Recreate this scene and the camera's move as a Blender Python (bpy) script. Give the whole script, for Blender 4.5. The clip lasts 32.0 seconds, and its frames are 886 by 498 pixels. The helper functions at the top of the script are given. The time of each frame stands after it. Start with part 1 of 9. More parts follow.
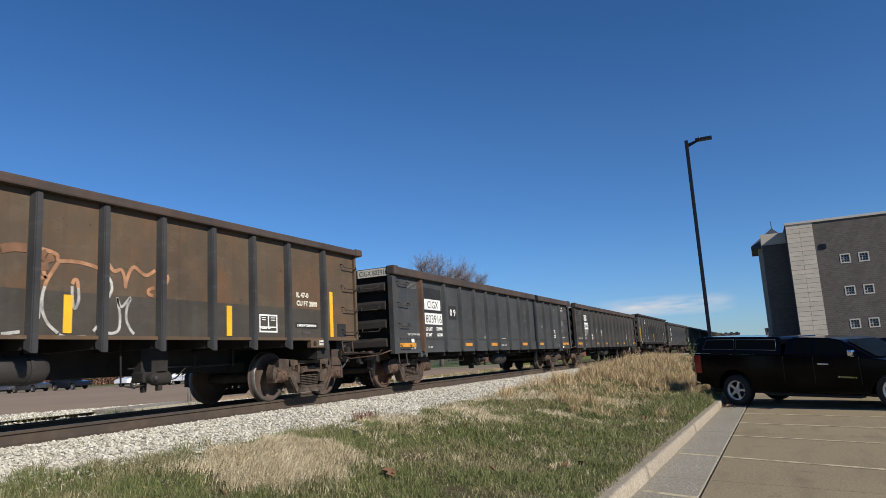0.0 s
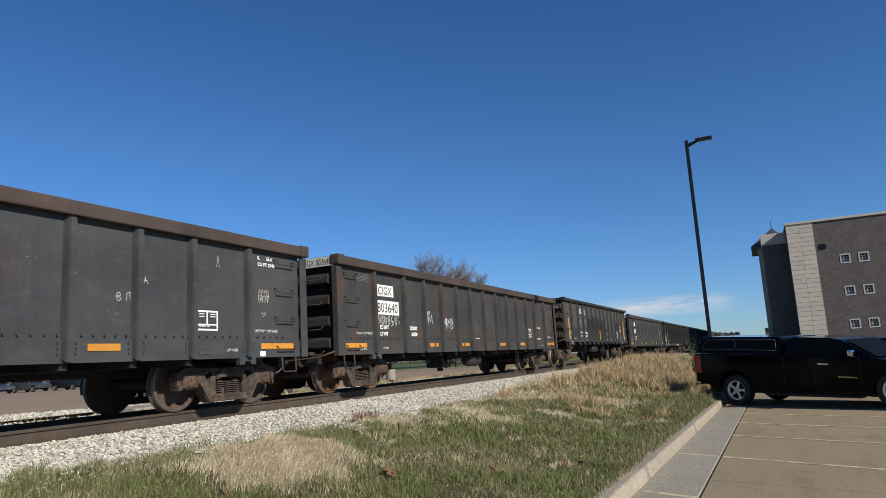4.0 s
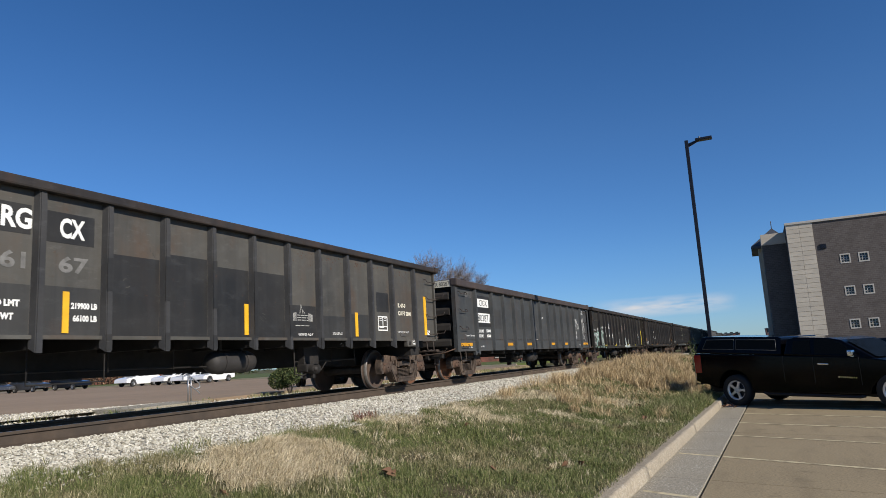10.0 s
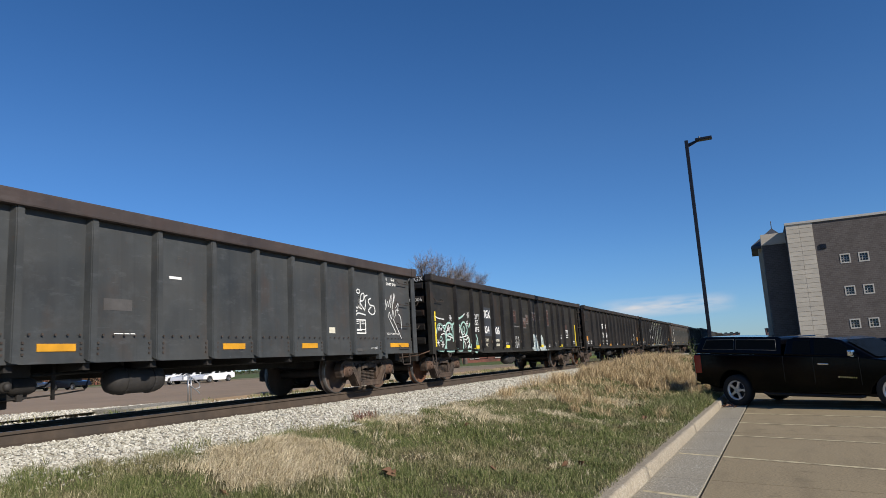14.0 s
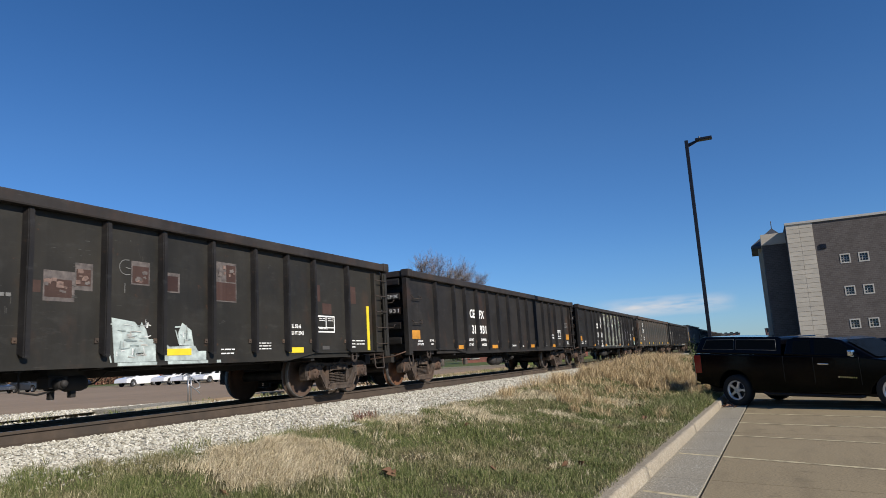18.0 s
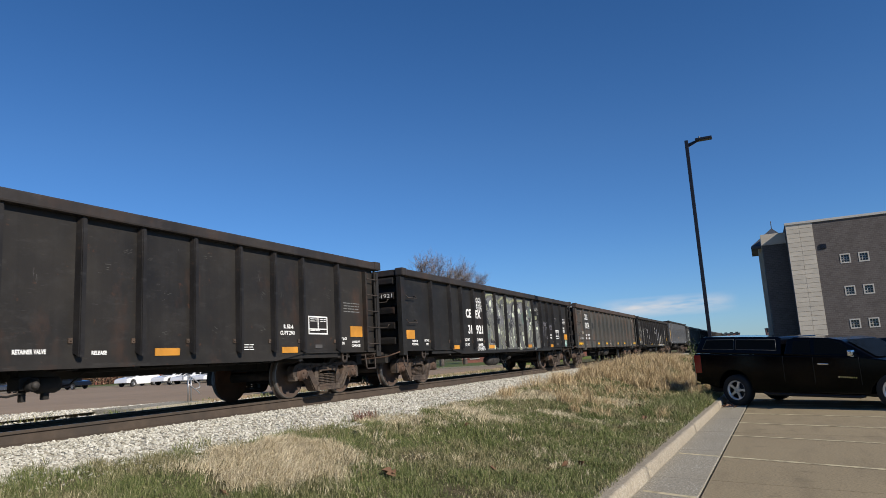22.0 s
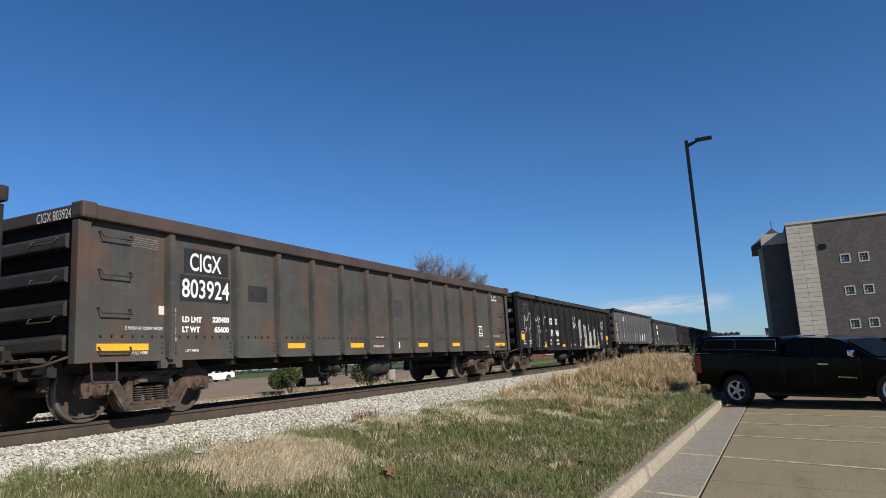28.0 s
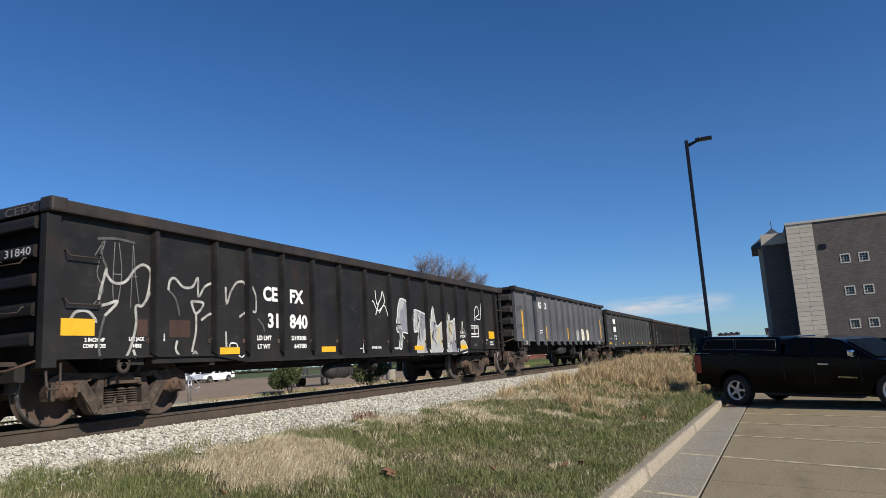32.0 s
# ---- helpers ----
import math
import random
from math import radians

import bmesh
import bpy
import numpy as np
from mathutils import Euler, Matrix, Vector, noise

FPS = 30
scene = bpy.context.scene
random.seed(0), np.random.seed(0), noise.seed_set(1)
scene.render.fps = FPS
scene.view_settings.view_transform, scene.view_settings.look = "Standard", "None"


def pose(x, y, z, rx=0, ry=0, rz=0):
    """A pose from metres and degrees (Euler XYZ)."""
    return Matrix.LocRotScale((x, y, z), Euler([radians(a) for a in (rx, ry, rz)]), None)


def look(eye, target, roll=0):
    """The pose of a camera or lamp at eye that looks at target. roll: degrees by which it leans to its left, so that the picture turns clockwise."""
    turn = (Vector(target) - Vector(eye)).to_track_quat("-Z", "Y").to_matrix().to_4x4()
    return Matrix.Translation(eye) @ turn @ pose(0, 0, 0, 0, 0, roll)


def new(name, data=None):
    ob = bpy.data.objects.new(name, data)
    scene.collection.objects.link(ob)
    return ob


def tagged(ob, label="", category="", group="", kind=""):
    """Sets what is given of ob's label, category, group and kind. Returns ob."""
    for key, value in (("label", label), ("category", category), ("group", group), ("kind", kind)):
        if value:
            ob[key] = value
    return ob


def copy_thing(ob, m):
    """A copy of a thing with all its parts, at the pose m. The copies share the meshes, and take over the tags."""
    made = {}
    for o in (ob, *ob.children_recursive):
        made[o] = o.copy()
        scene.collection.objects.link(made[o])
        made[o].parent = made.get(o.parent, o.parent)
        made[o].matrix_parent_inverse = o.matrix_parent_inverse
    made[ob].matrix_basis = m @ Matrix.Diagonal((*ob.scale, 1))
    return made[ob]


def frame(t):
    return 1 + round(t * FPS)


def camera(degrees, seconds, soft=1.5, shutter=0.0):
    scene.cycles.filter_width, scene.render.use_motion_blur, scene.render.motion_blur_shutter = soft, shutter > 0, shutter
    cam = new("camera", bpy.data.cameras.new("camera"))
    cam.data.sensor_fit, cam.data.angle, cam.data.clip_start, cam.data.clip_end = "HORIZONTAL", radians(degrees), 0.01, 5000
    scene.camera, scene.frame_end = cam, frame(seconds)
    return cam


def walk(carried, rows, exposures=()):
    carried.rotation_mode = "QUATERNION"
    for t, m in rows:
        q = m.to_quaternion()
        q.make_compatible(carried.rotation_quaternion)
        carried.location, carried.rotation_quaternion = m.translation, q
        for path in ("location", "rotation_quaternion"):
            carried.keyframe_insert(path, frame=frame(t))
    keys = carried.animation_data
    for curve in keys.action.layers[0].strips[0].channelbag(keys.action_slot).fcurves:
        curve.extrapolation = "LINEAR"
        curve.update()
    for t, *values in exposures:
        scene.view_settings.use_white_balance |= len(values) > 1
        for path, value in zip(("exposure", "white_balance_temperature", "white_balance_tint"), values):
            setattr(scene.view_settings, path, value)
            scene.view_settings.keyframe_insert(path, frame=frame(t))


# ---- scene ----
# ---- camera ----
EYE = Vector((0.0, 0.0, 1.6))
cam = camera(66.5, 32.0, soft=0.8, shutter=0.08)
VIEW = look(EYE, EYE + Vector((0.8966, 0.4129, 0.1603)) * 10, -3.45)
walk(cam, [(0.0, VIEW), (32.0, VIEW)], exposures=[(0.0, 0.0), (32.0, 0.0)])

# ---- light ----
SUN_ELEV, SUN_X, SUN_Y = radians(31.5), -0.33, -0.944
world = bpy.data.worlds.new("world")
scene.world = world
world.use_nodes = True
wn, wl = world.node_tree.nodes, world.node_tree.links
wn.clear()
sky = wn.new("ShaderNodeTexSky")
sky.sky_type, sky.sun_disc = "NISHITA", False
sky.sun_elevation, sky.sun_rotation = SUN_ELEV, math.atan2(SUN_X, SUN_Y)
sky.altitude, sky.air_density, sky.dust_density, sky.ozone_density = 300, 1.0, 0.0, 6.0
# thin cirrus low over the horizon
wc = wn.new("ShaderNodeTexCoord")
wsep = wn.new("ShaderNodeSeparateXYZ")
wl.new(wc.outputs["Generated"], wsep.inputs[0])
wmap = wn.new("ShaderNodeMapping")
wmap.inputs["Scale"].default_value = (9.0, 9.0, 52.0)
wl.new(wc.outputs["Generated"], wmap.inputs[0])
wno = wn.new("ShaderNodeTexNoise")
wno.inputs["Scale"].default_value, wno.inputs["Detail"].default_value = 1.6, 8.0
wl.new(wmap.outputs[0], wno.inputs["Vector"])
wr = wn.new("ShaderNodeValToRGB")
wr.color_ramp.elements[0].position, wr.color_ramp.elements[1].position = 0.33, 0.58
wl.new(wno.outputs["Fac"], wr.inputs[0])
wb = wn.new("ShaderNodeValToRGB")
wb.color_ramp.elements[0].position, wb.color_ramp.elements[0].color = 0.040, (0, 0, 0, 1)
wb.color_ramp.elements[1].position, wb.color_ramp.elements[1].color = 0.055, (1, 1, 1, 1)
e3 = wb.color_ramp.elements.new(0.070)
e3.color = (0, 0, 0, 1)
wl.new(wsep.outputs["Z"], wb.inputs[0])
wm = wn.new("ShaderNodeMath")
wm.operation = "MULTIPLY"
wl.new(wr.outputs[0], wm.inputs[0]), wl.new(wb.outputs[0], wm.inputs[1])
wm2 = wn.new("ShaderNodeMath")
wm2.operation = "MULTIPLY"
wm2.inputs[1].default_value = 1.0
wy = wn.new("ShaderNodeValToRGB")
wy.color_ramp.elements[0].position, wy.color_ramp.elements[0].color = 0.025, (0, 0, 0, 1)
wy.color_ramp.elements[1].position, wy.color_ramp.elements[1].color = 0.07, (1, 1, 1, 1)
for pos_, v_ in ((0.16, 1.0), (0.22, 0.0)):
    wy.color_ramp.elements.new(pos_).color = (v_, v_, v_, 1)
wl.new(wsep.outputs["Y"], wy.inputs[0])
wm3 = wn.new("ShaderNodeMath")
wm3.operation = "MULTIPLY"
wl.new(wm.outputs[0], wm3.inputs[0]), wl.new(wy.outputs[0], wm3.inputs[1])
wl.new(wm3.outputs[0], wm2.inputs[0])
wmix = wn.new("ShaderNodeMix")
wmix.data_type = "RGBA"
wl.new(wm2.outputs[0], wmix.inputs["Factor"])
whs = wn.new("ShaderNodeHueSaturation")
whs.inputs["Saturation"].default_value = 1.17
wl.new(sky.outputs[0], whs.inputs["Color"])
wtint = wn.new("ShaderNodeMix")
wtint.data_type, wtint.blend_type = "RGBA", "MULTIPLY"
wtint.inputs[0].default_value = 1.0
wt = wn.new("ShaderNodeValToRGB")
wt.color_ramp.elements[0].position, wt.color_ramp.elements[0].color = 0.0, (0.50, 0.69, 0.98, 1)
wt.color_ramp.elements[1].position, wt.color_ramp.elements[1].color = 0.30, (0.957, 0.843, 0.904, 1)
wt.color_ramp.elements.new(0.13).color = (0.74, 0.80, 0.95, 1)
wt.color_ramp.elements.new(0.55).color = (0.90, 0.80, 0.86, 1)
wt.color_ramp.elements.new(0.85).color = (0.58, 0.55, 0.62, 1)
wl.new(wsep.outputs["Z"], wt.inputs[0])
wl.new(wt.outputs[0], wtint.inputs[7])
wl.new(whs.outputs[0], wtint.inputs[6])
wl.new(wtint.outputs[2], wmix.inputs["A"])
wmix.inputs["B"].default_value = (6.0, 6.0, 6.2, 1)
wbg = wn.new("ShaderNodeBackground")
wbg.inputs["Strength"].default_value = 0.1140
wl.new(wmix.outputs["Result"], wbg.inputs["Color"])
wo = wn.new("ShaderNodeOutputWorld")
wl.new(wbg.outputs[0], wo.inputs[0])

sun = new("sun", bpy.data.lights.new("sun", "SUN"))
sun.data.energy, sun.data.angle, sun.data.color = 5.2, radians(0.53), (1.0, 0.93, 0.83)
TO_SUN = Vector((SUN_X * math.cos(SUN_ELEV), SUN_Y * math.cos(SUN_ELEV), math.sin(SUN_ELEV)))
sun.matrix_world = look(Vector((0, 0, 40)), Vector((0, 0, 40)) - TO_SUN)

# ---- materials ----
class Nodes:
    """A material with a Principled shader and a few short helpers."""

    def __init__(self, name, rough=0.7, metal=0.0, spec=0.5, coat=0.0):
        self.mat = bpy.data.materials.new(name)
        self.mat.use_nodes = True
        self.t = self.mat.node_tree
        self.b = self.t.nodes["Principled BSDF"]
        self.b.inputs["Roughness"].default_value = rough
        self.b.inputs["Metallic"].default_value = metal
        self.b.inputs["Specular IOR Level"].default_value = spec
        self.b.inputs["Coat Weight"].default_value = coat
        self.c = self.t.nodes.new("ShaderNodeTexCoord").outputs["Object"]
        self.info = self.t.nodes.new("ShaderNodeObjectInfo")

    def link(self, a, b):
        self.t.links.new(a, b)

    def coords(self, scale=(1, 1, 1), shuffle=False):
        n = self.t.nodes.new("ShaderNodeMapping")
        n.inputs["Scale"].default_value = scale
        src = self.c
        if shuffle:
            v = self.t.nodes.new("ShaderNodeVectorMath")
            v.operation = "SCALE"
            v.inputs[0].default_value = (37.0, 11.0, 23.0)
            self.link(self.info.outputs["Random"], v.inputs["Scale"])
            a = self.t.nodes.new("ShaderNodeVectorMath")
            self.link(self.c, a.inputs[0]), self.link(v.outputs[0], a.inputs[1])
            src = a.outputs[0]
        self.link(src, n.inputs["Vector"])
        return n.outputs[0]

    def noise(self, scale, detail=4.0, stretch=(1, 1, 1), rough=0.55, shuffle=False):
        n = self.t.nodes.new("ShaderNodeTexNoise")
        n.inputs["Scale"].default_value, n.inputs["Detail"].default_value = scale, detail
        n.inputs["Roughness"].default_value = rough
        self.link(self.coords(stretch, shuffle), n.inputs["Vector"])
        return n.outputs["Fac"]

    def ramp(self, fac, *stops):
        n = self.t.nodes.new("ShaderNodeValToRGB")
        e = n.color_ramp.elements
        while len(e) < len(stops):
            e.new(0.5)
        for el, (p, c) in zip(e, stops):
            el.position = p
            el.color = (*c, 1) if isinstance(c, tuple) else (c, c, c, 1)
        self.link(fac, n.inputs[0])
        return n.outputs[0]

    def mix(self, fac, a, b, mode="MIX"):
        n = self.t.nodes.new("ShaderNodeMix")
        n.data_type, n.blend_type = "RGBA", mode
        for key, val in (("Factor", fac), ("A", a), ("B", b)):
            s = n.inputs[key] if key != "Factor" else n.inputs[0]
            if key != "Factor":
                s = n.inputs[6 if key == "A" else 7]
            if isinstance(val, tuple):
                s.default_value = (*val, 1)
            elif isinstance(val, (int, float)):
                s.default_value = val
            else:
                self.link(val, s)
        return n.outputs[2]

    def times(self, a, b):
        n = self.t.nodes.new("ShaderNodeMath")
        n.operation = "MULTIPLY"
        for s, v in ((n.inputs[0], a), (n.inputs[1], b)):
            if isinstance(v, (int, float)):
                s.default_value = v
            else:
                self.link(v, s)
        return n.outputs[0]

    def bump(self, fac, strength=0.3, dist=0.01):
        n = self.t.nodes.new("ShaderNodeBump")
        n.inputs["Strength"].default_value, n.inputs["Distance"].default_value = strength, dist
        self.link(fac, n.inputs["Height"])
        self.link(n.outputs[0], self.b.inputs["Normal"])

    def color(self, out):
        if isinstance(out, tuple):
            self.b.inputs["Base Color"].default_value = (*out, 1)
        else:
            self.link(out, self.b.inputs["Base Color"])

    def rough(self, out):
        self.link(out, self.b.inputs["Roughness"])

    def island(self):
        return self.t.nodes.new("ShaderNodeNewGeometry").outputs["Random Per Island"]


def dark(c, k):
    return tuple(v * k for v in c)


def plain(name, col, rough=0.6, metal=0.0, vary=0.12, scale=6.0, coat=0.0, spec=0.5):
    m = Nodes(name, rough, metal, spec, coat)
    f = m.noise(scale, 5.0, shuffle=True)
    m.color(m.ramp(f, (0.3, dark(col, 1 - vary)), (0.7, dark(col, 1 + vary))))
    m.bump(m.noise(scale * 12, 3.0, shuffle=True), 0.12, 0.004)
    return m.mat


def paint(name, col, rust=0.3, streak=0.35, rough=0.55, rustcol=(0.16, 0.065, 0.03), fade=0.25):
    """Weathered wagon paint: faded patches, dust streaks that run down, rust blooms and chips."""
    m = Nodes(name, rough, 0.0, 0.3)
    big = m.noise(0.55, 4.0, (1, 1, 1.4))
    base = m.ramp(big, (0.3, dark(col, 1 - fade)), (0.7, dark(col, 1 + fade)))
    st = m.ramp(m.noise(3.2, 5.0, (2.2, 2.2, 0.16)), (0.45, 0.0), (0.75, streak))
    base = m.mix(st, base, tuple(1.25 * v + 0.012 for v in col))
    blotch = m.ramp(m.noise(1.25, 6.0, (1.0, 1.0, 0.6), 0.62), (0.62 - 0.3 * rust, 0.0), (0.82 - 0.2 * rust, min(1.0, rust * 1.5)))
    base = m.mix(blotch, base, rustcol)
    chips = m.ramp(m.noise(7.0, 6.0, (1, 1, 1), 0.7), (0.66 - 0.1 * rust, 0.0), (0.72, min(1.0, 0.3 + rust)))
    base = m.mix(chips, base, dark(rustcol, 0.7))
    # pale scuffs and fine scratches, and a film of brown dust
    scuff = m.ramp(m.noise(4.0, 7.0, (0.5, 1, 1.6), 0.75), (0.56, 0.0), (0.68, 0.48))
    base = m.mix(scuff, base, tuple(1.5 * v + 0.022 for v in col))
    scratch = m.ramp(m.noise(11.0, 3.0, (0.35, 1, 3.5), 0.6), (0.69, 0.0), (0.74, 0.4))
    base = m.mix(scratch, base, tuple(1.7 * v + 0.04 for v in col))
    film = min(0.30, 0.06 + 3.6 * sum(col) / 3)
    dust = m.ramp(m.noise(1.5, 5.0), (0.40, 0.0), (0.75, film))
    base = m.mix(dust, base, (0.075, 0.062, 0.047))
    # soft smudges where loads and grime rubbed the sheet
    smear = m.ramp(m.noise(2.7, 7.0, (0.8, 1, 1.2), 0.72), (0.50, 0.0), (0.66, 0.42))
    base = m.mix(smear, base, tuple(1.35 * v + 0.011 for v in col))
    # thin runs of dirt from the rim
    run = m.ramp(m.noise(2.4, 6.0, (4.5, 4.5, 0.10), 0.6), (0.56, 0.0), (0.70, 0.22))
    base = m.mix(run, base, dark(col, 0.55))
    m.color(base)
    m.rough(m.ramp(big, (0.3, rough - 0.12), (0.75, rough + 0.2)))
    m.bump(m.noise(2.2, 4.0), 0.22, 0.012)
    return m.mat


def rusty(name, col, rough=0.8, vary=0.45, metal=0.0):
    m = Nodes(name, rough, metal, 0.35)
    f = m.noise(5.0, 6.0, shuffle=True, rough=0.65)
    base = m.ramp(f, (0.28, dark(col, 1 - vary)), (0.55, col), (0.75, dark(col, 1 + vary)))
    g = m.ramp(m.noise(1.3, 3.0, shuffle=True), (0.45, 0.0), (0.7, 0.6))
    m.color(m.mix(g, base, (0.045, 0.038, 0.032)))
    m.bump(m.noise(40.0, 4.0, shuffle=True), 0.3, 0.006)
    return m.mat


# ---- mesh helpers ----
def part(name, bm, material, parent, label=""):
    """Links a bmesh as one mesh object under a thing or part (or at the top when parent is None)."""
    me = bpy.data.meshes.new(name)
    bm.to_mesh(me)
    bm.free()
    return part_of(name, me, material, parent, label)


def part_of(name, me, material, parent, label="", at=None):
    if not me.materials:
        for mt in (material if isinstance(material, (list, tuple)) else [material]):
            me.materials.append(mt)
    ob = new(name, me)
    ob.parent = parent
    if at is not None:
        ob.matrix_basis = at
    if label:
        ob["label"] = label
    return ob


def empty(name, m, **tags):
    ob = new(name)
    ob.matrix_basis = m
    return tagged(ob, **tags)


def box(bm, x0, x1, y0, y1, z0, z1, bevel=0.0):
    vs = [bm.verts.new((x, y, z)) for x in (x0, x1) for y in (y0, y1) for z in (z0, z1)]
    fs = [bm.faces.new([vs[i] for i in f]) for f in ((0, 1, 3, 2), (4, 6, 7, 5), (0, 4, 5, 1), (2, 3, 7, 6), (0, 2, 6, 4), (1, 5, 7, 3))]
    if bevel:
        es = list({e for f in fs for e in f.edges})
        bmesh.ops.bevel(bm, geom=es, offset=bevel, segments=2, affect="EDGES", profile=0.6)
    return vs


def prism(bm, pts, a, b, axis="y", mat=0):
    """Extrudes the outline pts, two coordinates each, along an axis from a to b."""
    put = {"y": lambda p, h: (p[0], h, p[1]), "x": lambda p, h: (h, p[0], p[1]), "z": lambda p, h: (p[0], p[1], h)}[axis]
    lo = [bm.verts.new(put(p, a)) for p in pts]
    hi = [bm.verts.new(put(p, b)) for p in pts]
    n = len(pts)
    fs = [bm.faces.new(lo), bm.faces.new(hi[::-1])]
    fs += [bm.faces.new((lo[i], lo[i - 1], hi[i - 1], hi[i])) for i in range(n)]
    for f in fs:
        f.material_index = mat
    return fs


def fix(bm):
    bmesh.ops.recalc_face_normals(bm, faces=bm.faces)
    return bm


def lathe(bm, prof, seg=24, axis="y", at=(0, 0, 0), smooth=True, bands=()):
    """Turns the profile (radius, height) round an axis through at. bands: (r low, r high, slot) for faces of other material."""
    rings = []
    for r, h in prof:
        ring = []
        for k in range(seg if r > 1e-6 else 1):
            a = 2 * math.pi * k / seg
            c, s = r * math.cos(a), r * math.sin(a)
            v = {"y": (c, h, s), "z": (c, s, h), "x": (h, c, s)}[axis]
            ring.append(bm.verts.new((v[0] + at[0], v[1] + at[1], v[2] + at[2])))
        rings.append(ring)
    for (r0, _), (r1, _), p, q in zip(prof, prof[1:], rings, rings[1:]):
        slot = next((b[2] for b in bands if b[0] <= min(r0, r1) and max(r0, r1) <= b[1]), 0)
        for k in range(seg):
            a, b = p[k % len(p)], p[(k + 1) % len(p)]
            c, d = q[(k + 1) % len(q)], q[k % len(q)]
            vs = [v for i, v in enumerate((a, b, c, d)) if v not in (a, b, c, d)[:i]]
            if len(vs) > 2:
                f = bm.faces.new(vs)
                f.smooth, f.material_index = smooth, slot
    return bm


def tube(bm, pts, r, n=6):
    pts = [Vector(p) for p in pts]
    rings = []
    for i, p in enumerate(pts):
        d = (pts[min(i + 1, len(pts) - 1)] - pts[max(i - 1, 0)]).normalized()
        u = d.orthogonal().normalized() if i == 0 else (u - d * u.dot(d)).normalized()
        w = d.cross(u)
        rr = r[i] if isinstance(r, (list, tuple)) else r
        rings.append([bm.verts.new(p + (u * math.cos(2 * math.pi * k / n) + w * math.sin(2 * math.pi * k / n)) * rr) for k in range(n)])
    for p, q in zip(rings, rings[1:]):
        for k in range(n):
            f = bm.faces.new((p[k], p[(k + 1) % n], q[(k + 1) % n], q[k]))
            f.smooth = True
    bm.faces.new(rings[0][::-1]), bm.faces.new(rings[-1])
    return bm


def ribbon(bm, pts, w, y):
    """A painted stroke: a thin raised strip along pts (x, z) on a wall that faces -y."""
    n = len(pts)
    rows = []
    for i in range(n):
        (x0, z0), (x1, z1) = pts[max(i - 1, 0)], pts[min(i + 1, n - 1)]
        dx, dz = x1 - x0, z1 - z0
        k = w / 2 / max(1e-6, math.hypot(dx, dz))
        rows.append([bm.verts.new((pts[i][0] - dz * k, y, pts[i][1] + dx * k)), bm.verts.new((pts[i][0] + dz * k, y, pts[i][1] - dx * k))])
    for a, b in zip(rows, rows[1:]):
        bm.faces.new((a[0], a[1], b[1], b[0]))


def curve_pts(pts, step=4):
    """A smooth run of points through pts."""
    out = []
    for i in range(len(pts) - 1):
        p0, p1, p2, p3 = (Vector(pts[max(0, min(len(pts) - 1, i + k))]) for k in (-1, 0, 1, 2))
        for j in range(step):
            u = j / step
            out.append(tuple(0.5 * (2 * p1 + (p2 - p0) * u + (2 * p0 - 5 * p1 + 4 * p2 - p3) * u * u + (3 * p1 - p0 - 3 * p2 + p3) * u ** 3)))
    out.append(tuple(pts[-1]))
    return out


def mesh_np(name, verts, faces, material, smooth=False):
    """A mesh from arrays: verts n x 3, faces m x 3 or m x 4."""
    me = bpy.data.meshes.new(name)
    k = faces.shape[1]
    me.vertices.add(len(verts)), me.loops.add(faces.size), me.polygons.add(len(faces))
    me.vertices.foreach_set("co", verts.astype(np.float32).ravel())
    me.loops.foreach_set("vertex_index", faces.astype(np.int32).ravel())
    me.polygons.foreach_set("loop_start", np.arange(0, faces.size, k, dtype=np.int32))
    me.polygons.foreach_set("use_smooth", np.full(len(faces), smooth))
    me.update(calc_edges=True)
    me.materials.append(material)
    return me


def letters(text, size, material, parent, x, y, z, name="lettering", bold=0.0, width=None, label="", vertical=False):
    """Words in the built-in font on a wall that faces -y; x, z: their lower left corner."""
    cu = bpy.data.curves.new(name, "FONT")
    cu.body, cu.size, cu.offset, cu.resolution_u = text, size * 1.38, bold, 3
    ob = bpy.data.objects.new(name, cu)
    me = bpy.data.meshes.new_from_object(ob)
    bpy.data.objects.remove(ob)
    co = np.empty(len(me.vertices) * 3, dtype=np.float32)
    me.vertices.foreach_get("co", co)
    co = co.reshape(-1, 3)
    co[:, :2] -= co[:, :2].min(axis=0)
    k = width / max(1e-6, co[:, 0].max()) if width else 1.0
    out = np.stack([x + co[:, 0] * k, np.full(len(co), y), z + co[:, 1]], axis=1)
    me.vertices.foreach_set("co", out.astype(np.float32).ravel())
    me.update()
    me.materials.clear()
    return part_of(name, me, material, parent, label)


def plate(name, material, parent, x0, x1, z0, z1, y, label="", thick=0.003):
    bm = bmesh.new()
    box(bm, x0, x1, y - thick, y, z0, z1)
    return part(name, fix(bm), material, parent, label)

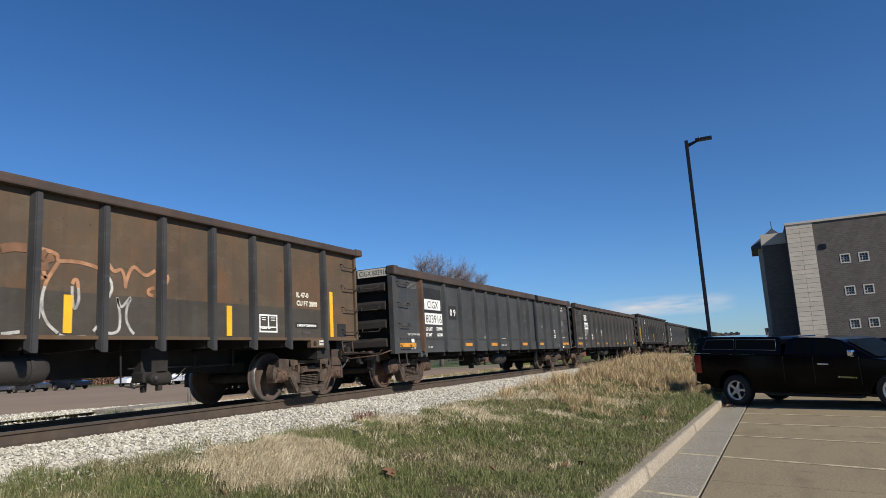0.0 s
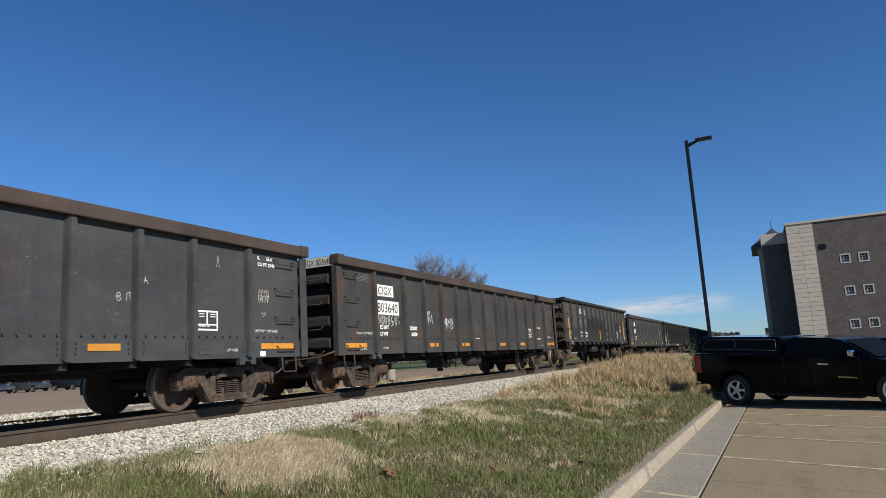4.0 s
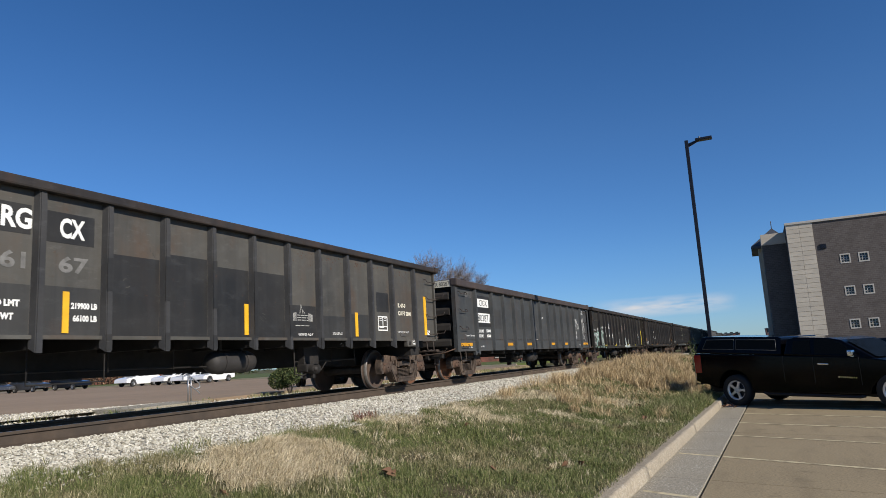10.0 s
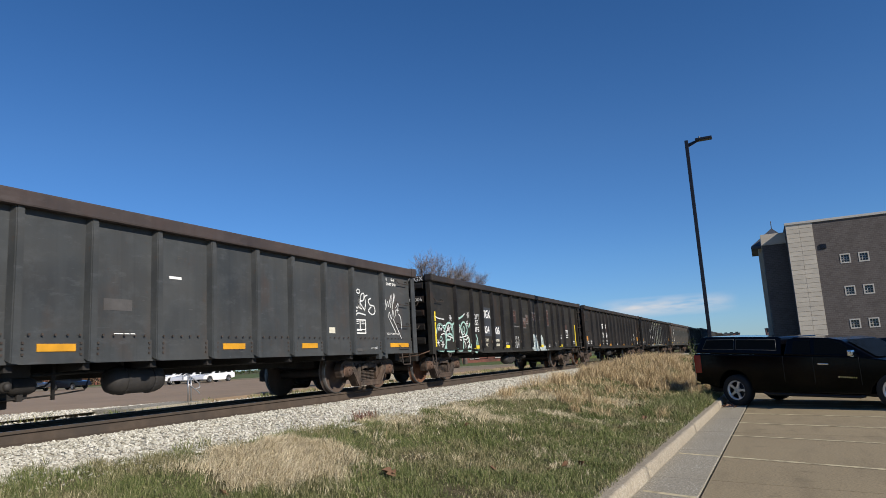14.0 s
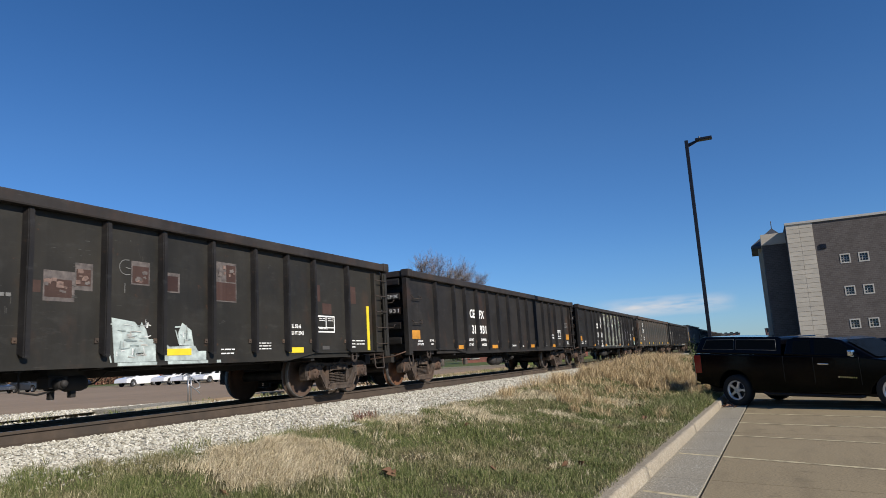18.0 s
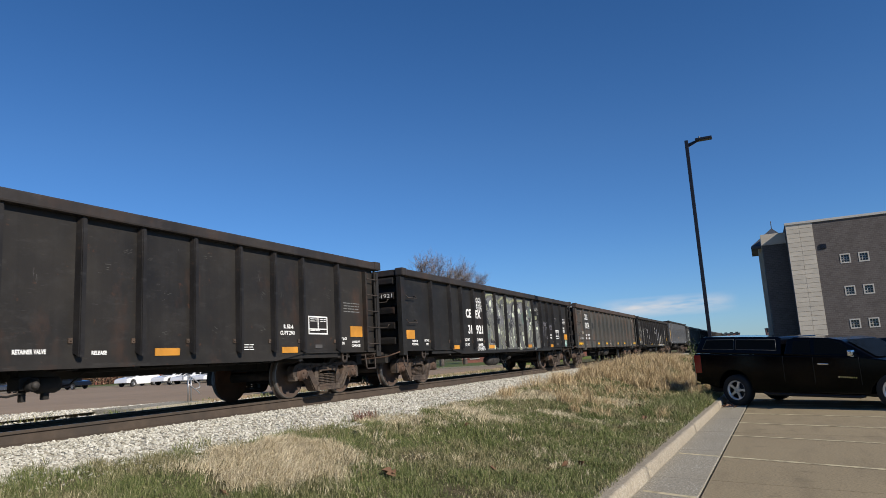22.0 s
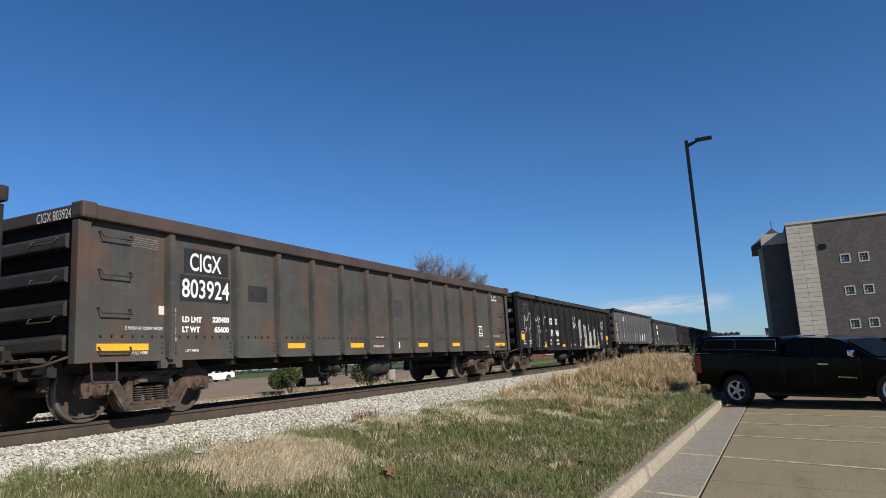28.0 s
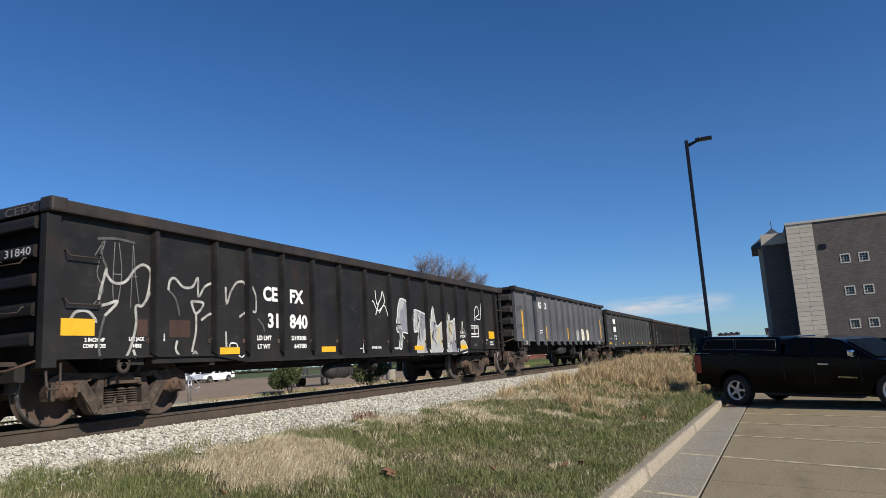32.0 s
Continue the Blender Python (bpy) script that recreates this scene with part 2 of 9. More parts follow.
WHITE = plain("white_lettering", (0.78, 0.77, 0.73), 0.6, vary=0.08)
CREAM = plain("cream_lettering", (0.62, 0.58, 0.46), 0.65, vary=0.15)
BLACK_INK = plain("black_ink", (0.012, 0.012, 0.012), 0.6)
YELLOW = plain("yellow_reflector", (0.78, 0.42, 0.02), 0.4, vary=0.12)
LEMON = plain("lemon_reflector", (0.80, 0.60, 0.03), 0.4, vary=0.10)
ORANGE = plain("orange_reflector", (0.55, 0.24, 0.03), 0.45, vary=0.25, scale=2.5)
RUST = rusty("rusted_steel", (0.105, 0.062, 0.042))
DARKRUST = rusty("dark_rusted_steel", (0.06, 0.045, 0.037))
CASTING = Nodes("weathered_casting", 0.8, 0.0, 0.35)
_c1 = CASTING.ramp(CASTING.noise(6.0, 6.0, rough=0.7, shuffle=True), (0.30, (0.022, 0.018, 0.015)), (0.5, (0.066, 0.048, 0.037)), (0.66, (0.125, 0.097, 0.073)), (0.78, (0.24, 0.20, 0.155)))
_c2 = CASTING.ramp(CASTING.noise(2.2, 4.0, shuffle=True), (0.46, 0.0), (0.62, 0.5))
_c3 = CASTING.mix(_c2, _c1, (0.105, 0.064, 0.040))
CASTING.color(CASTING.mix(CASTING.ramp(CASTING.noise(1.6, 5.0, shuffle=True), (0.50, 0.0), (0.66, 0.7)), _c3, (0.034, 0.029, 0.026)))
CASTING.bump(CASTING.noise(34.0, 5.0, shuffle=True), 0.45, 0.008)
CASTING = CASTING.mat
WHEELRUST = Nodes("wheel_rust", 0.85, 0.0, 0.3)
_w1 = WHEELRUST.ramp(WHEELRUST.noise(3.0, 5.0, shuffle=True), (0.3, (0.070, 0.048, 0.036)), (0.7, (0.112, 0.076, 0.056)))
_w2 = WHEELRUST.ramp(WHEELRUST.info.outputs["Random"], (0.0, (0.85, 0.95, 1.05)), (0.6, (1.0, 0.95, 0.92)), (1.0, (1.5, 0.95, 0.62)))
_w3 = WHEELRUST.mix(1.0, _w1, _w2, "MULTIPLY")
WHEELRUST.color(WHEELRUST.mix(WHEELRUST.ramp(WHEELRUST.noise(9.0, 6.0, rough=0.7, shuffle=True), (0.60, 0.0), (0.72, 0.6)), _w3, (0.05, 0.038, 0.03)))
WHEELRUST.bump(WHEELRUST.noise(40.0, 4.0, shuffle=True), 0.2, 0.004)
WHEELRUST = WHEELRUST.mat
TREAD = plain("polished_tread", (0.20, 0.185, 0.17), 0.55, 0.6, 0.3)
# near-black so that the deep shade beneath the wagons is in the colour
SHADED_STEEL = rusty("shaded_steel", (0.019, 0.017, 0.0155), 0.85, 0.3)
SPRING = rusty("spring_steel", (0.085, 0.062, 0.047))
SOOTY = rusty("sooty_reservoir", (0.034, 0.031, 0.029), 0.65, 0.3)
GREYMETAL = rusty("grey_reservoir", (0.085, 0.080, 0.076), 0.6, 0.2)


def gravel_ground(name, a, b, scale=18.0):
    m = Nodes(name, 0.95, 0.0, 0.2)
    f = m.noise(scale, 5.0, rough=0.7)
    base = m.ramp(f, (0.3, a), (0.7, b))
    m.color(m.mix(m.ramp(m.noise(0.6, 4.0), (0.45, 0.0), (0.7, 0.5)), base, dark(a, 0.8)))
    m.bump(f, 0.8, 0.03)
    return m.mat


SOIL = Nodes("grass_soil", 0.95, 0.0, 0.2)
_s = SOIL.noise(22.0, 6.0, rough=0.75)
_g = SOIL.ramp(_s, (0.30, (0.022, 0.024, 0.010)), (0.48, (0.060, 0.068, 0.024)), (0.60, (0.125, 0.118, 0.052)), (0.76, (0.26, 0.215, 0.125)))
SOIL.color(SOIL.mix(SOIL.ramp(SOIL.noise(1.3, 5.0, rough=0.65), (0.46, 0.0), (0.62, 0.75)), _g, SOIL.ramp(_s, (0.32, (0.045, 0.035, 0.02)), (0.7, (0.21, 0.165, 0.10)))))
SOIL.bump(_s, 0.9, 0.04)
SOIL = SOIL.mat
BALLAST_BED = gravel_ground("ballast_bed", (0.26, 0.245, 0.21), (0.60, 0.57, 0.50))

STONE = Nodes("ballast_stone", 0.9, 0.0, 0.25)
_i = STONE.island()
_b = STONE.ramp(_i, (0.0, (0.24, 0.215, 0.165)), (0.2, (0.46, 0.43, 0.35)), (0.7, (0.60, 0.57, 0.48)), (1.0, (0.72, 0.69, 0.60)))
STONE.color(STONE.mix(STONE.ramp(STONE.noise(30.0, 3.0), (0.4, 0.0), (0.75, 0.35)), _b, (0.22, 0.19, 0.15)))
STONE.bump(STONE.noise(90.0, 2.0), 0.3, 0.003)
STONE = STONE.mat


def concrete(name, col, stain=0.5, scale=1.0, grit=0.35, grit_scale=55.0, chips=0.0, streaks=0.0):
    m = Nodes(name, 0.88, 0.0, 0.3)
    big = m.noise(0.5 * scale, 5.0, rough=0.6)
    base = m.ramp(big, (0.3, dark(col, 0.82)), (0.7, dark(col, 1.1)))
    fine = m.noise(grit_scale, 4.0, rough=0.75)
    base = m.mix(grit, base, m.ramp(fine, (0.3, dark(col, 0.55)), (0.7, dark(col, 1.4))))
    spots = m.ramp(m.noise(2.3, 6.0, rough=0.7), (0.58, 0.0), (0.75, stain))
    base = m.mix(spots, base, dark(col, 0.55))
    if streaks:
        # old oil drips and tyre marks, drawn out along the lane
        drip = m.ramp(m.noise(1.1, 6.0, (0.35, 1.6, 1.0), 0.65), (0.52, 0.0), (0.66, streaks))
        base = m.mix(drip, base, dark(col, 0.62))
        pale = m.ramp(m.noise(0.8, 5.0, (1.0, 0.5, 1.0), 0.6), (0.56, 0.0), (0.72, 0.4 * streaks))
        base = m.mix(pale, base, dark(col, 1.35))
    if chips:
        # white stones where the cement skin has worn away
        worn = m.ramp(m.noise(1.7, 4.0, rough=0.6), (0.38, 0.25), (0.60, 1.0))
        spot = m.ramp(m.noise(48.0, 2.0, rough=0.5), (0.585, 0.0), (0.63, chips))
        base = m.mix(m.times(worn, spot), base, (0.66, 0.63, 0.55))
        pit = m.ramp(m.noise(38.0, 2.0, (1.3, 1.0, 1.0), 0.5), (0.34, chips), (0.39, 0.0))
        base = m.mix(pit, base, dark(col, 0.42))
    tint = m.ramp(m.info.outputs["Random"], (0.0, 0.93), (1.0, 1.05))
    m.color(m.mix(1.0, base, tint, "MULTIPLY"))
    m.bump(fine, 0.25 + grit * 0.6, 0.006)
    return m.mat


LOT = concrete("lot_concrete", (0.285, 0.228, 0.140), 0.85, 1.0, 0.7, 34.0, streaks=0.5)
GUTTER = concrete("gutter_concrete", (0.30, 0.268, 0.205), 0.7, 1.5, 0.9, 27.0, chips=0.8)
KERB = concrete("kerb_concrete", (0.345, 0.292, 0.215), 0.8, 3.0, 0.85, 30.0, chips=0.45)
FARLOT = concrete("far_lot_concrete", (0.285, 0.208, 0.138), 0.4)
LINE = Nodes("faded_line_paint", 0.85, 0.0, 0.3)
_lf = LINE.noise(4.0, 6.0, rough=0.75)
LINE.color(LINE.mix(LINE.ramp(_lf, (0.40, 0.0), (0.55, 1.0)), (0.28, 0.235, 0.155), (0.60, 0.52, 0.33)))
LINE = LINE.mat
ALLOY = plain("bright_alloy", (0.74, 0.75, 0.77), 0.22, 0.45, 0.05)


def blade_mat(name, *stops, patch=None):
    """Blades: a colour for each one, and patches of another tone over the ground."""
    m = Nodes(name, 0.7, 0.0, 0.3)
    c = m.ramp(m.island(), *stops)
    if patch:
        c = m.mix(m.ramp(m.noise(1.1, 5.0, rough=0.65), (0.47, 0.0), (0.62, 0.8)), c, m.ramp(m.island(), *patch))
    m.color(c)
    m.b.inputs["Subsurface Weight"].default_value = 0.0
    return m.mat


GREEN_BLADE = blade_mat("green_grass", (0.0, (0.042, 0.058, 0.016)), (0.40, (0.108, 0.134, 0.038)), (0.70, (0.190, 0.215, 0.072)), (0.92, (0.26, 0.26, 0.11)), (1.0, (0.44, 0.38, 0.23)),
                        patch=((0.0, (0.085, 0.078, 0.036)), (0.35, (0.165, 0.150, 0.070)), (0.62, (0.29, 0.24, 0.13)), (1.0, (0.54, 0.455, 0.29))))
THATCH = blade_mat("dead_thatch", (0.0, (0.13, 0.10, 0.055)), (0.35, (0.29, 0.235, 0.135)), (0.7, (0.48, 0.40, 0.25)), (1.0, (0.70, 0.60, 0.41)))
DRY_BLADE = blade_mat("dry_grass", (0.0, (0.13, 0.10, 0.052)), (0.16, (0.38, 0.30, 0.175)), (0.45, (0.70, 0.59, 0.385)), (1.0, (0.84, 0.74, 0.54)))
TALL_BLADE = blade_mat("tall_straw", (0.0, (0.14, 0.12, 0.05)), (0.22, (0.34, 0.24, 0.12)), (0.6, (0.58, 0.43, 0.24)), (1.0, (0.78, 0.63, 0.40)),
                       patch=((0.0, (0.10, 0.095, 0.035)), (0.3, (0.24, 0.16, 0.075)), (0.7, (0.42, 0.29, 0.15)), (1.0, (0.66, 0.51, 0.31))))
LEAF = blade_mat("bush_leaf", (0.0, (0.025, 0.042, 0.012)), (0.6, (0.06, 0.085, 0.024)), (1.0, (0.14, 0.145, 0.055)))
DEAD_LEAF = blade_mat("dead_leaf", (0.0, (0.12, 0.06, 0.032)), (1.0, (0.24, 0.135, 0.08)))
BARK = rusty("grey_bark", (0.215, 0.175, 0.155))
BLACKPAINT = plain("black_car_paint", (0.002, 0.002, 0.003), 0.07, 0.0, 0.05, spec=0.14)
WHITEPAINT = plain("white_car_paint", (0.78, 0.78, 0.78), 0.2, 0.0, 0.02, coat=0.6)
DARKPAINT = plain("dark_car_paint", (0.008, 0.009, 0.013), 0.2, 0.0, 0.05, coat=0.15, spec=0.25)
RUBBER = plain("tyre_rubber", (0.018, 0.018, 0.018), 0.8)
CHROME = plain("chrome", (0.7, 0.7, 0.7), 0.12, 1.0, 0.04)
REDLENS = plain("red_lens", (0.35, 0.01, 0.012), 0.15, coat=0.5)
BLACKPLASTIC = plain("black_plastic", (0.012, 0.012, 0.013), 0.5)
POLEPAINT = plain("dark_bronze_paint", (0.012, 0.013, 0.02), 0.4, 0.3)
GALV = plain("galvanised_pipe", (0.42, 0.42, 0.42), 0.4, 0.8)

GLASS = Nodes("tinted_glass", 0.03, 0.0, 0.5)
GLASS.color((0.012, 0.014, 0.014))
GLASS.b.inputs["Specular IOR Level"].default_value = 0.12
GLASS.b.inputs["IOR"].default_value = 1.18
GLASS = GLASS.mat

# ---- the ground ----
RAIL_TOP, TRACK_Y, GRADE = 1.0, 9.5, 0.0035
BODY = 0.055          # the wagons' own zero lies this far over the rail head


def grade(x):
    return -GRADE * (np.clip(x, -190.0, 220.0) - 12.0)


def smooth(u):
    u = np.clip(u, 0.0, 1.0)
    return u * u * (3 - 2 * u)


def kerb_y(x):
    return 1.93 - 0.033 * x


def toe_y(x):
    """Where the ballast runs out into the grass."""
    return 5.4 + 1.1 * np.exp(-((x - 3.0) / 5.0) ** 2) + 0.12 * np.sin(x * 1.7) + 0.08 * np.sin(x * 4.1 + 1) + 0.9 * smooth((x - 18) / 20)


def bumps(x, y):
    return 0.035 * np.sin(x * 1.1 + y * 0.7) * np.cos(y * 1.3 - x * 0.4) + 0.02 * np.sin(x * 2.9 - y * 2.1)


def grass_z(x, y):
    """The grass bank between the kerb and the track, with its mound."""
    u = (y - kerb_y(x)) / np.maximum(0.5, toe_y(x) - kerb_y(x))
    z = 0.15 + 0.57 * smooth(u * 0.85 + 0.07) + bumps(x, y) * smooth(u * 3) * smooth(3 - 3 * u)
    z = z + 0.42 * np.exp(-((x - 31) / 11.0) ** 2) * np.exp(-((y - 4.3) / 1.6) ** 2)
    return z + grade(x) * smooth((y - 2) / 4)


def bed_z(x, y):
    """The ballast bed: up from the grass to the shoulder, flat, and down on the other side."""
    t = toe_y(x)
    z = 0.68 + 0.13 * smooth((y - t) / 2.0) - 0.24 * smooth((y - 11.3) / 3.0)
    return z + grade(x)


def ground_z(x, y):
    x, y = np.asarray(x, float), np.asarray(y, float)
    low = np.full(np.broadcast(x, y).shape, -0.12)
    z = np.where(y < kerb_y(x) + 0.1, low, np.where(y < toe_y(x), grass_z(x, y), bed_z(x, y) - 0.05))
    far = 0.55 + 0.0 * x
    z = np.where(y > 18.3, far, z)
    # the lot's level holds near the camera; further off the land lies level with the far lot
    out = smooth((np.hypot(x, y) - 130) / 100)
    return z * (1 - out) + 0.55 * out


gx = np.unique(np.concatenate([[-1500, -900, -500, -250, -150, -100], np.arange(-60, -20, 4.0), np.arange(-20, 0, 0.5), np.arange(0, 45, 0.3), np.arange(45, 120, 3.0), np.arange(120, 300, 20), [350, 450, 600, 900, 1300, 1800]]))
gy = np.unique(np.concatenate([[-1500, -900, -500, -250, -150, -100, -60, -40, -20, -10, -4, 0], np.arange(0.5, 14.6, 0.22), np.arange(15, 40, 2.5), np.arange(40, 120, 8.0), [130, 160, 220, 300, 500, 900, 1400, 1900]]))
GX, GY = np.meshgrid(gx, gy, indexing="ij")
GZ = ground_z(GX, GY)
nx, ny = GX.shape
idx = np.arange(nx * ny).reshape(nx, ny)
quads = np.stack([idx[:-1, :-1], idx[1:, :-1], idx[1:, 1:], idx[:-1, 1:]], -1).reshape(-1, 4)
ground = new("ground", mesh_np("ground", np.stack([GX, GY, GZ], -1).reshape(-1, 3), quads, SOIL, True))
tagged(ground, "uneven bank of soil under green and dry grass", "ground", kind="structure")

# ballast bed as one long strip on the ground
bx = np.concatenate([np.arange(-190, 0, 5.0), np.arange(0, 45, 0.35), np.arange(45, 230, 6.0)])
bu = np.linspace(0, 1, 26)
BX = np.repeat(bx[:, None], len(bu), 1)
BY = toe_y(BX) - 0.15 + (18.9 - toe_y(BX)) * bu[None, :]
BZ = bed_z(BX, BY) + 0.012 * np.sin(BX * 9.0) * np.cos(BY * 11.0)
BZ[:, 0] -= 0.10
BZ[:, -1] -= 0.12
i2 = np.arange(BX.size).reshape(BX.shape)
q2 = np.stack([i2[:-1, :-1], i2[1:, :-1], i2[1:, 1:], i2[:-1, 1:]], -1).reshape(-1, 4)
bed = new("ballast_bed", mesh_np("ballast_bed", np.stack([BX, BY, BZ], -1).reshape(-1, 3), q2, BALLAST_BED, True))
tagged(bed, "pale crushed limestone bed under the railway track", "ballast", kind="structure")


def scatter(n, xr, yr, seed):
    r = np.random.RandomState(seed)
    return r.uniform(*xr, n), r.uniform(*yr, n), r


def stones(name, x, y, z, size, rng, material):
    """Many broken stones in one mesh: warped octahedra-like lumps of 12 faces."""
    base = np.array([(1, 0, 0), (0.3, 0.9, 0), (-0.8, 0.55, 0), (-0.75, -0.6, 0), (0.35, -0.9, 0), (0.1, 0.05, 0.75), (-0.1, 0.0, -0.6)])
    tri = np.array([(0, 1, 5), (1, 2, 5), (2, 3, 5), (3, 4, 5), (4, 0, 5), (1, 0, 6), (2, 1, 6), (3, 2, 6), (4, 3, 6), (0, 4, 6)])
    n = len(x)
    v = np.repeat(base[None], n, 0) * rng.uniform(0.65, 1.3, (n, 7, 1))
    a, b = rng.uniform(0, 6.28, n), rng.uniform(-0.9, 0.9, n)
    ca, sa, cb, sb = np.cos(a)[:, None], np.sin(a)[:, None], np.cos(b)[:, None], np.sin(b)[:, None]
    X, Y, Z = v[..., 0], v[..., 1] * 0.85, v[..., 2] * 0.9
    X, Z = X * cb - Z * sb, X * sb + Z * cb
    X, Y = X * ca - Y * sa, X * sa + Y * ca
    s = size[:, None]
    P = np.stack([x[:, None] + X * s, y[:, None] + Y * s, z[:, None] + Z * s], -1).reshape(-1, 3)
    F = (tri[None] + 7 * np.arange(n)[:, None, None]).reshape(-1, 3)
    return new(name, mesh_np(name, P, F, material))


# near shoulder: dense close to the camera, thinner further on
sx, sy, rg = scatter(52000, (0, 1), (0, 1), 3)
sx = 3.0 + 47.0 * sx ** 2.0
lim = toe_y(sx)
sy = lim - 0.25 + (8.72 - lim) * sy
sz = np.where(sy > toe_y(sx), bed_z(sx, sy), grass_z(sx, sy)) + rg.uniform(-0.012, 0.02, len(sx))
keep = (sy > toe_y(sx) - 0.12) | (rg.uniform(size=len(sx)) < 0.25)
sel = keep
ss = rg.uniform(0.014, 0.031, len(sx)) * (1 + 0.012 * sx)
tagged(stones("near_ballast", sx[sel], sy[sel], sz[sel], ss[sel], rg, STONE), "white crushed limestone along the near side of the track", "gravel", kind="stuff")
sx, sy, rg = scatter(16000, (0, 1), (8.8, 18.7), 4)
sx = 4.0 + 40.0 * sx ** 1.6
sz = bed_z(sx, sy) + rg.uniform(-0.02, 0.03, len(sx))
tagged(stones("far_ballast", sx, sy, sz, rg.uniform(0.025, 0.06, len(sx)), rg, STONE), "tan crushed stone between the rails and beyond the track", "gravel", kind="stuff")

# loose stones thrown out over the edge of the far lot, and over bare soil at the near toe
sx, sy, rg = scatter(5200, (5.0, 17.5), (0, 1), 6)
wide = 0.4 + 4.2 * smooth((18.0 - sx) / 6.0)
sy = 18.3 + wide * sy ** 1.3
tagged(stones("stray_ballast", sx, sy, np.full(len(sx), 0.672) + rg.uniform(-0.01, 0.012, len(sx)), rg.uniform(0.02, 0.055, len(sx)), rg, STONE), "tan stones spilled along the edge of the far lot", "gravel", kind="stuff")
sx, sy, rg = scatter(2600, (3.0, 12.0), (0, 1), 9)
sy = toe_y(sx) - 0.75 * sy ** 2.2 * (0.35 + 0.65 * np.exp(-((sx - 4.4) / 1.6) ** 2))
tagged(stones("toe_stones", sx, sy, grass_z(sx, sy) + 0.008, rg.uniform(0.008, 0.022, len(sx)), rg, STONE), "white stones strayed into the grass below the ballast", "gravel", kind="stuff")
gxs = np.arange(4.0, 18.01, 0.5)
wide = 0.35 + 4.0 * smooth((18.0 - gxs) / 6.0) + 0.2 * np.sin(gxs * 2.3)
gv = np.concatenate([np.stack([gxs, np.full(len(gxs), 18.2), np.full(len(gxs), 0.668)], -1), np.stack([gxs, 18.2 + wide, np.full(len(gxs), 0.664)], -1)])
gi = np.arange(len(gxs) - 1)
gf = np.stack([gi, gi + 1, gi + 1 + len(gxs), gi + len(gxs)], -1)
tagged(new("gravel_margin", mesh_np("gravel_margin", gv, gf, BALLAST_BED, True)), "tan gravel margin of the far lot", "gravel", kind="structure")
# rails and sleepers
def rail_profile():
    return [(-0.075, 0.0), (0.075, 0.0), (0.075, 0.012), (0.012, 0.03), (0.010, 0.135), (0.036, 0.15), (0.036, 0.182), (0.028, 0.188),
            (-0.028, 0.188), (-0.036, 0.182), (-0.036, 0.15), (-0.010, 0.135), (-0.012, 0.03), (-0.075, 0.012)]


RAILSIDE = rusty("rail_side_rust", (0.078, 0.057, 0.041), 0.8, 0.3)
RAILHEAD = plain("worn_rail_head", (0.16, 0.15, 0.14), 0.5, 0.7, 0.2)
track = empty("railway_track", pose(0, TRACK_Y, 0), label="straight railway track with rusty steel rails on wooden sleepers in pale ballast", category="railway track", kind="structure")
for side in (-1, 1):
    for a, b in ((-190.0, -60.0), (-60.0, 30.0), (30.0, 120.0), (120.0, 220.0)):
        bm = bmesh.new()
        lo, hi = [], []
        prof = rail_profile()
        for xx, ring in ((a, lo), (b, hi)):
            for py, pz in prof:
                ring.append(bm.verts.new((xx, side * 0.7525 + py, RAIL_TOP - 0.188 + pz + float(grade(xx)))))
        n = len(prof)
        for k in range(n):
            f = bm.faces.new((lo[k], lo[(k + 1) % n], hi[(k + 1) % n], hi[k]))
            f.material_index = 1 if 7 <= k <= 7 else 0
        part("rail", fix(bm), [RAILSIDE, RAILHEAD], track)
SLEEPER = rusty("creosoted_wood", (0.07, 0.055, 0.042), 0.9, 0.3)
bm = bmesh.new()
box(bm, -0.115, 0.115, -1.25, 1.25, -0.15, 0.0, 0.01)
sleeper_mesh = bpy.data.meshes.new("sleeper")
fix(bm).to_mesh(sleeper_mesh)
for k in range(110):
    xx = -4.0 + 0.55 * k
    part_of("sleeper", sleeper_mesh, SLEEPER, track, at=pose(xx, 0, RAIL_TOP - 0.195 + float(grade(xx)), 0, 0, 0.6 * math.sin(k * 5.1)))

# ---- parking lot ----
lot = empty("parking_lot", pose(0, 0, 0), label="brownish concrete parking lot with angled faded stall lines", category="parking lot", kind="structure")
gutter = empty("gutter", pose(0, 0, 0), label="grey concrete gutter strip along the kerb", category="gutter", kind="structure")
kerb = empty("kerb", pose(0, 0, 0), label="worn tan concrete kerb beside the grass", category="kerb", kind="structure")


def joint_y(x):
    return 1.0 - 0.0225 * x


def slab(name, pts, z0, z1, material, parent):
    bm = bmesh.new()
    fs = prism(bm, pts, z0, z1, "z")
    fix(bm)
    top = [e for e in bm.edges if all(v.co.z > z1 - 1e-4 for v in e.verts)]
    bmesh.ops.bevel(bm, geom=top, offset=0.006, segments=1, affect="EDGES")
    return part(name, bm, material, parent)


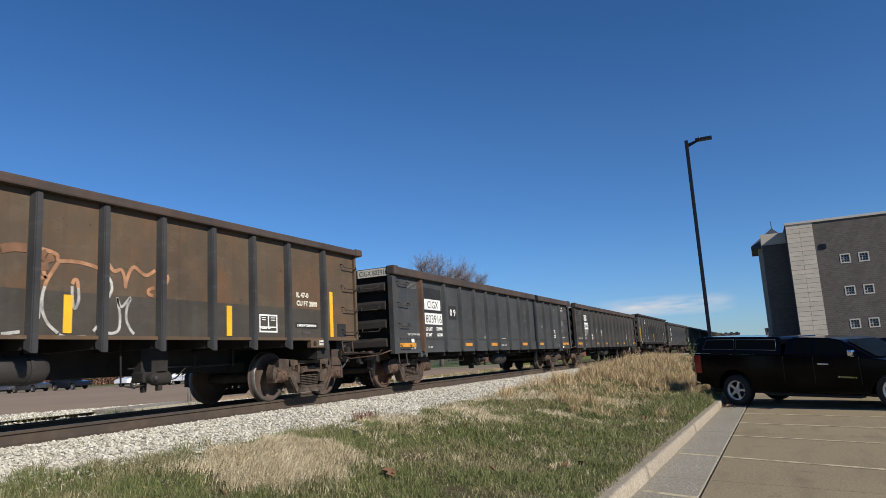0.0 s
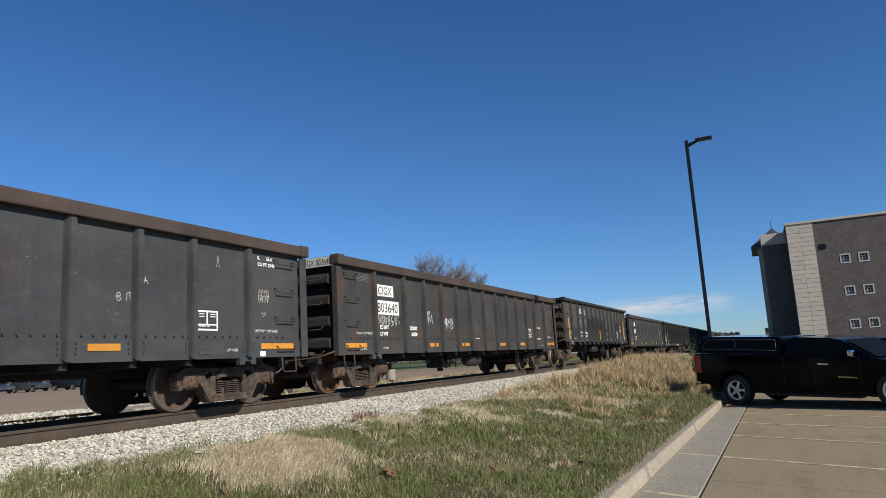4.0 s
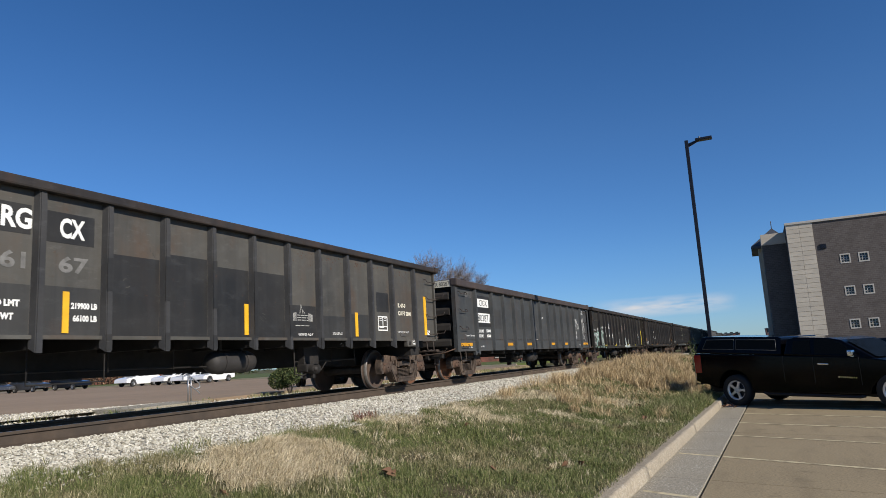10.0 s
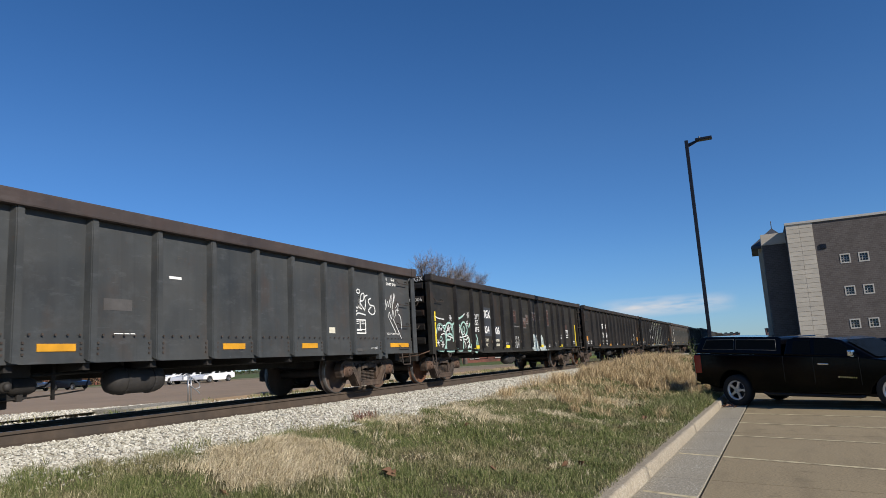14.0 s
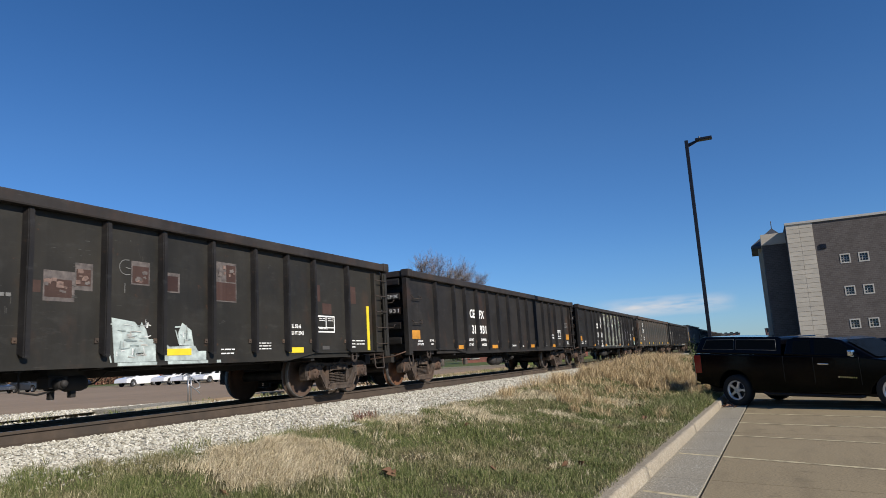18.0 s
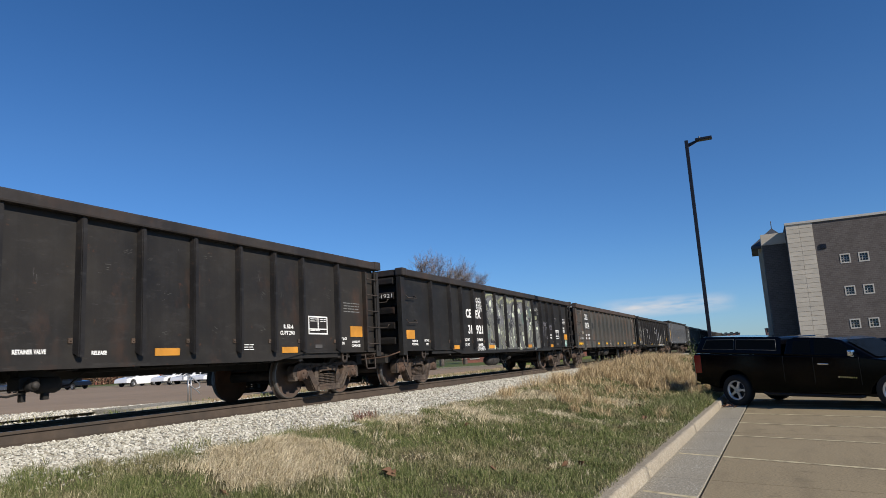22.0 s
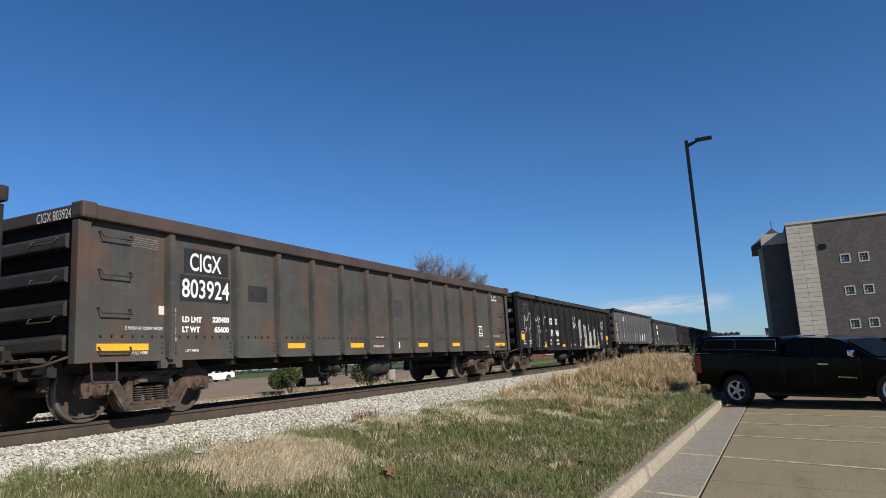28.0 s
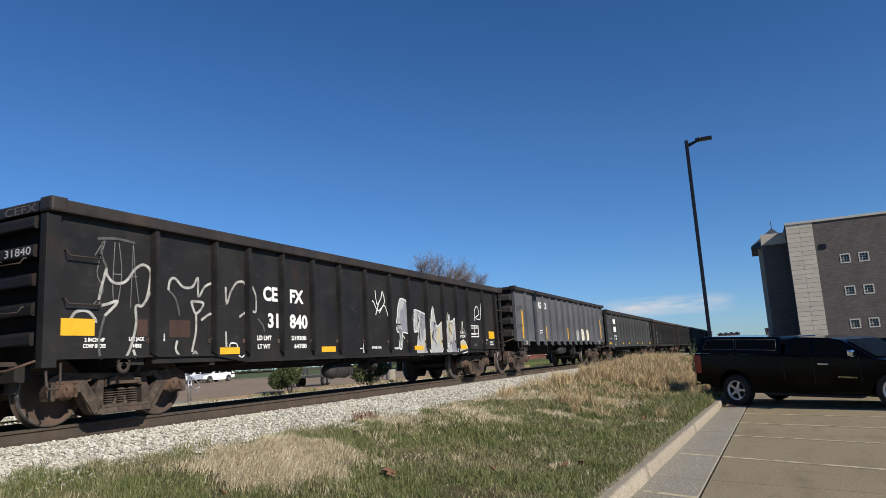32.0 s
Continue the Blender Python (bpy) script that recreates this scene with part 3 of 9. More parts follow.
xs = [-14.15 + 4.6 * k for k in range(21)]
for a, b in zip(xs, xs[1:]):
    rows_y = [0.0, 4.6, 9.2, 13.8, 18.4, 23.0, 27.6]
    for u, v in zip(rows_y, rows_y[1:]):
        g = 0.008
        y0, y1 = 0.0 - v + 1.0, 0.0 - u + 1.0
        top_a, top_b = (joint_y(a) - 0.012, joint_y(b) - 0.012) if u == 0 else (y1 - g, y1 - g)
        lean = lambda y: 0.34 * (y - 0.8)     # the cross joints run askew to the kerb
        slab("slab", [(a + g + lean(y0), y0 + g), (b - g + lean(y0), y0 + g), (b - g + lean(top_b), top_b), (a + g + lean(top_a), top_a)], -0.12, 0.0, LOT, lot)
for a, b in zip(xs[:10], xs[1:11]):
    for c, d in ((a, (a + b) / 2), ((a + b) / 2, b)):
        slab("slab", [(c + 0.007, joint_y(c) + 0.014), (d - 0.007, joint_y(d) + 0.014), (d + 0.17, kerb_y(d) - 0.172), (c + 0.184, kerb_y(c) - 0.172)], -0.12, 0.002, GUTTER, gutter)
for a, b in zip(xs[:9], xs[1:10]):
    bm = bmesh.new()
    ring = []
    prof = [(-0.17, -0.12), (-0.165, 0.02), (-0.15, 0.125), (-0.135, 0.148), (-0.11, 0.155), (0.045, 0.15), (0.07, 0.13), (0.07, -0.12)]
    steps = [a + 0.004 + (b - a - 0.008) * k / 18 for k in range(19)]
    for xx in steps:
        wob = [0.002 * math.sin(xx * 3.3 + 1.3 * j) + 0.0015 * math.sin(xx * 17.0 + j) for j in range(len(prof))]
        ring.append([bm.verts.new((xx, float(kerb_y(xx)) + py + wob[j], pz + (wob[j] if pz > 0.1 else 0.0))) for j, (py, pz) in enumerate(prof)])
    for p, q in zip(ring, ring[1:]):
        for k in range(len(prof) - 1):
            bm.faces.new((p[k], p[k + 1], q[k + 1], q[k])).smooth = k < 4
    bm.faces.new(ring[0]), bm.faces.new(ring[-1][::-1])
    part("kerb_stone", fix(bm), KERB, kerb)
# stall lines, at 63 degrees to the kerb; the nearest two still show across the gutter
for x0, y_top, k in ((5.1, 1.42, 5.2), (8.12, 1.44, 5.2), (10.93, 1.36, 5.6), (12.99, 0.70, 5.2), (14.97, 0.66, 5.2), (16.83, 0.62, 3.0), (19.3, 0.55, 5.0), (21.9, 0.45, 5.0)):
    dx, dy = -0.447, -0.894
    cut = float(joint_y(x0))
    runs = [(y_top, cut + 0.03), (cut - 0.025, y_top + dy * k)] if y_top > 1.0 else [(y_top, y_top + dy * k)]
    for ya, yb in runs:
        bm = bmesh.new()
        n = max(2, int((ya - yb) / 0.12))
        rim = random.Random(int(x0 * 100))
        prev = None
        for i in range(n + 1):
            yy = ya + (yb - ya) * i / n
            xx = x0 + (yy - y_top) * dx / dy
            w_ = 0.048 + rim.uniform(-0.010, 0.006)
            cur = [bm.verts.new((xx - w_, yy, 0.004)), bm.verts.new((xx + w_, yy, 0.004))]
            if prev:
                bm.faces.new((prev[0], prev[1], cur[1], cur[0]))
            prev = cur
        part("stall_line", fix(bm), LINE, lot, "faded cream paint line")

# ---- the train ----
PANEL = -1.5          # the plane of the side sheets
mesh_store = {}


def shared(key, make):
    if key not in mesh_store:
        me = bpy.data.meshes.new(key)
        bm = make()
        fix(bm).to_mesh(me)
        bm.free()
        mesh_store[key] = me
    return mesh_store[key]


def make_wheel():
    prof = [(0.0, -0.105), (0.09, -0.105), (0.12, -0.09), (0.14, -0.03), (0.22, 0.0), (0.36, 0.005), (0.392, -0.03), (0.40, -0.066), (0.440, -0.07),
            (0.457, -0.058), (0.460, 0.0), (0.462, 0.03), (0.484, 0.045), (0.488, 0.058), (0.478, 0.07), (0.40, 0.07), (0.37, 0.05), (0.22, 0.06), (0.13, 0.09), (0.0, 0.09)]
    return lathe(bmesh.new(), prof, 40, bands=((0.4395, 0.4605, 1), (0.483, 0.489, 1)))


def make_axle():
    return lathe(bmesh.new(), [(0.0, -1.05), (0.075, -1.05), (0.08, -0.85), (0.095, -0.7), (0.085, 0.0), (0.095, 0.7), (0.08, 0.85), (0.075, 1.05), (0.0, 1.05)], 14)


def make_spring():
    """A coil with deep gaps."""
    prof = [(0.0, 0.0), (0.05, 0.0)]
    for k in range(7):
        z = 0.23 * k / 7
        prof += [(0.05, z + 0.004), (0.082, z + 0.006), (0.09, z + 0.013), (0.082, z + 0.021), (0.05, z + 0.023)]
    prof += [(0.05, 0.23), (0.0, 0.23)]
    return lathe(bmesh.new(), prof, 14, "z")


def make_frame(kind):
    """A cast side frame: hoods over the boxes, slanting struts with open windows, columns and the spring seat."""
    bm = bmesh.new()
    for s in (-1, 1):
        flip = lambda pts: [(s * x, z) for x, z in pts][::s]
        # hood over the box: two jaws joined by an arch
        hood = 0.09 if kind == "closed" else 0.0
        outer = curve_pts([(-1.13, 0.34), (-1.165, 0.46), (-1.14, 0.60), (-1.03, 0.67 + hood), (-0.86, 0.69 + hood), (-0.66, 0.67 + hood)], 3)
        inner = curve_pts([(-0.70, 0.40), (-0.735, 0.53), (-0.80, 0.585), (-0.98, 0.585), (-1.045, 0.53), (-1.07, 0.42), (-1.06, 0.33)], 3)
        prism(bm, flip(outer + [(-0.60, 0.60), (-0.62, 0.44)] + inner), -0.085, 0.075)
        if kind == "closed":
            # deep web with two cast windows
            prism(bm, flip([(-0.68, 0.62), (-0.68, 0.765), (-0.50, 0.755), (-0.335, 0.735), (-0.335, 0.66)]), -0.085, 0.07)
            prism(bm, flip([(-0.68, 0.40), (-0.68, 0.63), (-0.545, 0.63), (-0.545, 0.54), (-0.40, 0.51), (-0.335, 0.51), (-0.335, 0.30), (-0.52, 0.30)]), -0.075, 0.06)
            prism(bm, flip([(-0.40, 0.50), (-0.40, 0.67), (-0.33, 0.67), (-0.33, 0.50)]), -0.085, 0.07)
            low = [(-0.70, 0.40), (-0.63, 0.44), (-0.52, 0.36), (-0.42, 0.235), (-0.335, 0.225), (-0.335, 0.115), (-0.47, 0.115), (-0.56, 0.19)]
        else:
            prism(bm, flip([(-0.68, 0.56), (-0.66, 0.68), (-0.34, 0.665), (-0.34, 0.60), (-0.56, 0.60)]), -0.07, 0.07)
            prism(bm, flip([(-0.435, 0.20), (-0.325, 0.20), (-0.315, 0.60), (-0.40, 0.615), (-0.42, 0.50), (-0.455, 0.44)]), -0.075, 0.07)
            low = [(-0.78, 0.47), (-0.76, 0.60), (-0.65, 0.62), (-0.585, 0.545), (-0.50, 0.43), (-0.43, 0.34), (-0.335, 0.27), (-0.335, 0.115), (-0.47, 0.115), (-0.55, 0.17), (-0.62, 0.29), (-0.70, 0.42)]
        prism(bm, flip(curve_pts(low[:-1], 2) + low[-1:]), -0.10, 0.07)
        # raised edge along the strut, and lugs
        prism(bm, flip([(-0.50, 0.125), (-0.45, 0.15), (-0.66, 0.44), (-0.71, 0.43)]), -0.128, -0.095)
        prism(bm, flip([(-0.60, 0.56), (-0.53, 0.58), (-0.53, 0.63), (-0.60, 0.625)]), -0.105, -0.07)
        box(bm, s * 1.10 - 0.04, s * 1.10 + 0.04, -0.105, 0.06, 0.34, 0.42)
    if kind != "closed":
        prism(bm, [(-0.36, 0.60), (0.36, 0.60), (0.34, 0.665), (-0.34, 0.665)], -0.07, 0.07)
    else:
        prism(bm, [(-0.36, 0.67), (0.36, 0.67), (0.36, 0.735), (-0.36, 0.735)], -0.07, 0.07)
    prism(bm, [(-0.46, 0.115), (0.46, 0.115), (0.41, 0.205), (-0.41, 0.205)], -0.14, 0.10)
    prism(bm, [(-0.40, 0.198), (0.40, 0.198), (0.40, 0.232), (-0.40, 0.232)], -0.15, -0.118)
    bmesh.ops.bevel(bm, geom=[e for e in bm.edges if len(e.link_faces) == 2 and e.calc_face_angle(0) > 0.6], offset=0.010, segments=1, affect="EDGES")
    return bm


def make_adapter():
    """The block between the bearing and the hood, with its ears."""
    bm = bmesh.new()
    box(bm, -0.155, 0.155, -0.11, 0.08, 0.085, 0.135)
    for s in (-1, 1):
        box(bm, s * 0.135 - 0.025, s * 0.135 + 0.025, -0.10, 0.08, -0.09, 0.095)
    bmesh.ops.bevel(bm, geom=list(bm.edges), offset=0.008, segments=1, affect="EDGES")
    return bm


def make_cap():
    bm = lathe(bmesh.new(), [(0.0, -0.135), (0.045, -0.135), (0.055, -0.12), (0.085, -0.118), (0.10, -0.10), (0.105, -0.05), (0.125, -0.045), (0.13, 0.02), (0.11, 0.03), (0.11, 0.10), (0.0, 0.10)], 22)
    for k in range(3):
        a = 2.1 * k + 0.5
        lathe(bm, [(0.0, -0.142), (0.017, -0.142), (0.019, -0.115)], 6, at=(0.068 * math.cos(a), 0, 0.068 * math.sin(a)), smooth=False)
    return bm


def truck(car, xc, kind, rows):
    """One bogie about xc: two axles with wheels, two side frames, springs, boxes and bolster, as parts of the wagon."""
    wheel = shared("wheel", make_wheel)
    axle = shared("axle", make_axle)
    for dx in (-0.889, 0.889):
        ws = part_of("wheelset", axle, DARKRUST, car, at=pose(xc + dx, 0, 0.457 - BODY))
        part_of("wheel", wheel, [WHEELRUST, TREAD], ws, at=pose(0, -0.7525, 0))
        part_of("wheel", wheel, [WHEELRUST, TREAD], ws, at=pose(0, 0.7525, 0, 0, 0, 180))
        rows.append((ws, xc + dx))
    frame_mesh = shared("side_frame_" + kind, lambda: make_frame(kind))
    spring = shared("spring", make_spring)
    cap = shared("bearing_cap", make_cap)
    for s in (-1, 1):
        part_of("side_frame", frame_mesh, CASTING, car, at=pose(xc, s * 1.03, -BODY, 0, 0, 0 if s < 0 else 180))
        for k in (-1, 0, 1):
            part_of("spring", spring, SPRING, car, at=pose(xc + 0.185 * k, s * 1.03 - 0.02, 0.222 - BODY))
        for dx in (-0.889, 0.889):
            part_of("bearing_cap", cap, RUST, car, at=pose(xc + dx, s * 1.08, 0.457 - BODY, 0, 0, 0 if s < 0 else 180))
            part_of("bearing_adapter", shared("bearing_adapter", make_adapter), RUST, car, at=pose(xc + dx, s * 1.03, 0.457 - BODY, 0, 0, 0 if s < 0 else 180))
    bm = bmesh.new()
    box(bm, xc - 0.2, xc + 0.2, -1.08, 1.08, 0.445, 0.55, 0.02)
    for s in (-1, 1):
        prism(bm, [(xc - 0.27, 0.455), (xc + 0.27, 0.455), (xc + 0.27, 0.53), (xc + 0.16, 0.535), (xc + 0.08, 0.575), (xc - 0.05, 0.545), (xc - 0.16, 0.57), (xc - 0.27, 0.52)], s * 1.08 - 0.06, s * 1.08 + 0.06)
    box(bm, xc - 0.3, xc + 0.3, -0.5, 0.5, 0.45, 0.72, 0.02)
    part("bolster", fix(bm), CASTING, car)
    for s in (-1, 1):
        bm = bmesh.new()
        tube(bm, [(xc + s * 0.36, -0.8, 0.31), (xc + s * 0.33, 0, 0.25), (xc + s * 0.36, 0.8, 0.31)], 0.04)
        for y in (-0.78, 0.72):
            box(bm, xc + s * 0.42 - 0.04, xc + s * 0.42 + 0.04, y - 0.04, y + 0.08, 0.21, 0.51)
        part("brake_beam", fix(bm), DARKRUST, car)
        # friction wedge beside the springs
        bm = bmesh.new()
        prism(bm, [(xc + s * 0.31, 0.42), (xc + s * 0.31, 0.53), (xc + s * 0.14, 0.53), (xc + s * 0.20, 0.45)][::s], -1.13, -0.95)
        part("friction_wedge", fix(bm), CASTING, car)


KINDS = {
    # ribs: distances from the wagon's near end; low: underside of the sheet; hang: underside of the ribs
    "smooth": dict(L=16.25, top=2.85, chord=0.20, low=0.75, hang=0.76, inset=0.66, ribw=0.17,
                   ribs=[1.50, 2.92, 4.02, 5.07, 6.10, 7.12, 8.20, 9.30, 10.36, 11.36, 12.42, 13.45, 14.72]),
    "black": dict(L=16.25, top=2.83, chord=0.17, low=0.71, hang=0.82, inset=0.50, front=0.67, rear=0.62, near=0.17, far=0.22, ribw=0.13,
                  ribs=[1.72, 2.93, 3.72, 4.64, 5.58, 6.52, 7.54, 8.64, 9.60, 10.60, 11.62, 12.52, 13.36, 14.56]),
    "short": dict(L=14.75, top=3.02, chord=0.13, low=1.07, hang=0.88, inset=0.32, ribw=0.15,
                  ribs=[1.28, 2.52, 3.52, 4.49, 5.48, 6.44, 7.42, 8.39, 9.37, 10.40, 11.37, 12.34, 13.48]),
}


def make_rib(top, hang, w, d):
    """A pressed rib with slanting flanks, wider at the foot, cut back at its toe."""
    bm = bmesh.new()
    a, b = w / 2, w / 2 * 0.62
    lo = [(-a, 0), (-b, -d), (b, -d), (a, 0)]
    r0 = [bm.verts.new((x, y, hang + (0.06 if y == 0 else 0.0))) for x, y in lo]
    r1 = [bm.verts.new((x * 0.98, y, top - 0.25)) for x, y in lo]
    r2 = [bm.verts.new((x * 0.98, y * 0.85, top)) for x, y in lo]
    for p, q in ((r0, r1), (r1, r2)):
        for k in range(3):
            bm.faces.new((p[k], p[k + 1], q[k + 1], q[k]))
        bm.faces.new((p[3], p[0], q[0], q[3]))
    bm.faces.new(r0[::-1]), bm.faces.new(r2)
    bmesh.ops.bevel(bm, geom=[e for e in bm.edges if abs(e.verts[0].co.z - e.verts[1].co.z) > 0.2 and e.verts[0].co.y < -0.01], offset=0.012, segments=2, affect="EDGES")
    return bm


def make_ridge(x, w2, z, h, d):
    """A pressed ridge across an end wall: undercut foot, upright face, sloping top; closed hooked ends."""
    bm = bmesh.new()
    s = 1 if d > 0 else -1
    prism(bm, [(x, z + h * 0.03), (x + d * 0.90, z), (x + d, z + h * 0.05), (x + d, z + h * 0.66), (x + d * 0.86, z + h * 0.82), (x, z + h)][::-s], -w2, w2, "y")
    bmesh.ops.bevel(bm, geom=[e for e in bm.edges if abs(e.verts[0].co.y - e.verts[1].co.y) > 1.0], offset=0.012, segments=1, affect="EDGES")
    return bm


def make_grab(w, drop=0.07, out=0.09):
    bm = bmesh.new()
    tube(bm, [(0, 0, 0), (0, -out * 0.6, -0.005), (0.012, -out, -drop), (w - 0.012, -out, -drop), (w, -out * 0.6, -0.005), (w, 0, 0)], 0.011, 6)
    return bm


def wagon(kind, label, body, chord, x16):
    """An open gondola wagon; returns its empty, its wheelsets and its measures."""
    k = KINDS[kind]
    L, top, ch, low, hang = k["L"], k["top"], k["chord"], k["low"], k["hang"]
    car = empty("gondola_wagon", pose(0, TRACK_Y, RAIL_TOP + BODY), label=label, category="railway wagon", group="wagons of the freight train")
    rows = []
    a0, a1 = k.get("near", 0.10), L - k.get("far", 0.10)     # the planes of the end walls
    ribs, w = k["ribs"], k["ribw"]
    under = top - ch
    # side sheets, one between each pair of ribs
    edges = [a0] + ribs + [a1]
    for a, b in zip(edges, edges[1:]):
        bm = bmesh.new()
        z0 = low
        if kind == "black" and (a < 1.0 or b > L - 1.0):
            z0 = low + 0.09
        box(bm, a, b, PANEL, PANEL + 0.02, z0, under + 0.01)
        part("side_sheet", fix(bm), body, car)
    bm = bmesh.new()
    box(bm, a0, a1, 1.48, 1.5, low, under + 0.01)
    part("side_sheet", fix(bm), body, car)
    depth = 0.10
    rib = shared("rib_" + kind, lambda: make_rib(under, hang, w, depth))
    for x in ribs:
        me = rib.copy()
        me.materials.clear()
        part_of("rib", me, RIBBLACK if kind == "black" else RIBGREY if body in (BROWN, GREYDUST) else body, car, at=pose(x, PANEL + 0.001, 0))
        me2 = rib.copy()
        me2.materials.clear()
        part_of("rib", me2, body, car, at=pose(x, 1.499, 0, 0, 0, 180))
    # top chord round the rim
    for y0, y1 in ((-1.63, -1.40), (1.40, 1.63)):
        bm = bmesh.new()
        box(bm, a0 - 0.13, a1 + 0.13, y0, y1, under, top, 0.025)
        part("top_chord", fix(bm), chord, car)
    for x0, x1 in ((a0 - 0.16, a0 + 0.04), (a1 - 0.04, a1 + 0.16)):
        bm = bmesh.new()
        box(bm, x0, x1, -1.40, 1.40, under + 0.01, top - 0.01, 0.02)
        part("end_chord", fix(bm), chord, car)
        bm = bmesh.new()
        box(bm, x0 - 0.02, x1 + 0.02, -1.66, -1.42, under - 0.01, top + 0.02, 0.04)
        part("corner_cap", fix(bm), chord, car)
    # bottom sill
    bm = bmesh.new()
    if kind == "black":
        prism(bm, [(a0, low + 0.09), (2.9, low + 0.09), (3.7, low - 0.03), (L - 3.7, low - 0.03), (L - 2.9, low + 0.09), (a1, low + 0.09), (a1, low + 0.12), (L - 2.9, low + 0.12), (L - 3.7, low + 0.03), (3.7, low + 0.03), (2.9, low + 0.12), (a0, low + 0.12)], PANEL - 0.045, PANEL - 0.001)
    elif kind == "smooth":
        prism(bm, [(0.1, low), (L - 0.1, low), (L - 0.1, low + 0.30), (0.1, low + 0.30)], PANEL - 0.022, PANEL - 0.001)
    else:
        prism(bm, [(0.1, low - 0.02), (L - 0.1, low - 0.02), (L - 0.1, low + 0.03), (0.1, low + 0.03)], PANEL - 0.04, PANEL - 0.001)
    part("side_sill", fix(bm), body, car)
    if kind == "smooth":
        bm = bmesh.new()
        xs_ = [0.35 + 0.17 * i for i in range(int((L - 0.7) / 0.17))]
        for x in xs_:
            if min(abs(x - r) for r in ribs) > 0.12:
                box(bm, x - 0.013, x + 0.013, PANEL - 0.034, PANEL - 0.02, low + 0.345, low + 0.372)
        for r in ribs:
            for s in (-1, 1):
                for z in (low + 0.10, low + 0.17, low + 0.24):
                    box(bm, r + s * 0.125 - 0.014, r + s * 0.125 + 0.014, PANEL - 0.036, PANEL - 0.02, z, z + 0.03)
        tagged(part("rivets", fix(bm), DARKRUST, car), kind="stuff")
        for xj in (k["inset"] + 0.889, L - k["inset"] - 0.889):
            bm = bmesh.new()
            prism(bm, [(xj - 0.20, low + 0.02), (xj - 0.20, low - 0.11), (xj - 0.09, low - 0.11), (xj - 0.06, low - 0.05), (xj + 0.06, low - 0.05), (xj + 0.09, low - 0.11), (xj + 0.20, low - 0.11), (xj + 0.20, low + 0.02)], PANEL - 0.03, PANEL + 0.05)
            part("jacking_pad", fix(bm), body, car)
    elif kind == "black":
        for xj in (1.24, L - 1.42):
            bm = bmesh.new()
            lathe(bm, [(0.05, -0.02), (0.10, -0.02), (0.10, 0.02), (0.05, 0.02), (0.05, -0.02)], 14, at=(xj, PANEL + 0.02, low - 0.02))
            box(bm, xj - 0.10, xj + 0.10, PANEL, PANEL + 0.04, low + 0.03, low + 0.12)
            part("lifting_eye", fix(bm), DARKRUST, car)
    else:
        for xj in (1.28, L - 1.27):
            bm = bmesh.new()
            box(bm, xj - 0.48, xj + 0.1, PANEL - 0.05, PANEL + 0.05, low - 0.16, low - 0.005, 0.008)
            pad = part("jacking_pad", fix(bm), body, car)
            # the hole is a raised dark disc, its inner shade put into the colour
            bm = lathe(bmesh.new(), [(0.0, -0.004), (0.052, -0.004), (0.052, 0.0)], 14, at=(xj - 0.36, PANEL - 0.0505, low - 0.08))
            part("eye", fix(bm), SHADED_STEEL, pad)
            for word, dz in (("JACK", -0.065), ("HERE", -0.115)):
                letters(word, 0.036, WHITE, pad, xj - 0.22, PANEL - 0.0535, low + dz, "lettering", 0.002, 0.15)
    # floor and underframe, the shade beneath them put into the steel's colour
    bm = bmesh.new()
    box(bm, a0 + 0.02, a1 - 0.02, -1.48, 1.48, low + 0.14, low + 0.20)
    part("floor", fix(bm), SHADED_STEEL, car)
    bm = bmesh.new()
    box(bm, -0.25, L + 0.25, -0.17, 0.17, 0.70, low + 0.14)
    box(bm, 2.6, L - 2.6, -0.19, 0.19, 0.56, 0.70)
    # boxes added over the bogies stand in for the dark shade there
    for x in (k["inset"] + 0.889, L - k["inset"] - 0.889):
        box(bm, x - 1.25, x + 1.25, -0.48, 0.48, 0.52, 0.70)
    part("centre_sill", fix(bm), SHADED_STEEL, car)
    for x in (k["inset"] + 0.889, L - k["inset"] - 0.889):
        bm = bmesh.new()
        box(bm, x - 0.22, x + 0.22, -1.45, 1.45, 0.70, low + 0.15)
        part("body_bolster", fix(bm), SHADED_STEEL, car)
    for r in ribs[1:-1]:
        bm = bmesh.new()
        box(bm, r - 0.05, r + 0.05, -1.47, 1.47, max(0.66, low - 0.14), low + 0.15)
        part("cross_bearer", fix(bm), SHADED_STEEL, car)
    # ends: wall, four ridges, posts
    n = 4 if kind != "black" else 5
    for e, s in ((a0, -1), (a1, 1)):
        # wall takes the near-black steel: shade in the recesses between ridges is painted
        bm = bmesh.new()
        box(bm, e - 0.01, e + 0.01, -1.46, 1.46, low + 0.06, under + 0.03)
        part("end_wall", fix(bm), SHADED_STEEL, car)
        for i in range(n):
            h = (under - low - 0.1) / n
            bm = make_ridge(e + s * 0.011, 1.43 if kind == "short" else 1.36, low + (0.27 if kind == "black" else 0.16) + i * h, h * (0.60 if kind == "short" else 0.54), s * (0.22 if kind == "short" else 0.18))
            part("ridge", fix(bm), END_OF[kind], car)
        for y in (-1.53, 1.47):
            bm = bmesh.new()
            x0, x1 = sorted((e - s * 0.02, e + s * (0.05 if kind == "short" else 0.17)))
            if kind == "short":
                box(bm, x0, x1, y - 0.03, y + 0.09, low - 0.01, under, 0.012)
            else:
                # an angle: one leaf along the side, one across the end
                side = y - 0.05 if y < 0 else y + 0.08
                box(bm, x0, x1, side, side + 0.03, low - 0.01, under - 0.03, 0.006)
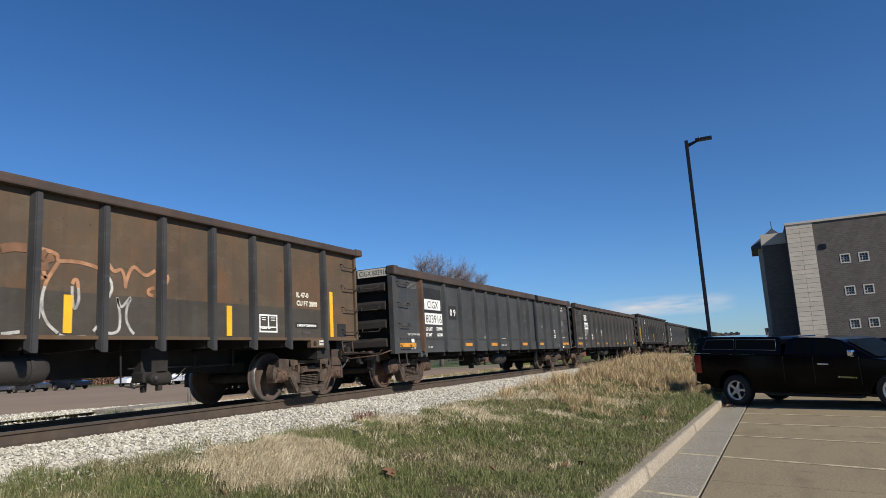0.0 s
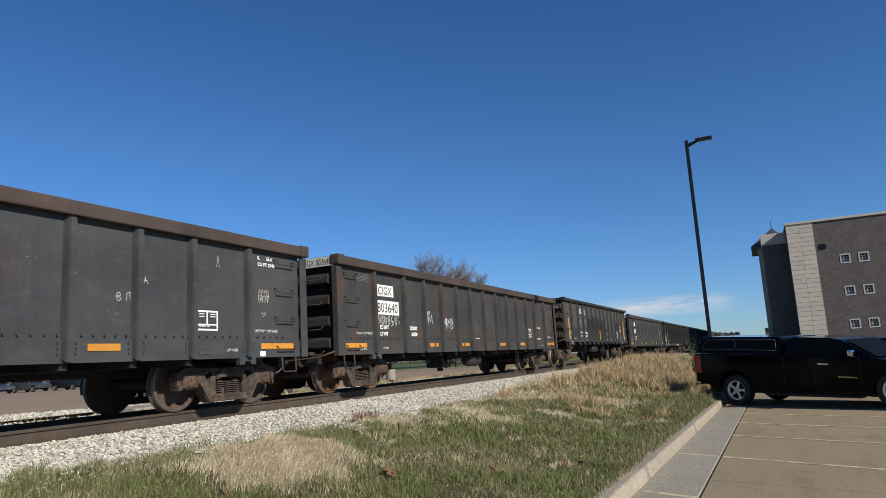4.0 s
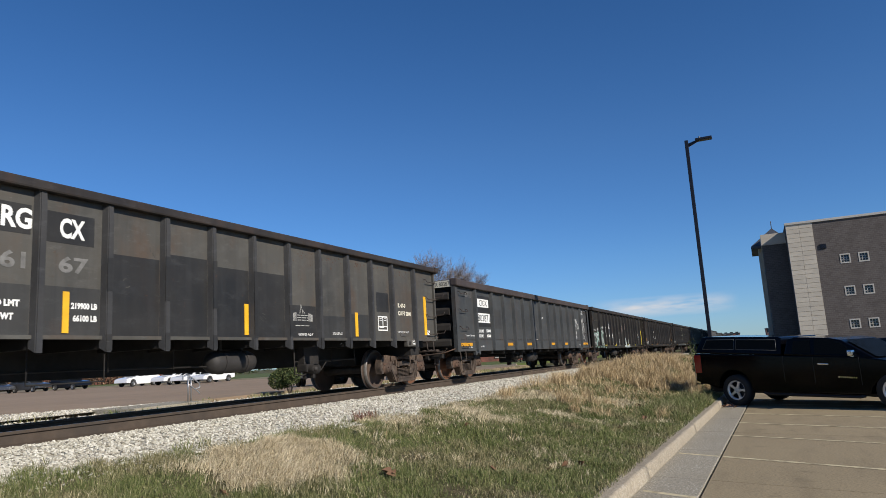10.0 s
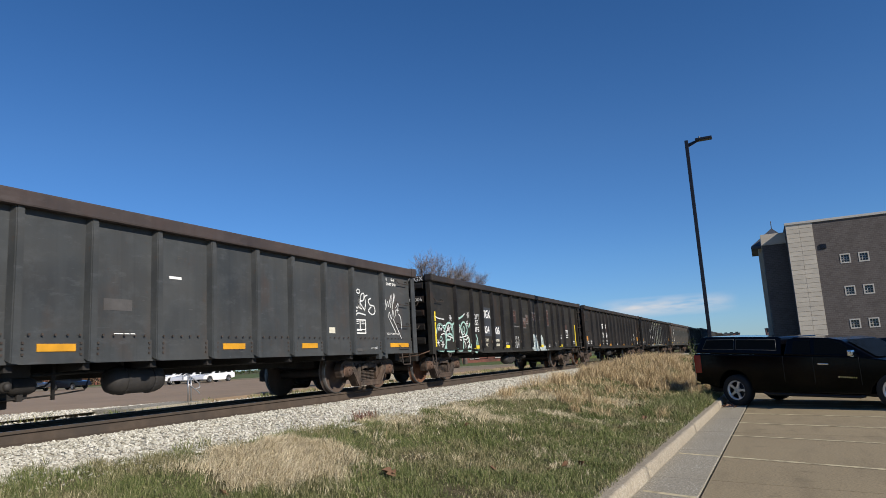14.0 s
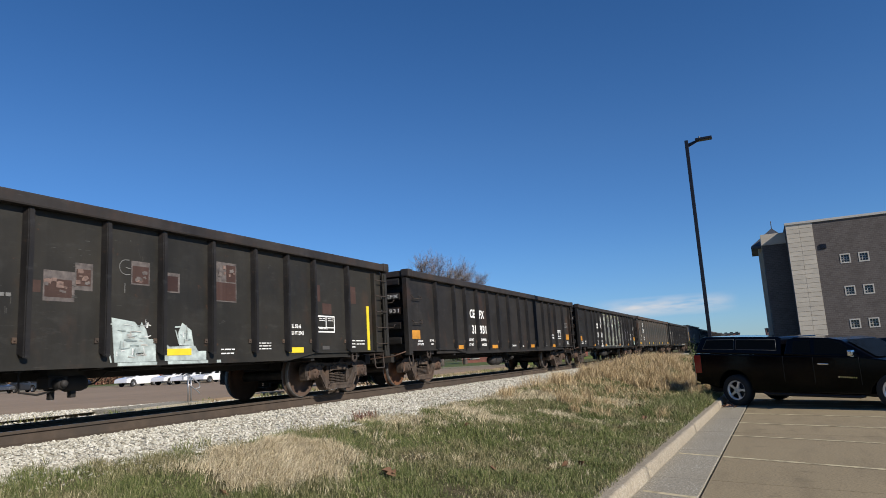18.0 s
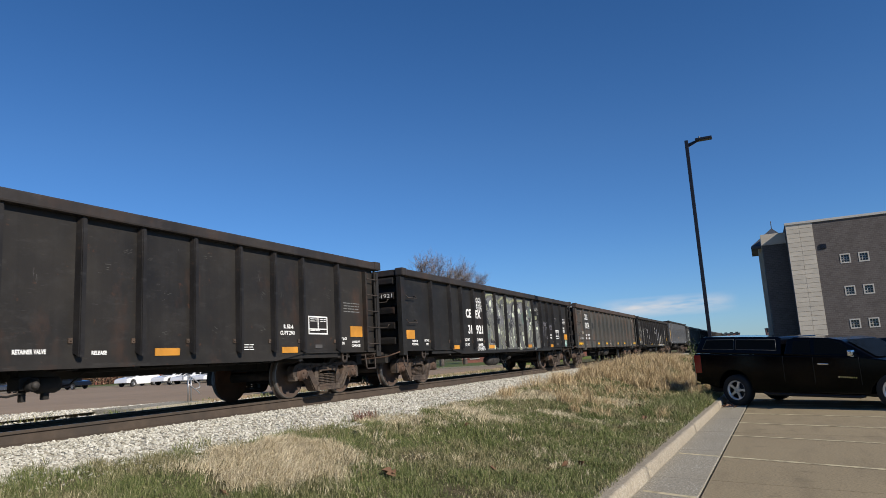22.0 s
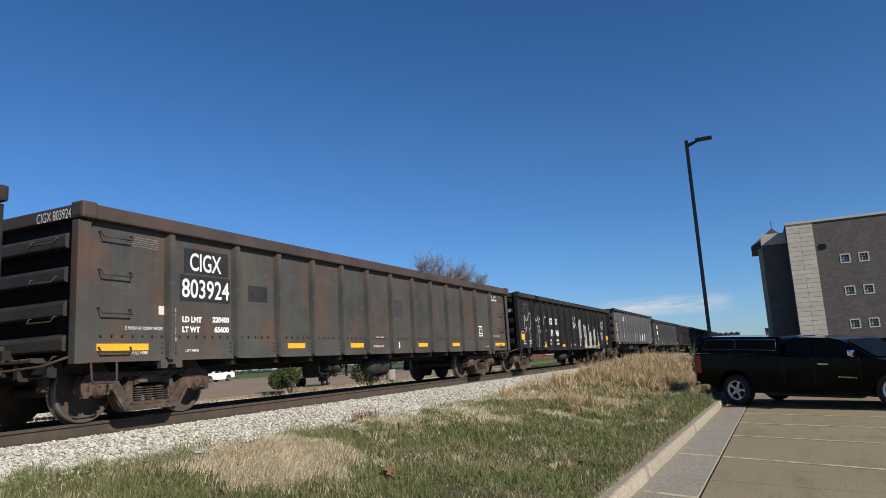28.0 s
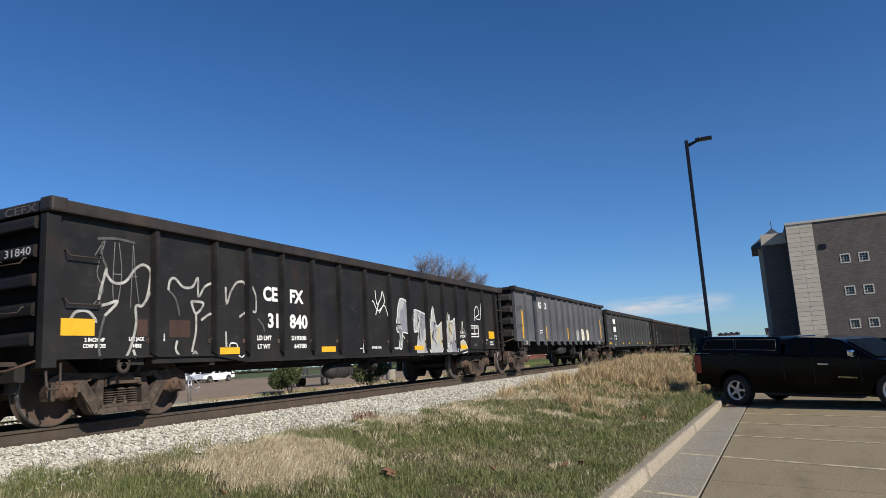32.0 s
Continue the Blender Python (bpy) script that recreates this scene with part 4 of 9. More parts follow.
                box(bm, *((x0, x0 + 0.03) if s < 0 else (x1 - 0.03, x1)), y - 0.019, y + 0.079, low - 0.01, under - 0.03, 0.006)
            part("corner_post", fix(bm), body, car)
        bm = bmesh.new()
        x0, x1 = sorted((e, e + s * 0.32))
        box(bm, x0, x1, -0.95, 0.95, low + 0.04, low + 0.075)
        for i in range(10):
            box(bm, x0, x1, -0.94 + i * 0.2, -0.90 + i * 0.2, low + 0.075, low + 0.095)
        part("end_platform", fix(bm), DARKRUST, car)
        # coupler and hoses
        bm = bmesh.new()
        a, b = sorted((e + s * 0.05, e + s * 0.52))
        box(bm, a, b, -0.08, 0.08, 0.80, 0.95, 0.02)
        kx = e + s * 0.60
        prism(bm, [(kx - 0.13, -0.16), (kx + 0.10, -0.18), (kx + 0.13, -0.05), (kx + 0.02, 0.02), (kx + 0.10, 0.12), (kx - 0.06, 0.18), (kx - 0.14, 0.08)], 0.74, 1.02, "z")
        box(bm, kx - s * 0.35 - 0.05, kx - s * 0.35 + 0.05, -0.22, 0.22, 0.70, 1.04, 0.015)
        part("coupler", fix(bm), DARKRUST, car)
        bm = bmesh.new()
        tube(bm, curve_pts([(e + s * 0.02, -0.35, 0.80), (e + s * 0.25, -0.33, 0.72), (e + s * 0.42, -0.25, 0.50), (e + s * 0.58, -0.15, 0.42)]), 0.028, 8)
        part("brake_hose", fix(bm), BLACKPLASTIC, car)
        bm = bmesh.new()
        tube(bm, [(e + s * 0.20, -1.5, low + 0.08), (e + s * 0.34, -1.2, low - 0.02), (e + s * 0.42, -0.5, low - 0.06), (e + s * 0.40, -0.2, low + 0.02)], 0.016)
        part("uncoupling_lever", fix(bm), RUST, car)
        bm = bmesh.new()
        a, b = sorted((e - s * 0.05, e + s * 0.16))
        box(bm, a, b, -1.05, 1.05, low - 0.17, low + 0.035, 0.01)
        part("end_sill", fix(bm), SHADED_STEEL, car)
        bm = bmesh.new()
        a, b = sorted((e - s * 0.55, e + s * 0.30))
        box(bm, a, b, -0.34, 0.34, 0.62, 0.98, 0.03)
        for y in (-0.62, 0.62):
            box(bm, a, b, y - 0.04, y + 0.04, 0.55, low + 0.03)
        part("draft_gear", fix(bm), SHADED_STEEL, car)
        bm = bmesh.new()
        tube(bm, [(e - s * 0.5, -0.75, 0.62), (e + s * 0.1, -0.72, 0.60), (e + s * 0.24, -0.52, 0.62)], 0.024, 8)
        box(bm, e + s * 0.04 - 0.05, e + s * 0.04 + 0.05, -0.86, -0.74, 0.40, 0.60, 0.01)
        part("brake_pipe", fix(bm), DARKRUST, car)
        # step below the corner
        xa, xb = (0.22, 0.62) if s < 0 else (L - 0.62, L - 0.22)
        bm = bmesh.new()
        if kind == "black" and s < 0:
            xa, xb = 0.10, 0.30
        tube(bm, [(xa, -1.50, low + 0.05), (xa + 0.01, -1.52, low - 0.22), (xa + 0.03, -1.53, low - 0.27), (xb - 0.03, -1.53, low - 0.27), (xb - 0.01, -1.52, low - 0.22), (xb, -1.50, low + 0.05)], 0.016)
        part("sill_step", fix(bm), DARKRUST, car)
        # grab irons beside the corner, and on the end
        gw = 0.50
        heights = [under - (0.57 if kind == "short" and s < 0 else 0.22 if kind == "short" else 0.14 if kind == "smooth" else 0.47) - i * {"smooth": 0.52, "short": 0.66 if s < 0 else 0.46, "black": 0.62}[kind] for i in range(2 if kind == "black" else 4)]
        for z in heights:
            if kind == "smooth" or s < 0 or kind == "short":
                if kind == "short" and s < 0 and not 1.5 < z < 2.5:
                    continue
                gx0 = (0.17 if kind == "short" else 0.30) if s < 0 else L - (0.08 if kind == "short" else 0.30) - gw
                part_of("grab_iron", shared("grab_iron", lambda: make_grab(0.5)), DARKRUST, car, at=pose(gx0, PANEL - 0.001, z))
            part_of("grab_iron", shared("grab_iron", lambda: make_grab(0.5)), DARKRUST, car, at=pose(e + s * 0.16, -0.72 if s < 0 else -1.22, z - 0.1, 0, 0, 90 * s))
        if kind == "black" and s > 0:
            for xx in (L - 0.62, L - 0.16):
                bm = bmesh.new()
                box(bm, xx - 0.03, xx + 0.03, PANEL - 0.10, PANEL - 0.001, low + 0.12, under - 0.08, 0.006)
                part("ladder_rail", fix(bm), body, car)
            for z in [low + 0.3 + 0.36 * i for i in range(5)]:
                part_of("rung", shared("rung", lambda: make_grab(0.46, 0.03, 0.07)), DARKRUST, car, at=pose(L - 0.62, PANEL - 0.05, z))
    # brake gear under the floor
    rx, rl, rr_, ry, rz_ = {"black": (6.49, 0.98, 0.16, -1.12, 0.44), "smooth": (7.78, 1.02, 0.20, -0.98, 0.50), "short": (6.85, 1.15, 0.19, -1.0, 0.70)}[kind]
    prof = [(0.0, 0.0), (rr_ * 0.5, 0.02), (rr_ * 0.85, 0.08), (rr_, 0.17)]
    bm = lathe(bmesh.new(), prof + [(r_, rl - h_) for r_, h_ in prof[::-1]], 22, "x", at=(rx, ry, rz_))
    for f_ in (0.27, 0.73):
        lathe(bm, [(rr_ + 0.001, 0.0), (rr_ + 0.012, 0.0), (rr_ + 0.012, 0.05), (rr_ + 0.001, 0.05)], 22, "x", at=(rx + rl * f_ - 0.025, ry, rz_), smooth=False)
        box(bm, rx + rl * f_ - 0.03, rx + rl * f_ + 0.03, ry - 0.03, ry + 0.03, rz_ + rr_ - 0.01, low + 0.14)
    part("air_reservoir", fix(bm), SOOTY, car)
    vx = {"black": 8.05, "smooth": 6.02, "short": 9.3}[kind]
    bm = bmesh.new()
    box(bm, vx + 0.05, vx + 0.32, -1.20, -0.95, 0.44, 0.60, 0.03)
    lathe(bm, [(0.0, 0.0), (0.09, 0.02), (0.11, 0.06), (0.11, 0.30), (0.09, 0.34), (0.0, 0.36)], 12, "x", at=(vx + 0.36, -1.0, 0.50))
    lathe(bm, [(0.0, -0.14), (0.06, -0.14), (0.075, -0.11), (0.075, 0.0)], 14, at=(vx + 0.17, -1.18, 0.50))
    box(bm, vx + 0.15, vx + 0.21, -1.10, -1.02, 0.30, 0.46, 0.01)
    box(bm, vx + 0.48, vx + 0.56, -1.04, -0.96, 0.31, 0.42, 0.012)
    box(bm, vx + 0.1, vx + 0.6, -1.1, -0.95, 0.60, low + 0.14)
    part("brake_valve", fix(bm), SHADED_STEEL, car)
    bm = bmesh.new()
    lathe(bm, [(0.0, -0.05), (0.035, -0.045), (0.05, -0.02), (0.05, 0.0)], 12, at=(vx + 0.17, -1.32, 0.50))
    part("valve_cap", fix(bm), SOOTY, car)
    if kind == "smooth":
        bm = bmesh.new()
        box(bm, 6.10, 6.68, -1.00, -0.45, 0.32, 0.80, 0.06)
        box(bm, 6.42, 6.54, -0.80, -0.65, 0.22, 0.34, 0.02)
        part("brake_cylinder_housing", fix(bm), SHADED_STEEL, car)
    rods = [([(2.8, -0.9, 0.66), (4.6, -0.7, 0.67), (rx, ry, 0.64)], 0.014),
            ([(3.6, -1.25, low), (3.6, -1.25, 0.50), (4.7, -1.25, 0.50), (4.7, -1.25, low)], 0.011),
            ([(vx + 0.5, -1.0, 0.42), (vx + 0.9, -0.95, 0.48), (vx + 1.15, -0.9, 0.64), (L - 3.0, -0.6, 0.67)], 0.012),
            ([(vx - 0.35, -1.2, low), (vx - 0.33, -1.2, 0.42), (vx - 0.1, -1.2, 0.38), (vx + 0.2, -1.1, 0.42)], 0.014),
            ([(9.3, -0.95, 0.66), (11.6, -0.9, 0.67)], 0.012)]
    if kind == "smooth":
        rods += [([(6.2, -1.0, 0.33), (7.0, -1.0, 0.36), (7.46, -1.0, 0.40), (7.53, -1.0, 0.56)], 0.011),
                 ([(6.6, -1.0, 0.62), (7.7, -1.0, 0.64)], 0.018), ([(7.0, -1.0, low + 0.1), (7.0, -1.0, 0.30)], 0.028)]
    rods += [([(px_, -0.95, low + 0.1), (px_, -0.95, 0.62)], 0.012) for px_ in (5.0, 6.2, 9.4, 10.6, 11.5)]
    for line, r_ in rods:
        part("brake_rod", fix(tube(bmesh.new(), line, r_)), SHADED_STEEL, car)
    for xc in (k.get("front", k["inset"]) + 0.889, L - k.get("rear", k["inset"]) - 0.889):
        truck(car, xc, "closed" if kind == "short" else "open", rows)
    return dict(car=car, wheels=rows, x16=x16, L=L, top=top, low=low, under=under, kind=kind)


RIBBLACK = paint("worn_rib_paint", (0.0128, 0.0115, 0.0112), 0.35, 0.4, rustcol=(0.065, 0.040, 0.028))
RIBGREY = paint("dark_grey_rib_paint", (0.040, 0.040, 0.041), 0.2, 0.4, rustcol=(0.07, 0.045, 0.032))
BROWN = paint("brown_rusted_paint", (0.090, 0.064, 0.040), 0.55, 0.25, rustcol=(0.165, 0.082, 0.036), fade=0.15)
GREYBLUE = paint("blue_grey_paint", (0.047, 0.0505, 0.0515), 0.30, 0.3, rustcol=(0.095, 0.055, 0.034))
GREYOLD = paint("old_grey_paint", (0.044, 0.0445, 0.042), 0.42, 0.4, rustcol=(0.12, 0.056, 0.030))
GREYDUST = paint("dusty_grey_paint", (0.070, 0.067, 0.059), 0.42, 0.45, rustcol=(0.105, 0.062, 0.036))
PALEBLUE = paint("pale_blue_grey_paint", (0.098, 0.102, 0.110), 0.2, 0.4, rustcol=(0.09, 0.065, 0.05))
CHORDPLUM = paint("plum_brown_rim", (0.050, 0.039, 0.036), 0.4, 0.3, rustcol=(0.08, 0.045, 0.033))
GREYRUST = paint("rust_streaked_grey_paint", (0.058, 0.058, 0.052), 0.50, 0.4, rustcol=(0.135, 0.060, 0.030))
BLACKOLD = paint("faded_black_paint", (0.0190, 0.0166, 0.0142), 0.2, 0.25)
BLACKNEW = paint("worn_black_paint", (0.0130, 0.0124, 0.0115), 0.12, 0.22)
BLACKPALE = paint("sooty_black_paint", (0.0215, 0.0195, 0.0155), 0.15, 0.25)
CHORDRUST = paint("rusted_rim", (0.057, 0.043, 0.036), 0.5, 0.3, rustcol=(0.105, 0.056, 0.037))
DIRTYEND = paint("grimy_end_paint", (0.040, 0.036, 0.032), 0.22, 0.3, rustcol=(0.085, 0.05, 0.032))
DIRTYDARK = paint("sooty_end_paint", (0.014, 0.0125, 0.0115), 0.2, 0.3)
CHORDDARK = paint("dark_rim", (0.026, 0.022, 0.020), 0.42, 0.35, rustcol=(0.075, 0.042, 0.027))

SPECS = [
    ("short", "rust-brown gondola wagon with pale graffiti loops and yellow strips", BROWN, CHORDRUST, -78.05),
    ("smooth", "blue-grey gondola wagon with white number panels and a rusty rim", GREYBLUE, CHORDRUST, -61.72),
    ("smooth", "old grey gondola wagon with small white tags and rust streaks", GREYOLD, CHORDRUST, -44.28),
    ("short", "dusty grey gondola wagon with darker repainted lower patches", GREYDUST, CHORDDARK, -26.39),
    ("smooth", "clean dark grey gondola wagon with white number panels", GREYBLUE, CHORDPLUM, -10.33),
    ("black", "faded black gondola wagon with mint and white graffiti", BLACKPALE, CHORDDARK, 6.88),
    ("black", "black gondola wagon with orange strips and white lettering", BLACKOLD, CHORDDARK, 24.07),
    ("black", "black gondola wagon with a broad grey and silver mural", BLACKNEW, CHORDDARK, 41.34),
    ("smooth", "grey gondola wagon with rust patches and stencilled white number", GREYRUST, CHORDRUST, 58.58),
    ("black", "black gondola wagon with chalk-white loops and silver graffiti", BLACKNEW, CHORDDARK, 76.00),
    ("short", "light grey gondola wagon with a pale scrawl along its foot", PALEBLUE, CHORDDARK, 93.65),
    ("smooth", "dark grey gondola wagon with small white marks", GREYBLUE, CHORDDARK, 109.35),
    ("black", "plain brownish black gondola wagon", BLACKPALE, CHORDRUST, 126.75),
    ("black", "plain faded black gondola wagon", BLACKOLD, CHORDDARK, 144.0),
    ("smooth", "plain dark grey gondola wagon far down the track", GREYOLD, CHORDRUST, 161.4),
    ("black", "plain black gondola wagon far down the track", BLACKNEW, CHORDDARK, 178.8),
]
END_OF = {"short": DIRTYEND, "smooth": DIRTYEND, "black": DIRTYDARK}
TRAIN = [wagon(*s) for s in SPECS]
# the first grey wagon's leading rib has rusted through its paint
RIBRUST = paint("rusted_rib_paint", (0.085, 0.050, 0.034), 0.6, 0.3, rustcol=(0.13, 0.062, 0.034))
for ob in TRAIN[1]["car"].children:
    if ob.name.startswith("rib") and ob.location.y < 0 and abs(ob.location.x - 1.5) < 0.01:
        ob.data.materials[0] = RIBRUST

# ---- grass ----
def blades(name, x, y, z, h, w, lean, rng, material, away=None):
    """Bent tapering blades, three triangles each, in one mesh."""
    n = len(x)
    a = rng.uniform(0, 6.283, n)
    la = rng.uniform(0, 6.283, n) if away is None else away
    cx, cy = np.cos(a) * w / 2, np.sin(a) * w / 2
    l1, l2 = lean * h * 0.35, lean * h
    P = np.empty((n, 5, 3))
    P[:, 0] = np.stack([x - cx, y - cy, z - 0.02], -1)
    P[:, 1] = np.stack([x + cx, y + cy, z - 0.02], -1)
    mx, my, mz = x + np.cos(la) * l1, y + np.sin(la) * l1, z + h * 0.55
    P[:, 2] = np.stack([mx - cx * 0.75, my - cy * 0.75, mz], -1)
    P[:, 3] = np.stack([mx + cx * 0.75, my + cy * 0.75, mz], -1)
    P[:, 4] = np.stack([x + np.cos(la) * l2, y + np.sin(la) * l2, z + h * (1 - 0.25 * lean)], -1)
    F = np.array([(0, 1, 3), (0, 3, 2), (2, 3, 4)])[None] + 5 * np.arange(n)[:, None, None]
    return new(name, mesh_np(name, P.reshape(-1, 3), F.reshape(-1, 3), material))


def wave(x, y, s, p):
    return np.sin(x * s + p) * np.cos(y * s * 1.3 - p * 2) + 0.6 * np.sin(x * s * 2.3 - y * s * 1.9 + p * 3)


PATCHES = ((6.0, 4.9, 0.85), (6.6, 5.3, 0.6), (5.6, 4.5, 0.42), (11.0, 5.0, 0.55), (11.9, 5.35, 0.4), (13.2, 5.5, 0.75), (10.5, 4.1, 0.35), (13.9, 5.0, 0.4), (12.3, 3.6, 0.4), (14.8, 4.6, 0.9), (15.4, 3.1, 0.5), (9.5, 5.25, 0.5))


def dryness(x, y):
    d = np.zeros_like(x)
    for px, py, r in PATCHES:
        rag = r * (1 + 0.22 * wave(x, y, 2.6, px) + 0.15 * wave(x, y, 6.1, py))
        d = np.maximum(d, np.exp(-(((x - px) ** 2 + (y - py) ** 2) / (rag * rag)) ** 3) * (1.0 if px < 8 else 0.62))
    return d


rg = np.random.RandomState(11)
n = 330000
x = 2.6 + 30.0 * rg.uniform(0, 1, n) ** 1.7
u = rg.uniform(0, 1, n)
y = kerb_y(x) - 0.03 + (toe_y(x) + 0.34 - kerb_y(x)) * u
d = dryness(x, y)
clump = wave(x, y, 3.1, 0.7) + 0.7 * wave(x, y, 7.3, 2.0)
bare = np.exp(-(((x - 4.2) / 1.0) ** 2 + ((y - 5.9) / 0.6) ** 2)) + np.exp(-(((x - 8.3) / 1.2) ** 2 + ((y - 5.1) / 0.35) ** 2))
pick = rg.uniform(size=n)
green = (pick > d * 1.15) & (clump + 1.3 * rg.uniform(-1, 1, n) > -0.9) & (rg.uniform(size=n) > bare * 0.4) & ((y < toe_y(x)) | (rg.uniform(size=n) < 0.2))
z = np.where(y < toe_y(x), grass_z(x, y), bed_z(x, y))
h = (0.022 + 0.035 * rg.uniform(size=n) ** 2 + 0.05 * np.clip(clump, 0, 2)) * (1 + 0.35 * smooth((x - 10) / 12))
g = green & (rg.uniform(size=n) < 0.80)
tagged(blades("green_grass", x[g], y[g], z[g], h[g], 0.0026 + 0.00034 * x[g], rg.uniform(0.3, 1.5, g.sum()), rg, GREEN_BLADE), "short green grass with straw blades on the railway bank", "grass", kind="stuff")


def tufts(name, cx, cy, m, spread, height, lean, rng, material, label, width=(0.0026, 0.00034)):
    """Clumps whose blades lean out from their middle."""
    k = len(cx)
    rr, aa = spread[:, None] * np.sqrt(rng.uniform(0, 1, (k, m))), rng.uniform(0, 6.283, (k, m))
    x, y = (cx[:, None] + rr * np.cos(aa)).ravel(), (cy[:, None] + rr * np.sin(aa)).ravel()
    h = (height[:, None] * (1.15 - 0.6 * rr / spread[:, None]) * rng.uniform(0.6, 1.15, (k, m))).ravel()
    away = (aa + rng.normal(0, 0.5, (k, m))).ravel()
    ln = (lean[0] + (lean[1] - lean[0]) * rng.uniform(0, 1, (k, m)) * (0.4 + 0.6 * rr / spread[:, None])).ravel()
    g = y > kerb_y(x) + 0.03
    x, y, h, away, ln = x[g], y[g], h[g], away[g], ln[g]
    z = np.where(y < toe_y(x), grass_z(x, y), bed_z(x, y))
    return tagged(blades(name, x, y, z, h, width[0] + width[1] * x, ln, rng, material, away), label, "grass", kind="stuff")


# fresh green tufts, thick near the kerb and in the middle of the bank
n = 9000
cx = 3.2 + 19.0 * rg.uniform(0, 1, n) ** 1.55
cy = kerb_y(cx) + 0.06 + (toe_y(cx) - 0.05 - kerb_y(cx)) * rg.uniform(0, 1, n)
keep = (dryness(cx, cy) < 0.35) & (wave(cx, cy, 1.9, 0.2) + 1.6 * rg.uniform(-1, 1, n) > -0.2) & (rg.uniform(size=n) > smooth((cx - 13) / 6) * smooth((cy - kerb_y(cx) - 0.5) / 1.2))
cx, cy = cx[keep], cy[keep]
tufts("grass_tufts", cx, cy, 24, rg.uniform(0.03, 0.12, len(cx)), 0.05 + 0.12 * rg.uniform(0, 1, len(cx)) ** 1.6, (0.3, 1.4), rg, GREEN_BLADE, "tufts of fresh green grass on the bank")
# small dry tufts among the green, thicker towards the stones and the mound
n = 900
cx = 6.5 + 12.0 * rg.uniform(0, 1, n)
cy = kerb_y(cx) + 0.3 + (toe_y(cx) - 0.1 - kerb_y(cx)) * rg.uniform(0, 1, n)
keep = (wave(cx, cy, 1.4, 2.2) + 0.7 * wave(cx, cy, 3.3, 0.8) + 0.8 * rg.uniform(-1, 1, n) > 1.05 - 0.75 * smooth((cy - kerb_y(cx) - 0.8) / 2.0)) & (dryness(cx, cy) < 0.6)
cx, cy = cx[keep], cy[keep]
tufts("dry_tufts", cx, cy, 34, rg.uniform(0.05, 0.16, len(cx)), rg.uniform(0.05, 0.15, len(cx)), (0.5, 1.8), rg, DRY_BLADE, "small tufts of straw-coloured grass among the green")
# dead thatch lying flat between the tufts
n = 84000
x = 2.8 + 19.0 * rg.uniform(0, 1, n) ** 1.7
y = kerb_y(x) + 0.02 + (toe_y(x) + 0.1 - kerb_y(x)) * rg.uniform(0, 1, n)
g = (wave(x, y, 1.3, 1.9) + 0.8 * wave(x, y, 4.7, 0.6) + 1.1 * rg.uniform(-1, 1, n) > 0.05) & (y < toe_y(x) + 0.05)
x, y = x[g], y[g]
tagged(blades("thatch", x, y, grass_z(x, y), rg.uniform(0.015, 0.035, len(x)), 0.0028 + 0.0003 * x, rg.uniform(1.5, 3.2, len(x)), rg, THATCH), "flat dead thatch between the green tufts", "grass", kind="stuff")

n = 24000
x = -22.0 + 24.8 * rg.uniform(0, 1, n)
y = kerb_y(x) + 0.04 + (toe_y(x) - kerb_y(x)) * rg.uniform(0, 1, n)
tagged(blades("verge_grass", x, y, grass_z(x, y), rg.uniform(0.04, 0.11, n), np.full(n, 0.009), rg.uniform(0.3, 1.5, n), rg, GREEN_BLADE), "short green grass on the railway bank", "grass", kind="stuff")
n = 30000
x = 32.0 + 40.0 * rg.uniform(0, 1, n)
y = kerb_y(x) + 0.1 + (toe_y(x) - kerb_y(x)) * rg.uniform(0, 1, n)
tagged(blades("rough_grass", x, y, grass_z(x, y), rg.uniform(0.08, 0.35, n), np.full(n, 0.022), rg.uniform(0.3, 1.2, n), rg, GREEN_BLADE), "rough green and straw grass further along the bank", "grass", kind="stuff")

n = 42000
x = 3.5 + 16.0 * rg.uniform(0, 1, n) ** 1.2
y = kerb_y(x) + 0.1 + (toe_y(x) + 0.2 - kerb_y(x)) * rg.uniform(0, 1, n)
d = dryness(x, y)
g = rg.uniform(size=n) < d * 1.4 + 0.03
# a closer crop for the patches themselves
ex, ey = [], []
for px, py, r in PATCHES:
    m = int((19000 if px < 8 else 9000) * r * r)
    rr, aa = r * 1.35 * np.sqrt(rg.uniform(0, 1, m)), rg.uniform(0, 6.283, m)
    qx, qy = px + rr * np.cos(aa), py + rr * np.sin(aa) * 0.9
    inside = rg.uniform(size=m) < dryness(qx, qy) * 1.1
    ex.append(qx[inside]), ey.append(qy[inside])
x, y = np.concatenate([x[g], *ex]), np.concatenate([y[g], *ey])
g = y < toe_y(x) + 0.05
x, y = x[g], y[g]
tagged(blades("dry_grass", x, y, grass_z(x, y), rg.uniform(0.05, 0.125, len(x)), 0.0030 + 0.0003 * x, rg.uniform(0.4, 1.6, len(x)), rg, DRY_BLADE, 4.3 + 0.8 * wave(x, y, 2.3, 0.9) + rg.normal(0, 0.9, len(x))), "flattened patches of straw-coloured dead grass", "grass", kind="stuff")

